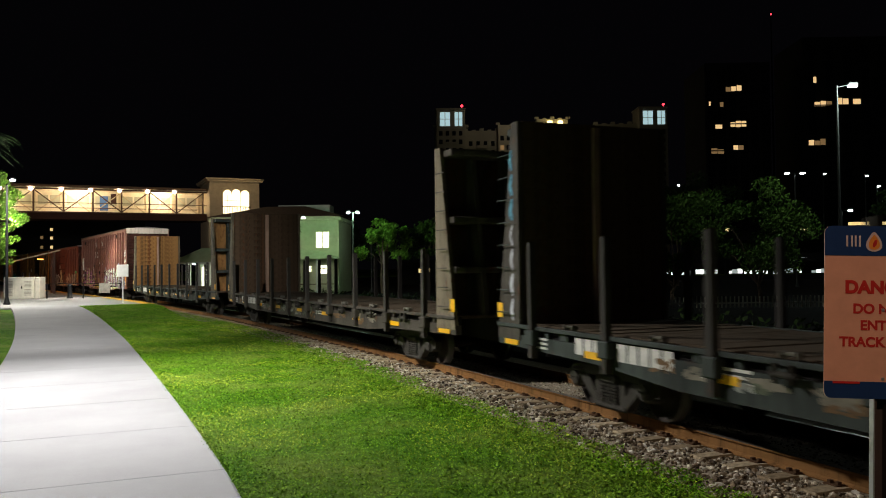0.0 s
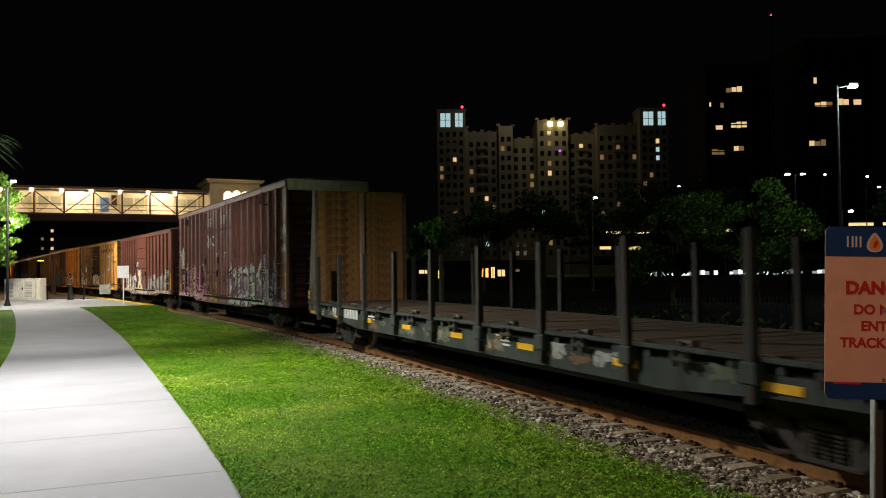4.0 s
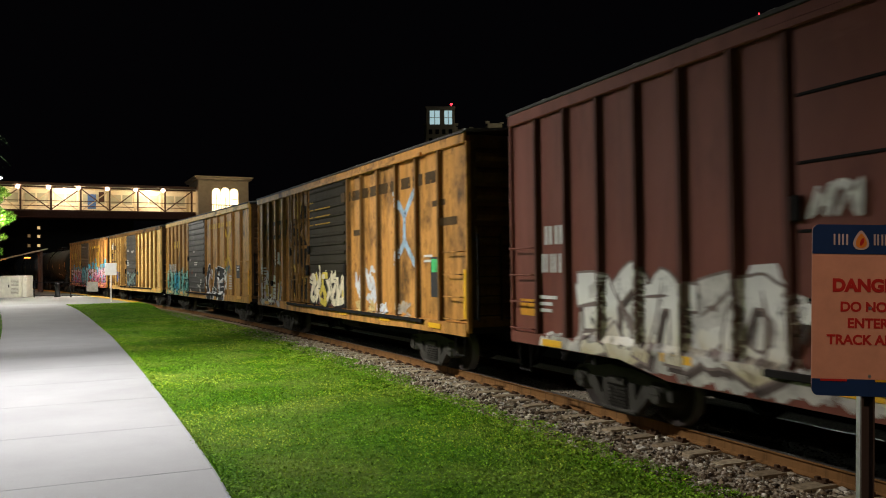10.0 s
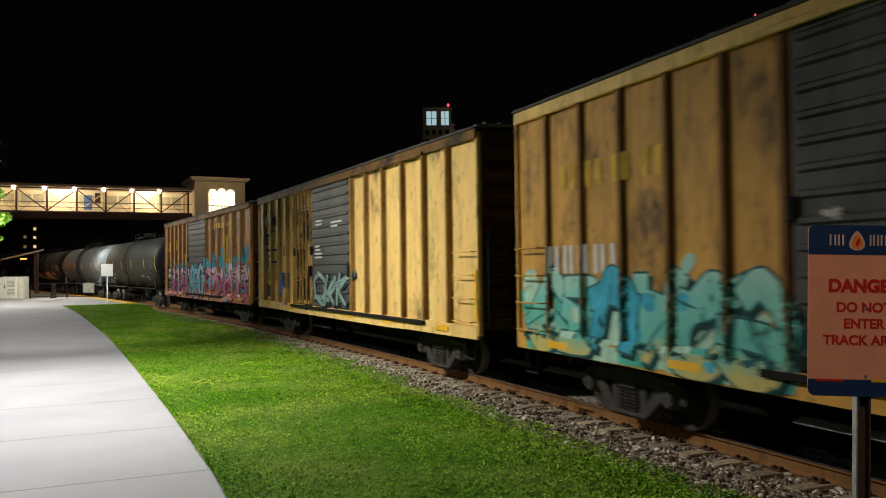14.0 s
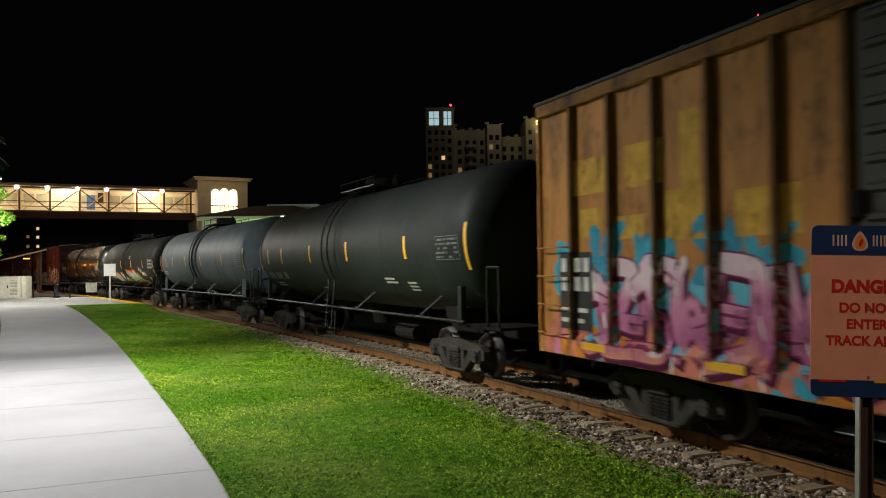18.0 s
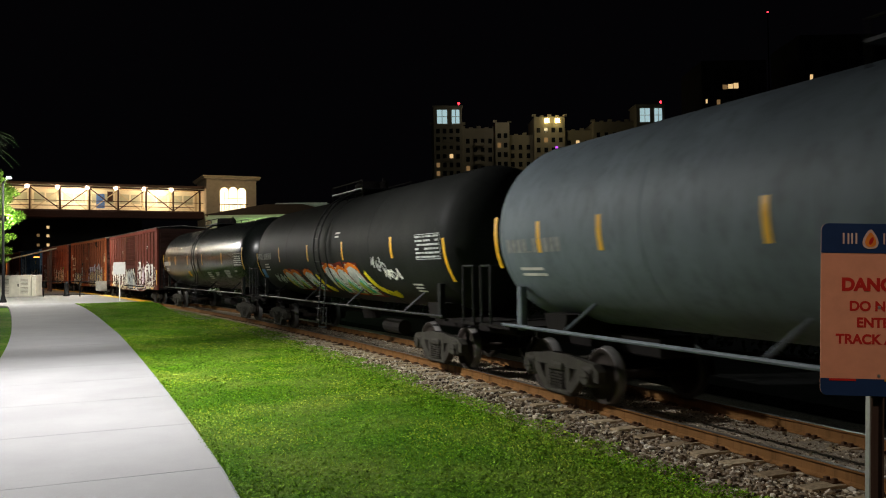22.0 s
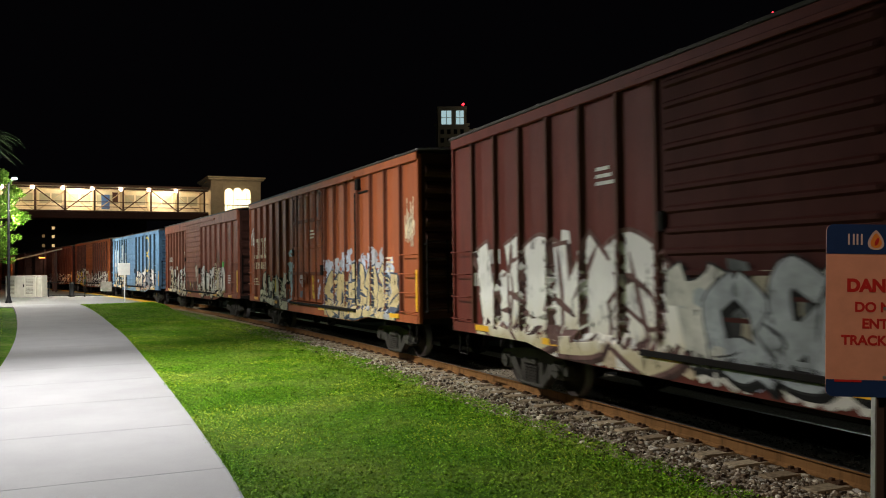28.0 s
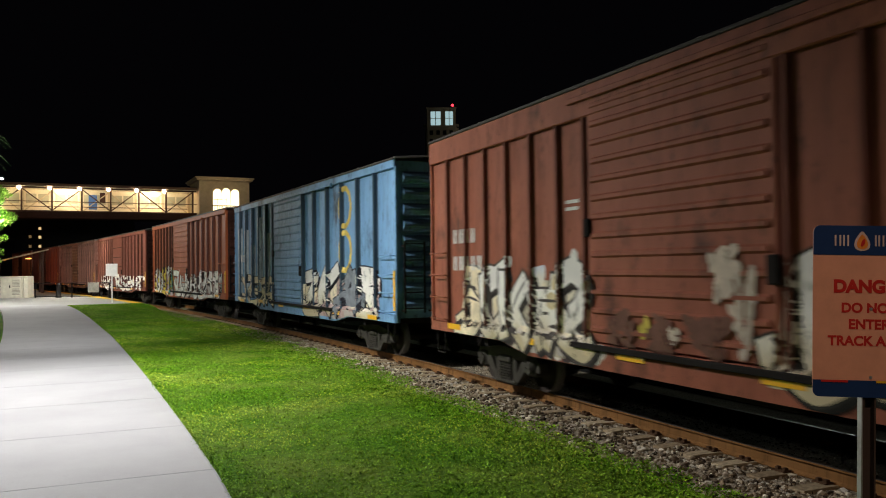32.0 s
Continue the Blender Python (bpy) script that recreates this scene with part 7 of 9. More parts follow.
    graffiti(car, "large white rounded letters with dark gaps", 301, -half + 1.3, -1.5, 0.78, 2.55, 4, (F_WHITE, (0.7, 0.68, 0.66)), (0.15, 0.085, 0.075), skin, 0.38, (F_WHITE, (0.66, 0.64, 0.6)), None, 0.35, None, (CUPPED, HOOKED, LOOPED, RINGED))
    graffiti(car, "pale pointed letters over dark grey spray on the door", 302, -1.35, 1.7, 0.9, 2.2, 4, ((0.5, 0.49, 0.43), (0.34, 0.37, 0.38)), (0.03, 0.03, 0.03), skin, 0.16, ((0.1, 0.11, 0.11), (0.035, 0.035, 0.035), (0.3, 0.27, 0.2)), None, 0.2, None, (PEAKED, RINGED, HOOKED, OPENED))
    sill_band(car, "white and tan spray along the sill", 305, -half + 1.2, half - 0.8, 1.1, ((0.6, 0.57, 0.52), (0.5, 0.4, 0.28), (0.4, 0.42, 0.5), (0.06, 0.04, 0.04)), skin)
    graffiti(car, "white and grey graffiti shapes", 303, 2.2, half - 0.9, 0.85, 2.5, 4, (F_WHITE, (0.55, 0.46, 0.36), S_PALE), (0.12, 0.06, 0.06), skin, 0.3, ((0.5, 0.45, 0.38), (0.08, 0.05, 0.045)))
    big_marks(car, skin, -half + 1.0, 2.15, 4, 0.17, 0.25)
    big_marks(car, skin, -half + 0.95, 1.75, 6, 0.15, 0.24)
    stencils(car, half, skin, 304, ((-half + 5.0, 3.4, 0.5, 3), (half - 3, 3.5, 0.5, 2)))

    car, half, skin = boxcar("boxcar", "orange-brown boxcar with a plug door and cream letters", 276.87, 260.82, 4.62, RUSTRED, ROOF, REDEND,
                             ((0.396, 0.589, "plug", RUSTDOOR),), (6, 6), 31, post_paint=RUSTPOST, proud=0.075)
    spray_spots(car, "pale blue-white haze above the letters", 317, tuple((1.5 + 0.72 * k, 1.75 + 0.12 * (k % 3), 0.8, 0.6, k % 2) for k in range(7)) + ((1.4, 0.95, 0.4, 1.0, 0), (half - 2.0, 0.75, 0.6, 0.4, 0)), ((0.5, 0.54, 0.64), (0.42, 0.42, 0.46)), skin, 0.0024)
    graffiti(car, "tan letters with dark blue-grey edges", 311, 1.6, half - 1.4, 0.75, 2.1, 5, ((0.52, 0.4, 0.2), (0.58, 0.46, 0.25), (0.36, 0.36, 0.38)), (0.07, 0.085, 0.12), skin, 0.26, ((0.42, 0.33, 0.18), (0.35, 0.36, 0.4)), None, 0.15, None, (RINGED, SLANTED, COMBED, PEAKED, LOOPED))
    graffiti(car, "cream letters with black edges and yellow strokes", 312, -half + 1.8, -2.4, 0.72, 2.0, 4, ((0.62, 0.6, 0.46), (0.55, 0.54, 0.44), S_YELLOW), (0.02, 0.025, 0.02), skin, 0.17, ((0.025, 0.03, 0.025), (0.06, 0.065, 0.06)))
    spray_spots(car, "pale blue and grey patches beside the door", 313, ((-2.6, 1.85, 1.0, 0.45, 0), (-2.4, 1.0, 0.35, 1.0, 0), (-1.9, 1.5, 0.35, 0.6, 1), (-2.2, 1.6, 0.35, 0.4, 2), (-0.9, 1.5, 0.5, 0.5, 3), (-0.85, 1.2, 0.4, 0.2, 1), (0.45, 1.2, 0.2, 0.7, 4), (1.0, 1.2, 0.25, 0.6, 5), (-2.5, 2.5, 0.4, 0.2, 0)), ((0.42, 0.54, 0.6), (0.12, 0.13, 0.15), (0.2, 0.22, 0.24), (0.42, 0.34, 0.33), (0.66, 0.42, 0.05), (0.5, 0.48, 0.55)), skin, 0.006)
    part("panel_frame", Geo().box(half * 0.5, half * 0.5 + 0.95, -1.5, -1.461, 4.62 - 0.62, 4.62 - 0.57, 0.01).box(half * 0.5, half * 0.5 + 0.05, -1.5, -1.461, 1.1, 4.62 - 0.57), M_UNDER, car, "dark frame line of a side hatch")
    part("junction_box", Geo().box(half * 0.5 + 0.2, half * 0.5 + 0.42, -1.56, -1.461, 4.62 - 0.52, 4.62 - 0.24, 0.02), M_UNDER, car)
    scrawl(car, "cream curling tag", 314, half - 0.75, 2.55, 0.55, 1.15, S_CREAM, skin, 7, 0.022)
    scrawl(car, "white tag", 315, -half + 0.1, 3.0, 0.5, 0.7, S_WHITE, skin, 3, 0.04)
    # three tall cream marks
    slab_shapes(car, "tall cream lettering shape", skin, -half + 0.8, 2.56, ((0.42, 0.62), (0.42, 0.62), (0.42, 0.62)), 0.3, spray(S_CREAM), 0.13)
    big_marks(car, skin, -half + 0.85, 2.1, 6, 0.16, 0.26, spray(S_CREAM), 0.14)
    stencils(car, half, skin, 316, ((0.2, 3.2, 0.7, 3), (-half + 0.9, 1.7, 0.4, 3), (half - 2.0, 2.3, 0.7, 4)), spray(S_CREAM))

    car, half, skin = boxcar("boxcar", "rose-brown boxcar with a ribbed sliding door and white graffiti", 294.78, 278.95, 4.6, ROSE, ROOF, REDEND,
                             ((0.357, 0.571, "slide", ROSE),), (6, 6), 32, band=0.44, post_paint=ROSEPOST, proud=0.075)
    sill_band(car, "white spray along the sill", 326, -half + 1.3, -1.9, 1.1, ((0.62, 0.58, 0.5), (0.4, 0.37, 0.3), (0.07, 0.05, 0.05)), skin)
    graffiti(car, "white and cream letters with grey shadows", 321, -half + 1.3, -2.3, 0.8, 2.15, 5, (F_WHITE, S_CREAM, (0.6, 0.5, 0.3)), (0.08, 0.07, 0.065), skin, 0.24, (F_CREAMY, (0.45, 0.4, 0.3)), None, 0.4)
    graffiti(car, "white letters with rounded arms and black edges", 322, 1.1, half - 2.3, 0.85, 2.2, 5, (F_WHITE, S_CREAM), (0.035, 0.035, 0.03), skin, 0.2, (F_WHITE, (0.3, 0.24, 0.1)), None, 0.75, None, (HOOKED, CRESTED, CUPPED, FORKED, RINGED))
    spray_spots(car, "dark scribbled band and white paint on the door", 323, ((-1.8, 1.08, 0.6, 0.45, 1), (-1.0, 1.08, 0.7, 0.45, 1), (-0.3, 1.08, 0.8, 0.45, 1), (-1.1, 1.2, 0.2, 0.3, 2), (-0.6, 1.2, 0.25, 0.2, 0), (0.1, 1.6, 0.5, 0.7, 0), (0.5, 1.1, 0.3, 1.0, 0)), ((0.52, 0.44, 0.36), (0.15, 0.075, 0.055), (0.5, 0.4, 0.08)), skin, 0.006)
    big_marks(car, skin, -half + 1.0, 2.55, 4, 0.16, 0.26)
    big_marks(car, skin, -half + 1.0, 2.05, 5, 0.16, 0.26)
    bars(car, "placard", "bright green sticker", spray((0.12, 0.6, 0.1)), skin, [(half - 2.7, 2.2, 0.35, 0.25)])
    bars(car, "placard", "black data panel", M_STENCILDARK, skin, [(half - 2.75, 1.5, 0.5, 0.5)], 0.008)
    stencils(car, half, skin, 324, ((half - 2.7, 1.95, 0.4, 3), (half - 1.7, 1.8, 0.6, 4), (-2.9, 3.0, 0.5, 2)))

    car, half, skin = boxcar("boxcar", "light blue boxcar with ribbed ends and white graffiti", 312.75, 296.85, 4.55, BLUE, ROOF, BLUE,
                             ((0.364, 0.562, "slide", BLUE),), (5, 5), 33, post_paint=BLUEPOST)
    graffiti(car, "white and black graffiti with pink edges", 331, 1.1, half - 1.0, 0.8, 2.2, 4, (F_WHITE, (0.2, 0.22, 0.25), (0.42, 0.3, 0.28)), (0.03, 0.03, 0.04), skin, 0.2, (F_CREAMY, (0.42, 0.3, 0.28)))
    fade = spray((0.36, 0.42, 0.46))
    bars(car, "faded_panel", "chalky faded blue-white paint", fade, skin, [(-half + 0.35 + 1.0 * i, 1.1 + 0.25 * (i % 2), 0.78, 2.6 - 0.35 * (i % 3)) for i in range(5)], 0.003)
    graffiti(car, "cream graffiti with dark edges", 332, -half + 0.6, -2.2, 0.8, 1.9, 5, (S_CREAM, (0.3, 0.3, 0.3)), (0.04, 0.05, 0.06), skin, 0.13, None)
    g = Geo()
    for k in range(2):
        zc = 3.7 - 1.15 * k
        stroke(g, [(4.6 + 0.45 * math.cos(a * 0.7), zc + 0.5 * math.sin(a * 0.7)) for a in range(10)], 0.07, skin, 0.006, 0, 5, 2, 1)
    part("emblem", g, spray((0.6, 0.45, 0.12)), car, "faded yellow ring emblems")
    big_marks(car, skin, -half + 0.9, 2.4, 4, 0.16, 0.26)

    car, half, skin = boxcar("boxcar", "red-brown boxcar with yellow and white graffiti", 330.34, 314.4, 4.65, RUSTRED, ROOF, REDEND,
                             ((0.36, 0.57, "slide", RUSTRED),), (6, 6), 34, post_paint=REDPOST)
    graffiti(car, "yellow, teal and white graffiti", 341, -half + 0.8, -2.2, 0.8, 2.3, 5, (S_WHITE, S_YELLOW, S_TEAL), (0.05, 0.04, 0.04), skin, 0.17, (S_YELLOW, S_PALE))
    graffiti(car, "white graffiti along the sill", 342, -1.8, half - 0.8, 0.8, 2.0, 7, (S_WHITE, S_CREAM), (0.05, 0.04, 0.04), skin, 0.15, ((0.45, 0.42, 0.38),))
    car, half, skin = boxcar("boxcar", "oxide-red boxcar with a panelled door", 348.9, 332.5, 4.6, RED, ROOF, REDEND,
                             ((0.37, 0.57, "panel", RED),), (6, 6), 35, post_paint=REDPOST)
    graffiti(car, "white graffiti along the sill", 351, -half + 1.0, half - 1.0, 0.8, 1.9, 9, (S_WHITE, S_CREAM), (0.1, 0.05, 0.05), skin, 0.14, None)
    for i, paint in enumerate((BROWN, RED, RUSTRED)):
        rear = 366.5 + 17.6 * i
        boxcar("boxcar", "plain red-brown boxcar near the train's tail", rear, rear - 15.9, 4.6, paint, ROOF, BROWN, ((0.38, 0.58, "slide", paint),), (6, 6), 36 + i)


build_train()


# ------------------------------------------------------------ station and surroundings
M_STUCCO = plain("beige_stucco", (0.5, 0.4, 0.27), 0.9, vary=0.12, scale=2, bumps=0.2)
M_STUCCOPALE = plain("pale_stucco", (0.5, 0.52, 0.46), 0.9, vary=0.12, scale=2, bumps=0.2)
M_GREENWALL = plain("mint_wall", (0.5, 0.54, 0.34), 0.9, vary=0.1, scale=2, bumps=0.1)
M_TILE = plain("brown_roof_tile", (0.13, 0.075, 0.05), 0.8, vary=0.3, scale=8, bumps=0.5)
M_TRUSS = plain("brown_truss_steel", (0.07, 0.032, 0.02), 0.5, vary=0.2)
M_GIRDER = plain("dark_girder", (0.06, 0.026, 0.018), 0.7)
M_INNER = plain("cream_panel", (0.75, 0.66, 0.5), 0.8, vary=0.08, scale=1.5)
M_GLOBE = glow("lamp_globe", (1.0, 0.9, 0.68), 22)
M_ARCHLIT = glow("lit_arched_window", (1.0, 0.84, 0.5), 2.6)
M_WINWARM = glow("warm_lit_window", (1.0, 0.66, 0.3), 0.75)
M_WINDIM = glow("dim_lit_window", (1.0, 0.6, 0.25), 0.16)
M_WINCOOL = glow("cool_lit_window", (0.62, 0.9, 0.95), 0.55)
M_WINGREEN = glow("green_white_window", (1.0, 1.0, 0.7), 1.8)
M_STRIP = glow("garage_tube_light", (0.95, 1.0, 0.95), 1.4)
M_STRIPDIM = glow("dim_garage_light", (0.8, 0.95, 0.9), 0.3)
M_STRIPWARM = glow("garage_warm_light", (1.0, 0.74, 0.3), 0.9)
M_LED = glow("led_head", (0.85, 1.0, 0.95), 26)
M_REDLAMP = glow("red_beacon", (1.0, 0.03, 0.05), 4)
M_ORANGELAMP = glow("sodium_lamp", (1.0, 0.35, 0.06), 3)
M_SPARK = glow("violet_lamp", (0.6, 0.1, 1.0), 1.5)
M_GLASS = plain("dark_glass", (0.012, 0.014, 0.016), 0.15, spec=0.6)
M_APT = plain("apartment_concrete", (0.3, 0.28, 0.23), 0.9, vary=0.15, scale=0.1)
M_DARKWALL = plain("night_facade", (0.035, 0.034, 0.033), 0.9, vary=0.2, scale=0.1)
M_POLE = plain("grey_pole", (0.05, 0.055, 0.055), 0.6, 0.2)
M_BLACKPOLE = plain("black_pole", (0.008, 0.008, 0.009), 0.5)
M_GALV = plain("galvanised_steel", (0.4, 0.4, 0.4), 0.45, 0.7, scale=15)
M_POSTRUST = worn("rusty_post", (0.05, 0.032, 0.025), 0.85, 0.4, 0.5, spec=0.15)
M_CABINET = plain("white_cabinet", (0.6, 0.58, 0.5), 0.6, vary=0.12, scale=3)
M_GRILLE = plain("grey_grille", (0.3, 0.29, 0.25), 0.7)
M_WHITESIGN = plain("white_sign", (0.86, 0.86, 0.84), 0.5, vary=0.08)
M_SIGNFACE = plain("salmon_sign_face", (0.72, 0.34, 0.22), 0.45, vary=0.08, scale=9, bumps=0.05)
M_SIGNBLUE = plain("sign_navy", (0.016, 0.04, 0.12), 0.4, vary=0.1)
M_SIGNRED = plain("sign_red", (0.5, 0.025, 0.02), 0.5, vary=0.12)
M_SIGNTEXT = plain("sign_pale", (0.6, 0.45, 0.4), 0.5)
M_SIGNORANGE = plain("sign_orange", (0.75, 0.25, 0.04), 0.5)
M_BARK = plain("bark", (0.09, 0.065, 0.045), 0.95, vary=0.4, scale=12, bumps=0.8)
M_LEAF = leafy("broad_leaf", (0.03, 0.075, 0.012), (0.09, 0.16, 0.03))
M_LEAFBRIGHT = leafy("young_leaf", (0.06, 0.14, 0.015), (0.16, 0.28, 0.04))
M_LEAFDARK = leafy("dark_leaf", (0.015, 0.03, 0.008), (0.04, 0.07, 0.02))


def bridge():
    """Covered footbridge over the railway."""
    b = thing("footbridge", "covered footbridge with brown truss and warm lit interior", "bridge", pose(-48, 88, 0, 0, 0, 25.9))
    x0, x1 = -28.0, 20.4
    part("girder", Geo().box(x0, x1, -0.15, 3.6, 8.2, 8.95, 0.05), M_GIRDER, b)
    part("floor", Geo().box(x0, x1, 0.1, 3.4, 8.96, 9.04), M_INNER, b)
    part("back_wall", Geo().box(x0, x1, 3.3, 3.4, 9.05, 11.7), M_INNER, b, "cream inner wall panels")
    part("ceiling", Geo().box(x0, x1, 0.0, 3.5, 11.72, 11.8), M_INNER, b)
    g = Geo().prism(((x0, 11.82), (x0, 12.05), (x1, 12.05), (x1, 11.82)), -0.7, 4.2)
    part("roof", g, M_TILE, b)
    part("top_chord", Geo().box(x0, x1, -0.1, 0.08, 11.55, 11.72, 0.02), M_TRUSS, b)
    part("bottom_chord", Geo().box(x0, x1, -0.1, 0.08, 8.96, 9.1, 0.02), M_TRUSS, b)
    part("mid_rail", Geo().box(x0, x1, -0.06, 0.02, 10.05, 10.13), M_TRUSS, b)
    top = True
    pane = plain("inner_pane", (0.42, 0.4, 0.3), 0.4, vary=0.15, scale=0.8)
    for n in range(-9, 7):
        x = 1.83 + 3.02 * n
        if n < 6:
            part("inner_window", Geo().box(x + 0.35, x + 1.42, 3.24, 3.295, 10.1, 11.2), pane, b)
            part("inner_window", Geo().box(x + 1.6, x + 2.67, 3.24, 3.295, 10.1, 11.2), pane, b)
            part("inner_rail", Geo().box(x + 0.15, x + 2.87, 3.12, 3.18, 9.72, 9.8), M_TRUSS, b)
        part("truss_post", Geo().box(x - 0.09, x + 0.09, -0.12, 0.06, 9.1, 11.55, 0.02), M_TRUSS, b)
        part("back_post", Geo().box(x - 0.12, x + 0.12, 3.1, 3.29, 9.05, 11.7), M_STUCCO, b)
        if n < 6:
            za, zb = (11.5, 9.15) if n % 2 == 0 else (9.15, 11.5)
            part("diagonal", Geo().tube((x + 0.05, -0.02, za), (x + 2.97, -0.02, zb), 0.07, n=6), M_TRUSS, b)
            part("back_diagonal", Geo().tube((x + 0.05, 3.2, zb), (x + 2.97, 3.2, za), 0.06, n=6), M_STUCCO, b)
        if n < 6:
            part("lamp_globe", Geo().lathe(((11.35, 0.02), (11.4, 0.15), (11.56, 0.22), (11.72, 0.15), (11.76, 0.02)), 12, "z", (x - 0.25, -0.25, 0)), M_GLOBE, b, smooth=True)
    part("panel", Geo().box(8.7, 9.6, 3.2, 3.28, 9.5, 11.2), plain("blue_poster", (0.08, 0.16, 0.4), 0.5), b, "blue poster panel")
    part("panel", Geo().box(9.9, 10.5, 3.2, 3.28, 10.3, 11.5), M_GIRDER, b, "dark panel")
    for n in (-5, -2, 1, 4):
        at = b.matrix_basis @ Vector((1.83 + 3.02 * n + 1.5, 1.6, 11.3))
        lamp("bridge_light", "POINT", tuple(at), 480, (1.0, 0.84, 0.6), 0.25)


def arch_window(g, x, z0, z1, w, y, m):
    n = 8
    pts = [(x - w / 2, z0), (x + w / 2, z0), (x + w / 2, z1 - w / 2)]
    pts += [(x + w / 2 * math.cos(math.pi * i / n), z1 - w / 2 + w / 2 * math.sin(math.pi * i / n)) for i in range(1, n)]
    pts += [(x - w / 2, z1 - w / 2)]
    g.prism(pts, y, y + 0.05, m)


def stair_tower():
    t = thing("elevator_tower", "beige stucco elevator tower with three lit arched windows", "tower", pose(-48, 88, 0, 0, 0, 25.9))
    x0, x1 = 20.5, 26.4
    part("wall", Geo().box(x0, x1, -1.4, 5.5, 0, 13.05, 0.05), M_STUCCO, t)
    part("cornice", Geo().box(x0 - 0.35, x1 + 0.35, -1.75, 5.85, 12.9, 13.1, 0.04).box(x0 - 0.5, x1 + 0.5, -1.9, 6.0, 13.11, 13.3, 0.04), M_STUCCO, t)
    g = Geo()
    a, b, c, d = (x0 - 0.5, -1.9, 13.31), (x1 + 0.5, -1.9, 13.31), (x1 + 0.5, 6.0, 13.31), (x0 - 0.5, 6.0, 13.31)
    e = ((x0 + x1) / 2, 2.0, 13.8)
    for q in ((a, b, e), (b, c, e), (c, d, e), (d, a, e)):
        g.face(q)
    part("roof", g, M_TILE, t)
    xm = 23.6
    part("window_surround", Geo().box(xm - 1.75, xm + 1.75, -1.46, -1.401, 8.75, 12.2, 0.02), M_STUCCO, t)
    for k in (-1, 0, 1):
        g = Geo()
        arch_window(g, xm + k * 1.03, 9.0, 12.0 - 0.1 * abs(k), 0.96, -1.52, 0)
        w = part("window", g, M_ARCHLIT, t, "warm lit arched window")
        part("mullion", Geo().box(xm + k * 1.03 - 0.02, xm + k * 1.03 + 0.02, -1.56, -1.53, 9.0, 11.4).box(xm + k * 1.03 - 0.46, xm + k * 1.03 + 0.46, -1.56, -1.53, 10.6, 10.66), M_STUCCO, w)
    part("rail", Geo().box(xm - 1.7, xm + 1.7, -1.75, -1.65, 9.85, 9.95).box(xm - 1.7, xm + 1.7, -1.75, -1.65, 8.95, 9.03), M_TRUSS, t)
    me = Geo().box(-0.025, 0.025, -1.72, -1.68, 9.03, 9.85).mesh("baluster", M_TRUSS)
    for i in range(18):
        part("baluster", me, None, t, at=(xm - 1.6 + i * 0.188, 0, 0))
    for z in (2.2, 6.6):
        g = Geo()
        arch_window(g, 21.6, z, z + 1.7, 0.9, -1.45, 0)
        part("window", g, M_ARCHLIT, t, "warm lit arched window")


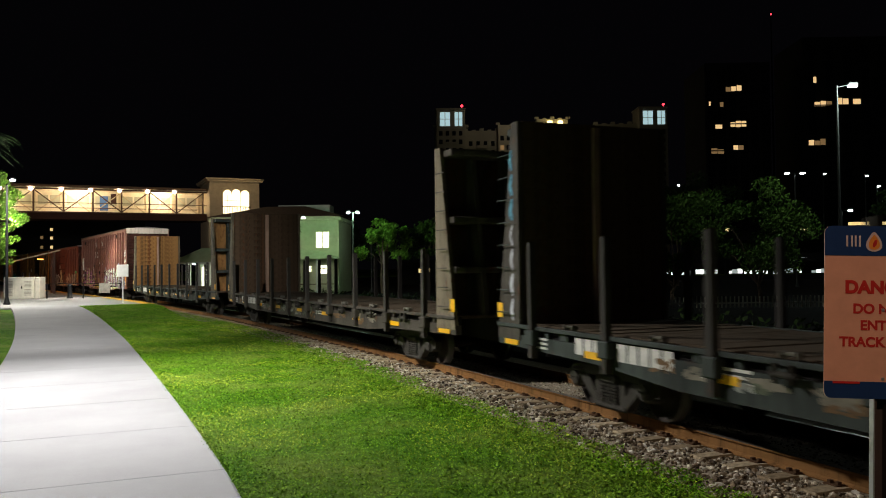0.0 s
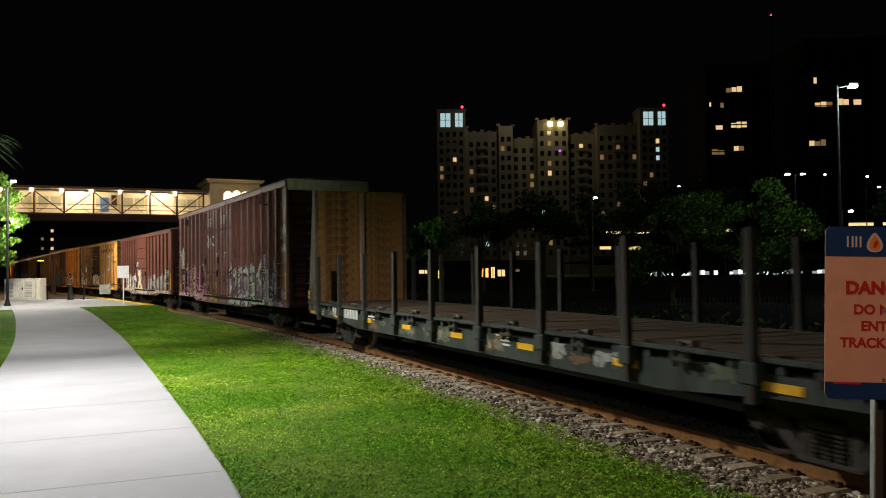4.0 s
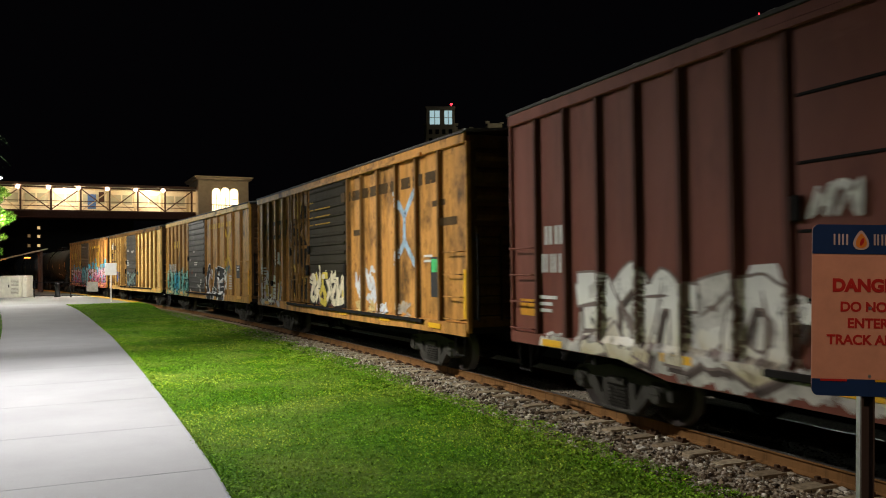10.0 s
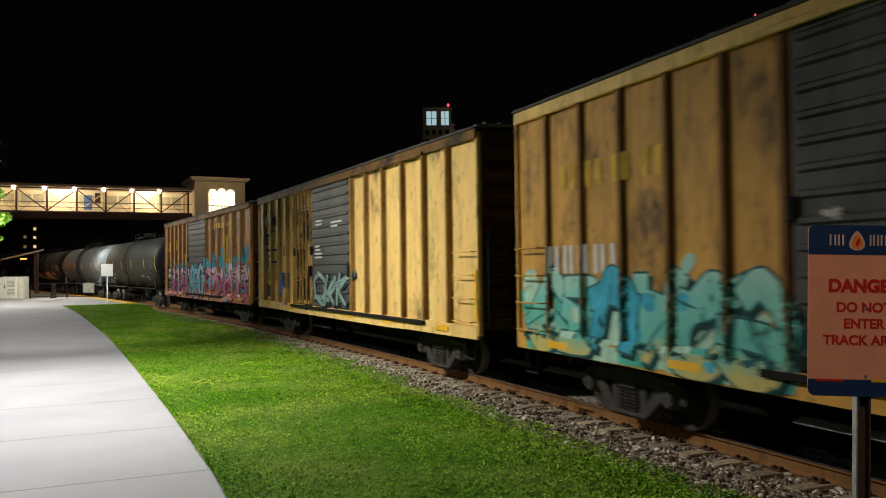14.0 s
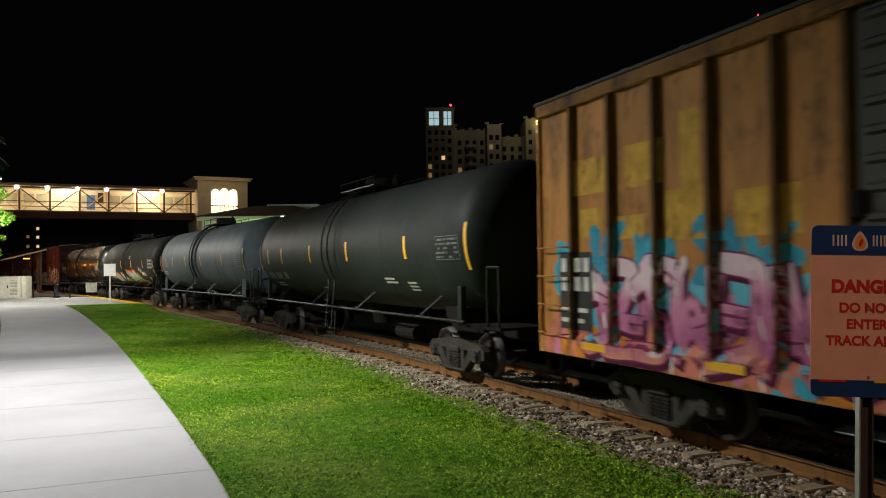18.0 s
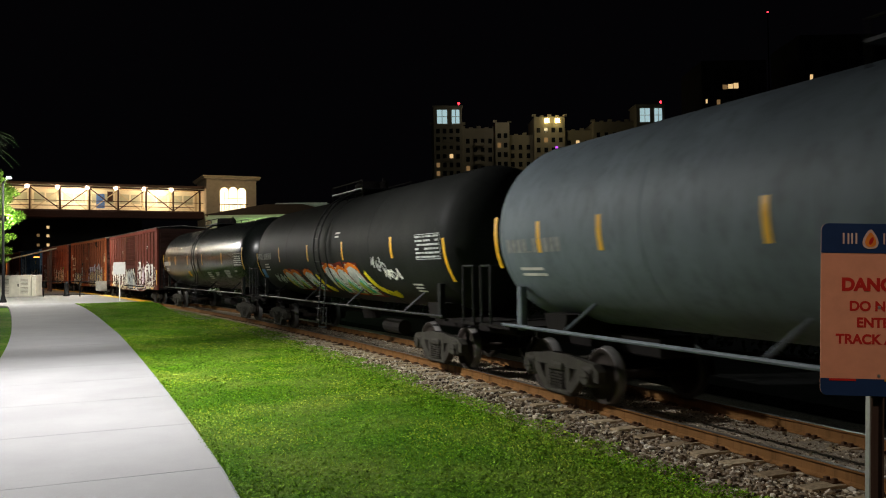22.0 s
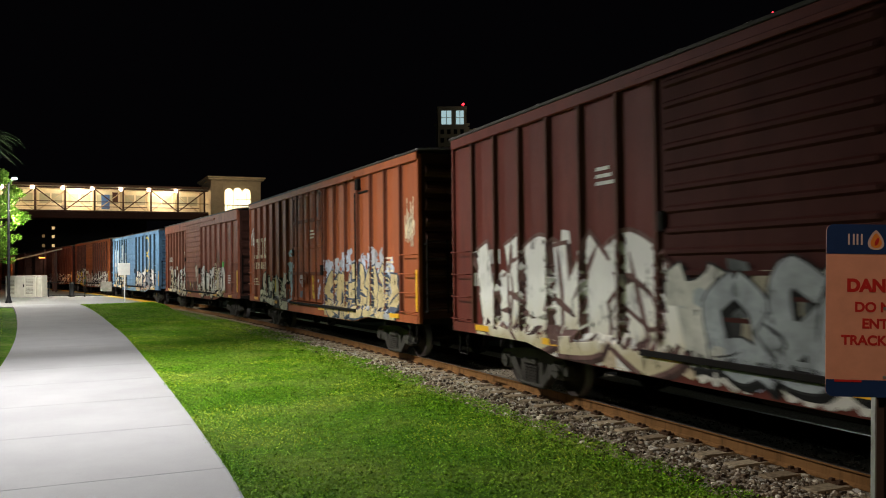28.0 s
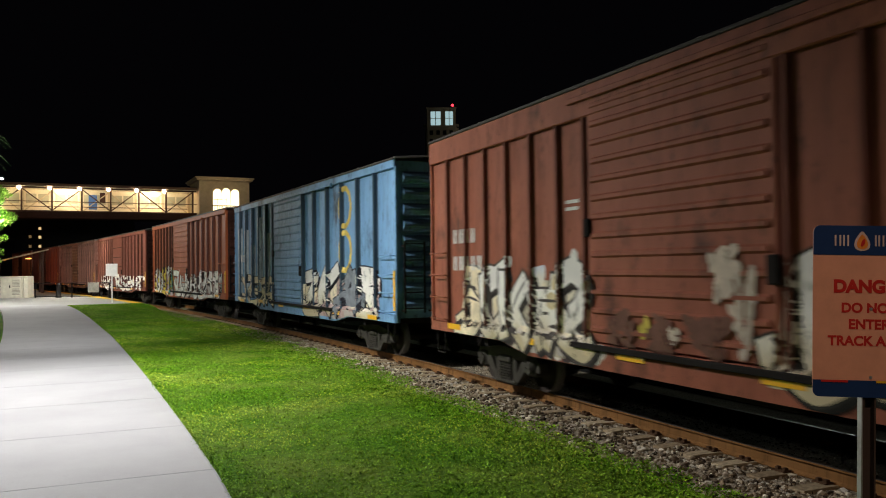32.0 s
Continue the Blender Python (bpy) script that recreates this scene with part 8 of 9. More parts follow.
def green_house():
    """Two-storey station house under a green lamp, its porch and the open pavilion beside it."""
    h = thing("station_house", "two-storey pale stucco building washed by green light", "building", (0, 75, 0))
    part("wall", Geo().box(-22.3, -10.7, 0, 9, 0, 7.0, 0.03), M_GREENWALL, h)
    part("cornice", Geo().box(-22.7, -10.4, -0.35, 9.3, 6.8, 7.05, 0.05).box(-22.5, -10.55, -0.2, 9.15, 7.06, 7.2, 0.03), M_GREENWALL, h)
    g = Geo()
    a, b, c, d = (-22.9, -0.5, 7.21), (-10.2, -0.5, 7.21), (-10.2, 9.5, 7.21), (-22.9, 9.5, 7.21)
    e, f = (-18.4, 4.5, 8.5), (-14.6, 4.5, 8.5)
    for q in ((a, b, f, e), (b, c, f), (c, d, e, f), (d, a, e)):
        g.face(q)
    part("roof", g, M_TILE, h, "dark hipped tile roof")
    part("parapet", Geo().box(-17.6, -12.4, 6.0, 8.5, 7.6, 8.75, 0.05), M_STUCCOPALE, h)
    for x, z, w, t in ((-19.9, 4.3, 0.42, 1.3), (-18.0, 4.35, 0.85, 1.45), (-16.7, 4.3, 0.45, 1.4), (-12.2, 4.3, 1.15, 1.45), (-15.3, 1.95, 0.4, 0.7), (-14.7, 1.95, 0.4, 0.7), (-13.5, 2.1, 0.45, 0.5), (-12.1, 1.9, 0.85, 0.75), (-17.4, 1.9, 0.4, 0.75)):
        w_ = part("window", Geo().box(x - w / 2, x + w / 2, -0.06, -0.01, z, z + t), M_WINGREEN, h, "bright lit window")
        part("frame", Geo().box(x - w / 2 - 0.09, x + w / 2 + 0.09, -0.12, -0.02, z - 0.1, z - 0.001).box(x - w / 2 - 0.09, x + w / 2 + 0.09, -0.1, -0.02, z + t + 0.001, z + t + 0.09), M_GREENWALL, w_)
        part("mullion", Geo().box(x - 0.025, x + 0.025, -0.085, -0.062, z, z + t).box(x - w / 2, x + w / 2, -0.083, -0.062, z + t * 0.6, z + t * 0.6 + 0.05), M_TRUSS, w_)
    g = Geo()
    a, b, c, d = (-17.5, -3.0, 3.25), (-10.4, -3.0, 3.25), (-10.4, -0.02, 3.25), (-17.5, -0.02, 3.25)
    e, f = (-15.6, -0.9, 4.05), (-12.6, -0.9, 4.05)
    for q in ((a, b, f, e), (b, c, f), (c, d, e, f), (d, a, e), (d, c, b, a)):
        g.face(q)
    part("porch_roof", g, M_GREENWALL, h, "pale hipped porch roof")
    for k in range(5):
        part("porch_column", Geo().box(-17.3 + 1.65 * k, -17.12 + 1.65 * k, -2.9, -2.72, 0, 3.24, 0.02), M_STUCCOPALE, h)
    part("porch_rail", Geo().box(-17.3, -10.5, -2.86, -2.8, 0.95, 1.02), M_TRUSS, h)
    p = thing("pavilion", "small open pavilion with a pale hipped roof, lit inside", "pavilion", (-20.2, 69, 0))
    g = Geo()
    a, b, c, d = (-3.4, -2.2, 3.0), (3.4, -2.2, 3.0), (3.4, 2.2, 3.0), (-3.4, 2.2, 3.0)
    e, f = (-1.4, 0, 4.2), (1.4, 0, 4.2)
    for q in ((a, b, f, e), (b, c, f), (c, d, e, f), (d, a, e), (d, c, b, a)):
        g.face(q)
    part("roof", g, M_GREENWALL, p)
    part("fascia", Geo().box(-3.45, 3.45, -2.26, -2.201, 2.86, 3.02), M_STUCCOPALE, p)
    for x in (-3.1, -1.0, 1.0, 3.1):
        for y in (-1.9, 1.9):
            part("column", Geo().box(x - 0.17, x + 0.17, y - 0.17, y + 0.17, 0, 3.0, 0.02), M_STUCCOPALE, p)
    part("bench", Geo().box(-2, 2, 0.6, 1.1, 0.4, 0.48), M_STUCCOPALE, p)
    for x in (-1.6, 0.6):
        part("ceiling_lamp", Geo().lathe(((2.8, 0.02), (2.82, 0.2), (2.9, 0.24), (2.98, 0.2)), 12, "z", (x, -1.0, 0)), M_LED, p, "round glowing ceiling lamp")
    lamp("pavilion_light", "POINT", (-21.4, 67.6, 2.6), 220, (0.86, 1.0, 0.82), 0.2)
    lamp("porch_light", "POINT", (-17.4, 73.6, 5.6), 110, (0.45, 1.0, 0.42), 0.15)
    k = thing("kiosk", "bright white lit ticket kiosk under the footbridge", "kiosk", (-21.4, 72.0, 0))
    part("body", Geo().box(-1.4, 1.4, 0, 2.2, 0, 3.3, 0.04), M_STUCCOPALE, k)
    part("roof", Geo().box(-1.7, 1.7, -0.3, 2.5, 3.31, 3.5, 0.04), M_GREENWALL, k)
    for x in (-0.9, 0.1, 0.95):
        part("lit_panel", Geo().box(x - 0.32, x + 0.32, -0.06, -0.01, 0.5, 2.6), M_WINGREEN, k)


def leaf_cloud(g, rng, centre, radii, count, size):
    for i in range(count):
        while True:
            q = Vector((rng.uniform(-1, 1), rng.uniform(-1, 1), rng.uniform(-1, 1)))
            if 0.15 < q.length < 1:
                break
        c = Vector(centre) + Vector((q.x * radii[0], q.y * radii[1], q.z * radii[2]))
        n = Vector((rng.gauss(0, 1), rng.gauss(0, 1), rng.gauss(0, 1))).normalized()
        u = n.orthogonal().normalized() * size * rng.uniform(0.6, 1.3)
        v = n.cross(u).normalized() * size * rng.uniform(0.3, 0.6)
        g.face((c - u, c + v, c + u, c - v))


def tree(label, at, height, spread, seed, leaf, mat, count=2600, trunk=0.16, name="tree", low=0.42):
    rng = random.Random(seed)
    t = thing(name, label, "tree", at)
    g = Geo()
    h1 = height * low
    p = Vector((0, 0, -0.1))
    for i in range(4):
        q = Vector((rng.uniform(-0.1, 0.1), rng.uniform(-0.1, 0.1), h1 * (i + 1) / 4))
        g.tube(p, q, trunk * (1 - 0.12 * i), trunk * (1 - 0.12 * (i + 1)), n=9)
        p = q
    crowns = []
    for i in range(9):
        a = i * 2.4 + rng.uniform(-0.3, 0.3)
        r = spread * rng.uniform(0.35, 0.8)
        z = height * rng.uniform(low + 0.12, 0.9)
        e = Vector((r * math.cos(a), r * math.sin(a), z))
        m = p.lerp(e, 0.5) + Vector((0, 0, 0.15 * spread))
        g.tube(p, m, trunk * 0.42, trunk * 0.28, n=6)
        g.tube(m, e, trunk * 0.28, trunk * 0.08, n=6)
        crowns.append(e)
    crowns += [Vector((0, 0, height * 0.86)), Vector((spread * 0.2, 0, height * 0.7))]
    part("trunk", g, M_BARK, t)
    g = Geo()
    for e in crowns:
        s = spread * rng.uniform(0.28, 0.5)
        for _ in range(4):
            o = Vector((rng.gauss(0, 0.5), rng.gauss(0, 0.5), rng.gauss(0, 0.35))) * s
            leaf_cloud(g, rng, e + o, (s * 0.62, s * 0.62, s * 0.42), count // (len(crowns) * 4), leaf)
    part("crown", g, mat, t)
    return t


def palm(label, at, height, reach, seed, mat, fronds=16):
    rng = random.Random(seed)
    t = thing("palm_tree", label, "palm tree", at)
    g, p = Geo(), Vector((0, 0, -0.1))
    for i in range(8):
        q = Vector((0.02 * i * rng.uniform(0.5, 1.5), 0, height * (i + 1) / 8))
        g.tube(p, q, 0.17 - 0.008 * i, 0.165 - 0.008 * i, n=10)
        p = q
    part("trunk", g, M_BARK, t)
    for i in range(fronds):
        g = Geo()
        a = 6.283 * i / fronds + rng.uniform(-0.2, 0.2)
        lift = rng.uniform(-0.5, 0.9)
        d = Vector((math.cos(a), math.sin(a), 0))
        side = Vector((-math.sin(a), math.cos(a), 0))
        prev = p
        for j in range(1, 9):
            u = j / 8
            q = p + d * reach * u + Vector((0, 0, reach * (lift * u - (0.55 + 0.5 * lift) * u * u)))
            g.tube(prev, q, 0.03 * (1.1 - u), 0.03 * (1.05 - u), n=4, caps=False)
            for k in range(3):
                b = prev.lerp(q, k / 3)
                for s in (-1, 1):
                    w = reach * 0.3 * math.sin(math.pi * min(1, u * 0.95 + 0.05)) + 0.08
                    tip = b + side * s * w * 0.8 + d * w * 0.7 + Vector((0, 0, -w * 0.35))
                    g.face((b, b + d * 0.05, tip))
            prev = q
        part("frond", g, mat, t)


def post_lamp(label, at, height, heads, pole_mat, arm=0.7, size=0.3, yaw=0.0, head_mat=None):
    t = thing("street_lamp", label, "street lamp", pose(*at, 0, 0, yaw))
    part("pole", Geo().tube((0, 0, 0), (0, 0, height), 0.09, 0.055, n=12), pole_mat, t)
    part("base", Geo().lathe(((0.0, 0.2), (0.12, 0.2), (0.3, 0.13), (0.5, 0.1)), 14, "z"), pole_mat, t)
    for k in range(heads):
        s = 1 if k == 0 else -1
        part("arm", Geo().tube((0, 0, height - 0.1), (s * arm, 0, height + 0.05), 0.03, n=8), pole_mat, t)
        size = size * (0.6 if pole_mat == M_POLE and k == 0 else 1.0)
        head = part("head", Geo().box(s * arm - size, s * arm + size, -size * 0.55, size * 0.55, height + 0.02, height + 0.16, 0.04), pole_mat, t)
        part("lens", Geo().box(s * arm - size * 0.85, s * arm + size * 0.85, -size * 0.5, size * 0.5, height - (0.12 if pole_mat == M_POLE else 0.05), height + 0.018, 0.02), head_mat or M_LED, head, "glowing lens")
    return t


def letters_of(me):
    """Splits a line of writing into one mesh a letter."""
    bm = bmesh.new()
    bm.from_mesh(me)
    bmesh.ops.remove_doubles(bm, verts=bm.verts, dist=1e-6)
    left, out = set(bm.verts), []
    while left:
        todo, seen = [left.pop()], set()
        while todo:
            v = todo.pop()
            seen.add(v)
            for e in v.link_edges:
                w = e.other_vert(v)
                if w in left:
                    left.discard(w)
                    todo.append(w)
        faces = [f for f in bm.faces if f.verts[0] in seen]
        order = {v: i for i, v in enumerate(seen)}
        one = bpy.data.meshes.new("letter")
        one.from_pydata([tuple(v.co) for v in order], [], [[order[v] for v in f.verts] for f in faces])
        out.append(one)
    bm.free()
    return out


def danger_sign():
    s = thing("warning_sign", "salmon warning sign with navy bands on a steel post", "sign", pose(1.488, 3.0, 0, 0, 1.6, -4))
    w, z0, z1 = 0.195, 1.776, 2.405
    g = Geo()
    pts = []
    r = 0.025
    for cx, cz, a0 in ((w - r, z1 - r, 0), (-w + r, z1 - r, 90), (-w + r, z0 + r, 180), (w - r, z0 + r, 270)):
        pts += [(cx + r * math.cos(radians(a0 + 18 * i)), cz + r * math.sin(radians(a0 + 18 * i))) for i in range(6)]
    g.prism(pts, -0.004, 0.0)
    plate = part("plate", g, M_SIGNFACE, s)

    def band(za, zb):
        g2 = Geo()
        q = [(x, z) for x, z in pts if za - 0.001 <= z <= zb + 0.001]
        lo, hi = min(z for _, z in q), max(z for _, z in q)
        cut = za if hi > za + 0.03 and zb >= z1 - 0.01 else zb
        q = sorted(((x, z) for x, z in q), key=lambda p: math.atan2(p[1] - (za + zb) / 2, p[0]))
        ring = [(x, z) for x, z in q] + [(-w, cut), (w, cut)]
        ring.sort(key=lambda p: math.atan2((p[1] - (za + zb) / 2) / (zb - za), p[0] / (2 * w)))
        g2.prism(ring, -0.006, -0.0042)
        return part("band", g2, M_SIGNBLUE, s, "navy band")

    band(z1 - 0.108, z1)
    band(z0, z0 + 0.062)
    for text, x, z, size, mat, nm in (("DANGER", 0.004, 2.161, 0.056, M_SIGNRED, 1), ("DO NOT", 0.004, 2.087, 0.0435, M_SIGNRED, 0), ("ENTER", 0.004, 2.027, 0.0435, M_SIGNRED, 0), ("TRACK AREA", 0.004, 1.966, 0.0435, M_SIGNRED, 0)):
        cu = bpy.data.curves.new("writing", "FONT")
        cu.body, cu.size, cu.align_x, cu.extrude = text, size * 1.12, "CENTER", 0.0006
        cu.offset = 0.0032 if nm else 0.0017
        ob = new("writing", cu)
        dg = bpy.context.evaluated_depsgraph_get()
        me = bpy.data.meshes.new_from_object(ob.evaluated_get(dg))
        bpy.data.objects.remove(ob)
        for letter_mesh in letters_of(me):
            letter_mesh.materials.append(mat)
            part("letter", letter_mesh, None, s, "red block letter", at=pose(x, -0.0052, z, 90, 0, 0))
    # band emblem in plain shapes
    for i, (x, ww) in enumerate(((-0.117, 0.006), (-0.1, 0.006), (-0.087, 0.006), (-0.072, 0.006), (0.026, 0.006), (0.038, 0.006), (0.053, 0.006), (0.065, 0.006), (0.08, 0.006), (0.092, 0.006))):
        part("letter_shape", Geo().box(x - ww / 2, x + ww / 2, -0.008, -0.0062, 2.33, 2.37), M_SIGNTEXT, s)
    g = Geo().prism([(0.026 * math.cos(a) * (1 - 0.5 * math.sin(a)) - 0.022, 2.348 + 0.036 * math.sin(a)) for a in [2 * math.pi * i / 18 for i in range(18)]], -0.008, -0.0062)
    part("emblem", g, M_SIGNTEXT, s, "rounded triangle emblem")
    g = Geo().prism([(0.018 * math.cos(a) * (1 - 0.5 * math.sin(a)) - 0.022, 2.346 + 0.027 * math.sin(a)) for a in [2 * math.pi * i / 18 for i in range(18)]], -0.0095, -0.0081)
    part("emblem", g, M_SIGNORANGE, s, "orange emblem centre")
    g = Geo().prism([(0.008 * math.cos(a) - 0.02, 2.342 + 0.014 * math.sin(a + 0.6)) for a in [2 * math.pi * i / 12 for i in range(12)]], -0.011, -0.0096)
    part("emblem", g, M_SIGNRED, s, "dark red swirl in the emblem")
    part("stripe", Geo().box(-0.165, -0.07, -0.008, -0.0062, 1.83, 1.838), M_SIGNRED, s)
    part("stripe", Geo().box(0.03, 0.12, -0.008, -0.0062, 1.83, 1.838), M_YELLOW, s)
    # u-channel post
    g = Geo()
    g.prism(((-0.012, -0.3), (-0.012, 2.2), (-0.006, 2.2), (-0.006, -0.3)), 0.002, 0.035)
    g.prism(((0.028, -0.3), (0.028, 2.2), (0.034, 2.2), (0.034, -0.3)), 0.002, 0.035)
    g.prism(((-0.012, -0.3), (-0.012, 2.2), (0.034, 2.2), (0.034, -0.3)), 0.036, 0.04)
    part("post", g, M_POSTRUST, s, "rusty brown channel post")
    # left edge given bright steel to show the light falling on it
    part("flange", Geo().box(-0.018, -0.013, 0.0, 0.036, -0.3, 2.2), M_GALV, s, "lit left edge of the post, put in as bright steel")
    for z in (1.85, 2.1):
        part("bolt", Geo().tube((0.011, -0.007, z), (0.011, 0.04, z), 0.006, n=8), M_GALV, s)


def white_sign():
    s = thing("small_sign", "small blank white sign on a thin post", "sign", (-20.2, 49.2, 0.36))
    part("post", Geo().box(-0.03, 0.03, -0.02, 0.02, -0.3, 1.9, 0.005), M_WHITESIGN, s)
    part("plate", Geo().box(-0.36, 0.36, -0.045, -0.021, 1.62, 2.36, 0.012), M_WHITESIGN, s)


def platform_things():
    c = thing("equipment_enclosure", "white panelled equipment enclosure with grille doors", "enclosure", pose(-30.6, 59.8, 0.37, 0, 0, 4))
    part("body", Geo().box(-2.75, -0.55, 0, 2.0, 0, 1.6, 0.03), M_CABINET, c)
    for x in (-2.33, -1.65, -0.97):
        d = part("door", Geo().box(x - 0.31, x + 0.31, -0.04, -0.002, 0.12, 1.45, 0.012), M_CABINET, c)
        if x < -2 or x > -1:
            for i in range(10):
                for zb in (0.25, 0.85):
                    if i < 5:
                        part("louvre", Geo().box(x - 0.26, x + 0.26, -0.06, -0.041, zb + 0.1 * i, zb + 0.1 * i + 0.05), M_GRILLE, d)
        else:
            part("handle", Geo().box(x + 0.2, x + 0.28, -0.08, -0.041, 0.75, 0.95, 0.01), M_BLACK, d)
    part("end_post", Geo().box(-0.5, -0.2, 0.1, 0.4, 0, 1.55, 0.02), M_CABINET, c)
    # railing across the platform's end
    f = thing("railing", "black metal railing across the platform end", "railing", pose(-30.0, 59.4, 0.37, 0, 0, -11))
    length = 9.0
    for z in (0.12, 1.08):
        part("rail", Geo().tube((0, 0, z), (length, 0, z), 0.025, n=8), M_BLACKPOLE, f)
    for i in range(4):
        x = length * i / 3
        part("post", Geo().box(x - 0.03, x + 0.03, -0.03, 0.03, 0, 1.12), M_BLACKPOLE, f)
    part("notice", Geo().box(4.3, 5.2, -0.04, -0.02, 0.4, 1.1, 0.01), M_GRILLE, f, "pale notice board")
    b = thing("bollard", "black dome-topped metal bollard", "bollard", (-28.4, 59.6, 0.37))
    part("shaft", Geo().lathe(((0, 0.22), (0.08, 0.22), (0.1, 0.17), (0.85, 0.16), (0.95, 0.18), (1.0, 0.15), (1.06, 0.02)), 16, "z"), M_BLACKPOLE, b, smooth=True)
    s = thing("shelter", "platform shelter with a sloping canopy", "shelter", pose(-38.5, 74, 0.37, 0, 0, 30))
    g = Geo()
    g.prism(((-2.6, 2.7), (-2.6, 2.82), (2.0, 4.0), (2.0, 3.88)), -2.0, 2.0)
    part("canopy", g, M_STUCCO, s)
    for x, h in ((-1.9, 2.9), (1.5, 3.75)):
        for y in (-1.7, 1.7):
            part("column", Geo().box(x - 0.1, x + 0.1, y - 0.1, y + 0.1, 0, h, 0.02), M_TRUSS, s)
    part("lamp", Geo().box(0.2, 0.7, -0.2, 0.2, 3.1, 3.2), M_ORANGELAMP, s)
    lamp("shelter_light", "POINT", (-41.0, 77.0, 3.0), 110, (1.0, 0.3, 0.05), 0.2)
    h = thing("station_building", "low brick-red station building under orange light", "building", pose(-47, 82, 0, 0, 0, 28))
    lamp("shelter_light", "POINT", (-40.6, 74.2, 2.6), 120, (1.0, 0.32, 0.06), 0.2)
    part("wall", Geo().box(-9, 0.5, 0, 6, 0, 4.4, 0.03), plain("red_brick_wall", (0.3, 0.09, 0.05), 0.9, vary=0.2, scale=4, bumps=0.3), h)
    part("roof", Geo().box(-9.5, 1.0, -0.6, 6.6, 4.41, 4.65, 0.03), M_TILE, h)
    for x in (-7.5, -5.5, -3.5, -1.5):
        part("window", Geo().box(x - 0.5, x + 0.5, -0.05, -0.01, 1.0, 2.4), M_WINDIM, h)
    for x, y, z in ((-38.2, 66.0, 3.6), (-45.0, 78.0, 3.2), (-50.0, 80.0, 3.4)):
        g = thing("wall_lamp", "small glowing orange lamp", "lamp", (x, y, z))
        part("globe", Geo().lathe(((-0.14, 0.02), (-0.1, 0.1), (0, 0.14), (0.1, 0.1), (0.14, 0.02)), 10, "z"), M_ORANGELAMP, g)
        part("stem", Geo().tube((0, 0, -z + 0.1), (0, 0, -0.14), 0.03), M_BLACKPOLE, g)


def window_grid(parent, x0, x1, z0, z1, nx, nz, w, h, y, rng, lit=(), group_mat=None):
    me = {k: Geo().box(-w / 2, w / 2, -0.06, 0.0, 0, h).mesh("window", k) for k in (M_GLASS, M_WINDIM, M_WINWARM, M_WINCOOL)}
    for i in range(nx):
        for j in range(nz):
            x, z = x0 + (x1 - x0) * (i + 0.5) / nx, z0 + (z1 - z0) * j / nz + 0.8
            r = rng.random()
            mat = M_GLASS
            if r < 0.014:
                mat = M_WINWARM
            elif r < 0.06:
                mat = M_WINDIM
            elif r < 0.068:
                mat = M_WINCOOL
            part("window", me[mat], None, parent, at=(x, y, z))


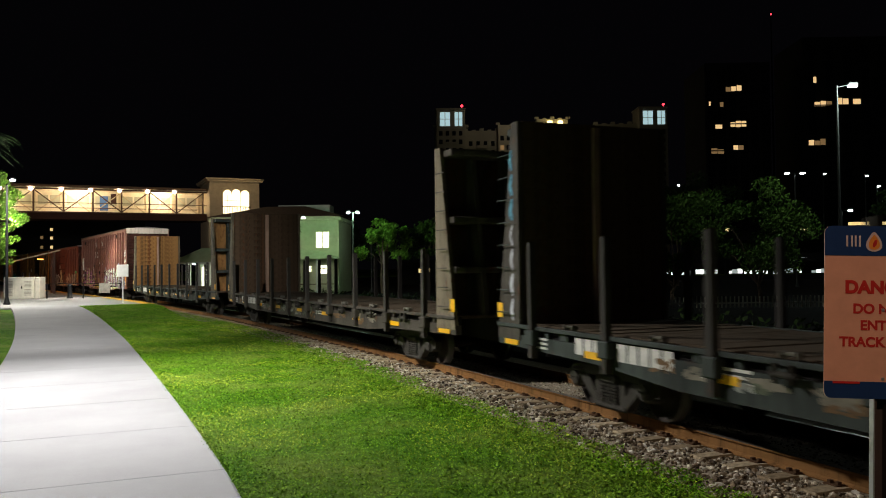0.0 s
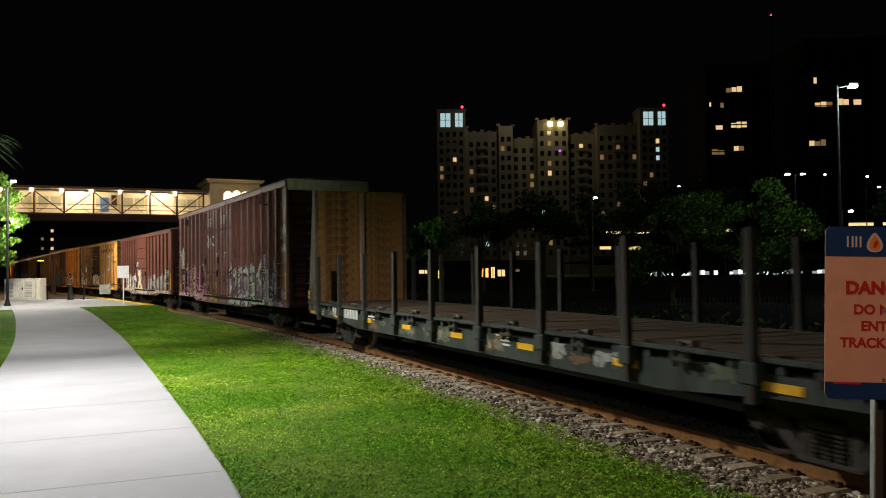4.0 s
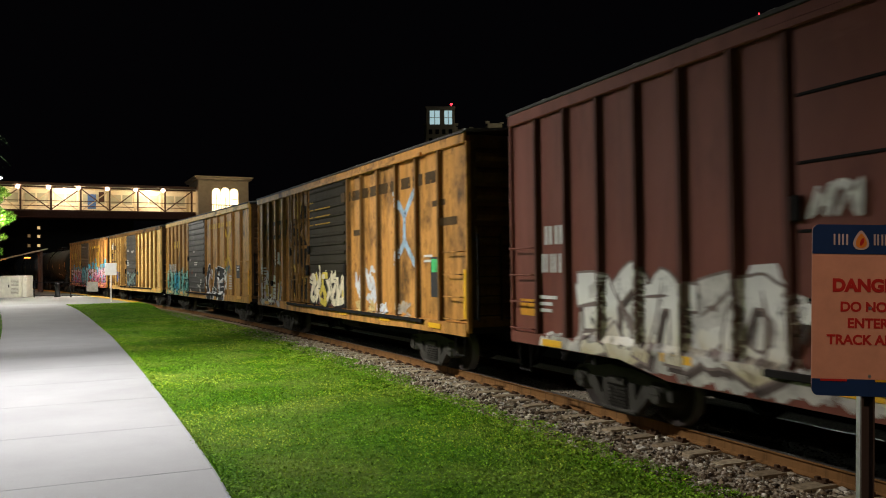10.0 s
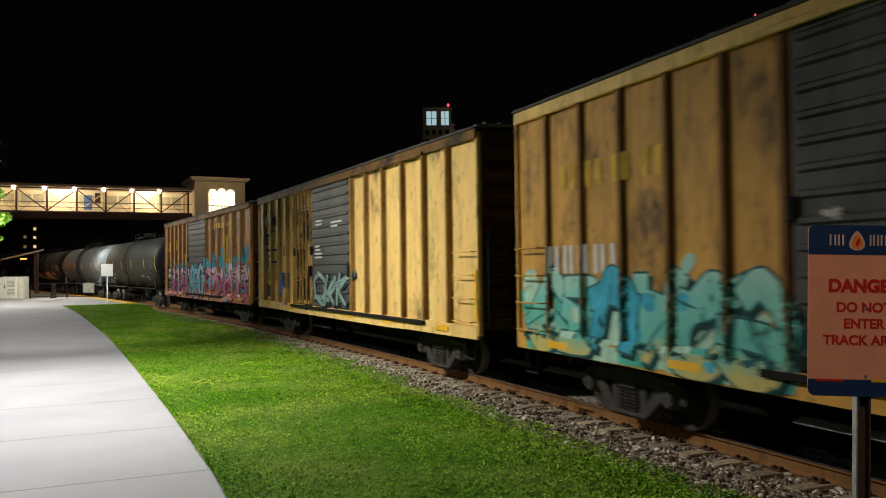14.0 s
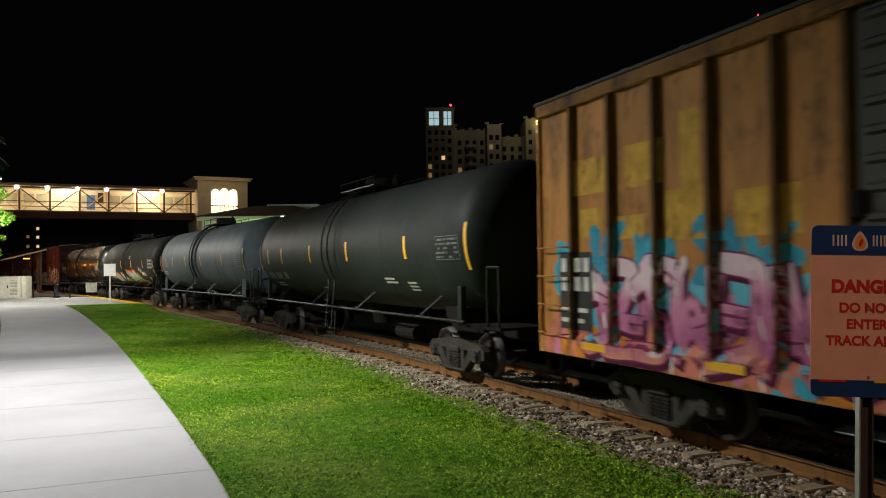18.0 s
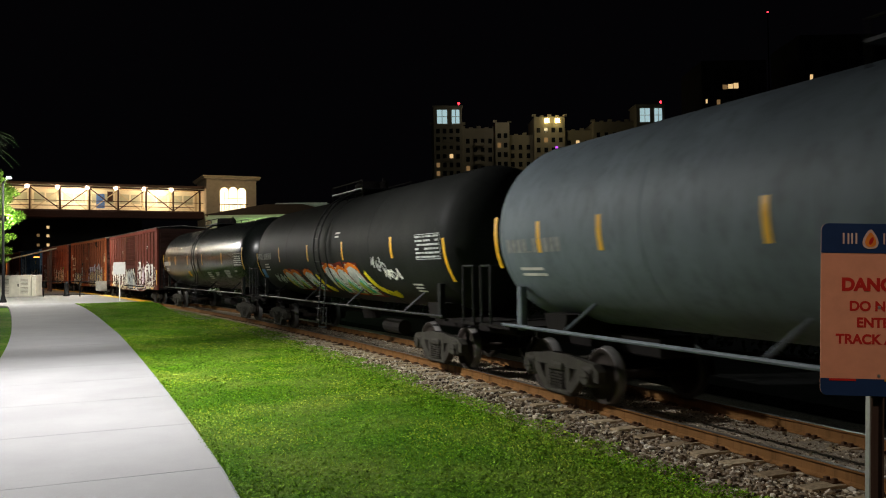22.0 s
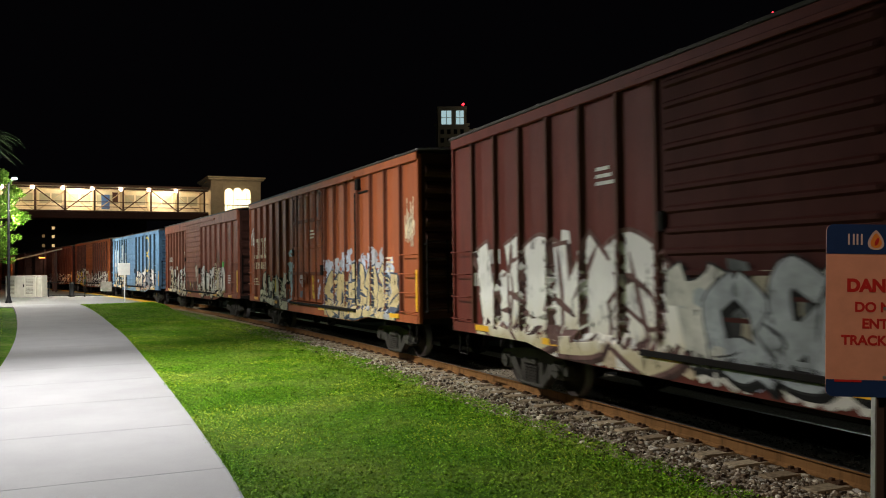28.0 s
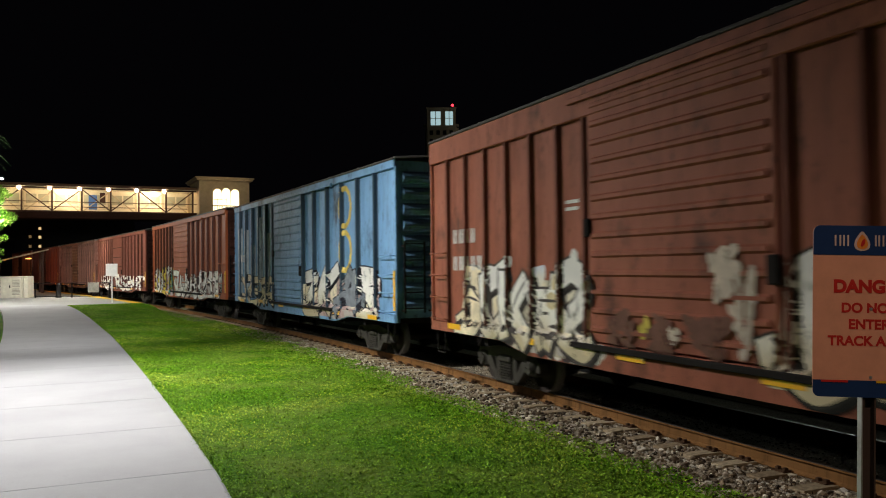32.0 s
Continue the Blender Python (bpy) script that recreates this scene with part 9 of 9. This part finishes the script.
def apartments():
    a = thing("apartment_building", "tall beige apartment building with lantern corner towers", "apartment building", pose(-6.5, 285, 0, 0, 0, 2))
    rng = random.Random(77)
    blocks = ((0, 11, 0, 51.5, -2), (11, 22, 1, 50.5, 0), (22, 27, 0, 52, -3), (27, 36, 5, 48.5, 3), (36, 47, 3, 54.5, 0), (47, 57, 5, 50, 3), (57, 72, 1, 52.5, 0), (72, 82, 2, 51, -1))
    for x0, x1, n, top, y in blocks:
        wall = part("wall", Geo().box(x0, x1, y, y + 16, 0, top, 0.1), M_APT, a)
        for i in range(int((x1 - x0) / 2.6) + 1):
            x = x0 + (x1 - x0) * i / max(1, int((x1 - x0) / 2.6))
            part("parapet_block", Geo().box(x - 0.7, x + 0.7, y - 0.15, y + 1.2, top, top + (0.8 if i % 2 == 0 else 0.35), 0.05), M_APT, wall)
        nx = max(2, int((x1 - x0) / 2.7))
        window_grid(wall, x0 + 0.3, x1 - 0.3, 6, top - 3.0, nx, 13, 1.25, 1.7, y, rng)
        for j in range(13):
            z = 6 + (top - 9.0) * j / 13
            if (x1 - x0) > 9 and n != 3:
                part("balcony", Geo().box((x0 + x1) / 2 - 1.7, (x0 + x1) / 2 + 1.7, y - 1.4, y - 0.01, z - 0.15, z + 0.9, 0.03), M_APT, wall)
    for x, w in ((0.5, 10), (71.5, 10)):
        t = part("lantern_tower", Geo().box(x, x + w, -3.2, 6, 0, 57.4, 0.1), M_APT, a)
        window_grid(t, x + 0.4, x + w - 0.4, 6, 50.5, 4, 15, 1.2, 1.6, -3.2, rng)
        part("cap", Geo().box(x - 0.3, x + w + 0.3, -3.5, 6.3, 57.4, 58.0, 0.1), M_APT, t)
        for xa, xb in ((x + 1.2, x + 4.9), (x + 6.3, x + 9.2)):
            for i in range(2):
                for j in range(2):
                    p0, p1 = xa + (xb - xa) * i / 2, xa + (xb - xa) * (i + 1) / 2
                    part("lantern_pane", Geo().box(p0 + 0.12, p1 - 0.12, -3.3, -3.22, 51.6 + 2.5 * j + 0.1, 51.6 + 2.5 * (j + 1) - 0.1), M_WINCOOL, t, "pale blue lit pane")
        part("beacon", Geo().lathe(((58.6, 0.05), (58.7, 0.45), (59.2, 0.45), (59.4, 0.05)), 10, "z", (x + w - 1.0, -2, 0)).tube((x + w - 1, -2, 58), (x + w - 1, -2, 58.7), 0.12), M_REDLAMP, t)
    for x in (40.5, 44.2):
        part("flood_lamp", Geo().lathe(((52.0, 0.1), (52.2, 0.9), (53.6, 0.9), (53.8, 0.1)), 12, "z", (x, -0.7, 0)), glow("floodlight", (1.0, 0.75, 0.25), 5), a)
    part("violet_lamp", Geo().box(43.5, 44.3, -0.3, -0.1, 43.2, 43.8), M_SPARK, a)
    lamp("roof_flood", "POINT", (24.5 - 6.5, 270, 56), 1000, (1.0, 0.84, 0.6), 1.0)
    lamp("roof_flood", "POINT", (42 - 6.5, 276, 52), 900, (1.0, 0.8, 0.4), 1.0)
    lamp("street_glow", "POINT", (30, 245, 9), 620, (1.0, 0.87, 0.62), 1.0)


def towers():
    rng = random.Random(91)
    for x0, x1, top, lits in ((62.0, 78.0, 52, ((67.0, 44.8, 4.0), (64.3, 35.6, 1.8), (68.0, 36.0, 4.0), (63.2, 29.4, 3.2), (68.6, 30.0, 2.6), (62.8, 41.3, 0.6), (65.5, 41.0, 1.0))), (86.0, 112.0, 58, ((88.6, 40.8, 4.4), (94.0, 41.2, 3.0), (98.0, 41.0, 2.0), (87.0, 31.2, 4.2), (88.4, 46.6, 0.9)))):
        t = thing("office_tower", "dark high-rise with a few lit rooms", "tower block", (0, 200, 0))
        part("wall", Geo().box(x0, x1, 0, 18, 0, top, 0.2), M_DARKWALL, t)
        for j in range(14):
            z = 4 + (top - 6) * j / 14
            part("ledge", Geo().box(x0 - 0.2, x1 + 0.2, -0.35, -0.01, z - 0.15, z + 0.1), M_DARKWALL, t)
        for i in range(6):
            x = x0 + (x1 - x0) * (i + 0.5) / 6
            part("window_column", Geo().box(x - 0.9, x + 0.9, -0.08, -0.01, 4, top - 2), M_GLASS, t)
        for x, z, w in lits:
            n = max(1, int(w / 1.3))
            for i in range(n):
                part("window", Geo().box(x + w * i / n + 0.08, x + w * (i + 1) / n - 0.08, -0.14, -0.09, z + 0.2 * rng.random(), z + rng.uniform(1.0, 1.7)), rng.choice((M_WINWARM, M_WINWARM, M_WINDIM)), t)
    m = thing("radio_mast", "tall mast with a red beacon", "mast", (157.0, 400, 0))
    part("mast", Geo().tube((0, 0, 0), (0, 0, 125), 0.8, 0.25, n=6), M_BLACKPOLE, m)
    part("beacon", Geo().lathe(((124.9, 0.1), (125.0, 0.4), (125.6, 0.4), (125.8, 0.1)), 10, "z"), M_REDLAMP, m)
    f = thing("far_building", "dark distant block with a few lit rooms", "building", pose(-79.1, 140, 0, 0, 0, 10))
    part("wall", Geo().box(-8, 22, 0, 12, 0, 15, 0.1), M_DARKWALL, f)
    for x, z in ((8.6, 6.5), (7.0, 6.5), (8.6, 9.6), (8.6, 8.1), (7.0, 8.2)):
        part("window", Geo().box(x - 0.22, x + 0.22, -0.08, -0.02, z, z + 0.5), M_WINWARM if x > 8 else M_WINDIM, f)


def shop_row():
    r = thing("shop_row", "low dark shop row with a few warm lit fronts", "building", (0, 112, 0))
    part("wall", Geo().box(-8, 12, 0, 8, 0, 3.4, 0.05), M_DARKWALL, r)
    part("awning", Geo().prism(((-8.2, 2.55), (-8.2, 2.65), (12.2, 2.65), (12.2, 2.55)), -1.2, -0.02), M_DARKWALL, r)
    for x, z, w, t, mat in ((-5.0, 1.7, 1.5, 0.5, M_STRIPWARM), (-2.4, 1.0, 0.7, 1.1, M_STRIPWARM), (3.6, 1.1, 0.9, 1.2, M_ORANGELAMP), (4.9, 1.0, 0.5, 1.5, M_STRIPWARM), (5.8, 1.2, 1.0, 0.9, M_STRIPWARM), (7.6, 1.8, 1.2, 0.35, M_WINDIM)):
        front = part("shop_window", Geo().box(x, x + w, -0.06, -0.01, z, z + t), mat, r, "warm lit shop window")
        part("mullion", Geo().box(x + w / 2 - 0.04, x + w / 2 + 0.04, -0.1, -0.062, z, z + t), M_DARKWALL, front)


def garage():
    g = thing("parking_garage", "open parking garage with lit levels", "parking garage", (20, 120, 0))
    for k, z in enumerate((0.0, 3.2, 6.4)):
        part("deck", Geo().box(0, 62, 0, 30, z - 0.25 if k else -0.05, z + (0.05 if k else 0.02)), M_DARKWALL, g)
        part("parapet", Geo().box(0, 62, -0.15, 0.1, z + 0.06, z + 0.75), M_DARKWALL, g)
        if k:
            part("spandrel", Geo().box(0, 62, -0.16, -0.01, z - 0.6, z - 0.26), M_DARKWALL, g)
    for i in range(13):
        part("pillar", Geo().box(5 * i - 0.25, 5 * i + 0.25, 0.12, 0.6, 0, 6.3), M_DARKWALL, g)
    rng = random.Random(15)
    x = 8.5
    while x < 54:
        w, z = rng.uniform(1.2, 3.4), rng.uniform(0.88, 1.0)
        n = max(1, int(w / 0.62))
        for i in range(n):
            if rng.random() < 0.88:
                part("tube_lamp", Geo().box(x + w * i / n, x + w * (i + 0.84) / n, 0.8, 1.0, z, z + rng.uniform(0.35, 0.72)), rng.choice((M_STRIP, M_STRIP, M_STRIPDIM)), g)
        x += w + rng.choice((0.2, 0.35, 1.4))
    for x, w, z in ((2.4, 2.2, 7.2), (5.4, 3.4, 7.05), (1.4, 1.6, 5.0), (4.0, 3.6, 4.9), (13, 1, 7.4), (16, 1.2, 7.3), (20.0, 1.0, 7.3), (26, 2.4, 7.2), (31, 1.2, 7.2), (38, 3.6, 8.0), (43, 3.0, 8.0), (8.5, 1.6, 3.4), (22, 2.5, 3.2), (29, 3.0, 3.3)):
        part("lit_opening", Geo().box(x, x + w, 0.5, 0.6, z - 0.1, z + 0.35), M_STRIPWARM if z > 4 else M_STRIP, g)


def lot_fence():
    f = thing("picket_fence", "low white picket fence at the edge of the lot", "fence", (11.0, 42, 0.03))
    part("rail", Geo().box(0, 10, 0, 0.04, 0.25, 0.31), M_CABINET, f)
    me = Geo().box(-0.03, 0.03, -0.03, 0.0, 0.05, 0.62).mesh("picket", M_CABINET)
    for i in range(46):
        part("picket", me, None, f, at=(0.1 + 0.215 * i, 0, 0))
    rng = random.Random(8)
    h = thing("hedge", "dark clipped hedge beside the railway", "hedge", (0, 0, 0))
    g = Geo()
    for i in range(60):
        s = 6 + 1.1 * i
        p = track(s, -7.2 - 0.4 * rng.random())
        leaf_cloud(g, rng, (p.x, p.y, 0.5), (0.75, 0.75, 0.6), 100, 0.1)
    part("foliage", g, M_LEAFDARK, h)
    part("stem", Geo().tube(track(6, -7.3, 0.05), track(70, -7.3, 0.05), 0.05), M_BARK, h)


def utility_poles():
    for s, side, top in ((-1.0, -7.5, 11.2),):
        p = track(s, side)
        u = thing("utility_pole", "weathered wooden utility pole with a crossarm", "utility pole", pose(p.x, p.y, 0, 0, 0, 12))
        part("pole", Geo().tube((0, 0, -0.2), (0, 0, top), 0.15, 0.1, n=12), M_BARK, u)
        part("crossarm", Geo().box(-1.5, 1.5, -0.06, 0.06, top - 0.8, top - 0.66, 0.01), M_BARK, u)


bridge()
stair_tower()
green_house()
danger_sign()
white_sign()
platform_things()
apartments()
towers()
garage()
shop_row()
lot_fence()
post_lamp("tall path lamp with a white LED head", (-10.4, 15.2, 0), 8.0, 1, M_BLACKPOLE, 1.75, 0.3)
# post added out of view to hold the assumed lamp
post_lamp("assumed unseen lamp behind the viewpoint", (2.3, -1.65, 0), 6.7, 1, M_BLACKPOLE, 1.9, 0.2, 180)
post_lamp("black lamp post beside the path", (-27.2, 49.0, 0.3), 7.4, 1, M_BLACKPOLE, 2.6, 0.25, -54.5)
post_lamp("twin-headed lamp on the plaza", (-11.9, 62.0, 0), 6.3, 2, M_POLE, 0.35, 0.24)
post_lamp("twin-headed lamp on the plaza", (-8.75, 70.0, 0), 7.2, 2, M_POLE, 0.4, 0.28)
post_lamp("twin-headed lamp on the plaza", (-8.0, 78.0, 0), 5.6, 2, M_POLE, 0.35, 0.22)
post_lamp("tall lot lamp with a bright white head", (21.2, 45.0, 0), 12.1, 1, M_POLE, 0.85, 0.45)
post_lamp("tall twin-headed lamp in the lot", (33.4, 80, 0), 11.2, 2, M_POLE, 0.75, 0.4)
post_lamp("lot lamp with a white head", (49.7, 110, 0), 14.4, 1, M_POLE, 0.2, 0.35)
post_lamp("lot lamp with a white head", (30.0, 110, 0), 13.1, 1, M_POLE, 0.3, 0.3)
post_lamp("lot lamp with a white head", (50.3, 100, 0), 13.0, 1, M_POLE, 0.2, 0.35)
post_lamp("lot lamp with a white head", (51.7, 100, 0), 11.7, 1, M_POLE, 0.2, 0.35)
post_lamp("lot lamp with a white head", (28.4, 60, 0), 6.2, 1, M_POLE, 0.65, 0.28)
post_lamp("lot lamp with a white head", (13.2, 78, 0), 9.0, 1, M_POLE, 0.3, 0.3)
post_lamp("lot lamp with a white head", (16.6, 100, 0), 10.7, 1, M_POLE, 0.3, 0.32)
tree("broad tree with leaves lit green", (-30.9, 53.2, 0.36), 9.6, 2.1, 41, 0.12, M_LEAFBRIGHT, 6500)
tree("small leafy tree lit by the path lamp", (-31.6, 55.0, 0.36), 5.4, 1.5, 42, 0.11, M_LEAFBRIGHT, 3600, 0.1)
palm("tall dark palm beside the path lamp", (-28.9, 48.4, 0.3), 10.2, 2.6, 43, leafy("night_palm_leaf", (0.004, 0.008, 0.003), (0.012, 0.02, 0.007)), 30)
palm("palm in front of the station house", (-15.3, 71.0, 0), 6.4, 1.9, 44, M_LEAFDARK, 40)
tree("young tree lit vivid green by a lamp", (-6.6, 74.0, 0), 6.4, 2.3, 45, 0.16, M_LEAFBRIGHT, 4200)
tree("dark tree at the plaza edge", (-2.5, 76.0, 0), 7.0, 2.8, 46, 0.18, M_LEAF, 3000)
tree("dark tree at the lot", (3.0, 84.0, 0), 9.4, 3.8, 47, 0.22, M_LEAFDARK, 4200)
tree("dark tree at the lot", (9.5, 88.0, 0), 10.8, 4.4, 48, 0.22, M_LEAFDARK, 4600)
tree("dark tree at the lot", (17.0, 86.0, 0), 11.2, 4.6, 49, 0.22, M_LEAFDARK, 4600)
tree("broad tree at the lot lit by a lamp", (18.6, 50.0, 0), 7.3, 3.5, 50, 0.13, M_LEAF, 12000, low=0.14)
tree("broad tree at the lot", (14.0, 52.5, 0), 6.9, 3.2, 51, 0.14, M_LEAF, 9000, low=0.12)
tree("dark tree at the lot", (31.5, 56.0, 0), 7.4, 2.6, 52, 0.15, M_LEAFDARK, 5000, low=0.15)
tree("dark tree at the lot", (24.5, 90.0, 0), 12.0, 4.8, 54, 0.22, M_LEAFDARK, 4600)
tree("dark tree beyond the lot", (-12.5, 95.0, 0), 8.0, 3.4, 53, 0.22, M_LEAFDARK, 2200)
utility_poles()


# ------------------------------------------------------------ what moves
def rolling(centre, reach, t):
    s = centre - SPEED * t
    a, b = track(s - reach), track(s + reach)
    d = a - b
    m = (a + b) / 2
    return pose(m.x, m.y, RAIL, 0, 0, math.degrees(math.atan2(d.y, d.x)))


def motions():
    for car, centre, reach in FLEET:
        walk(car, [(0.5 * i, rolling(centre, reach, 0.5 * i)) for i in range(65)])
    spin = math.degrees(SPEED / 0.425)
    for wheel, x in WHEELSETS:
        walk(wheel, [(i / 15, pose(x, 0, 0.425, 0, (spin * i / 15) % 360, 0)) for i in range(481)])


motions()
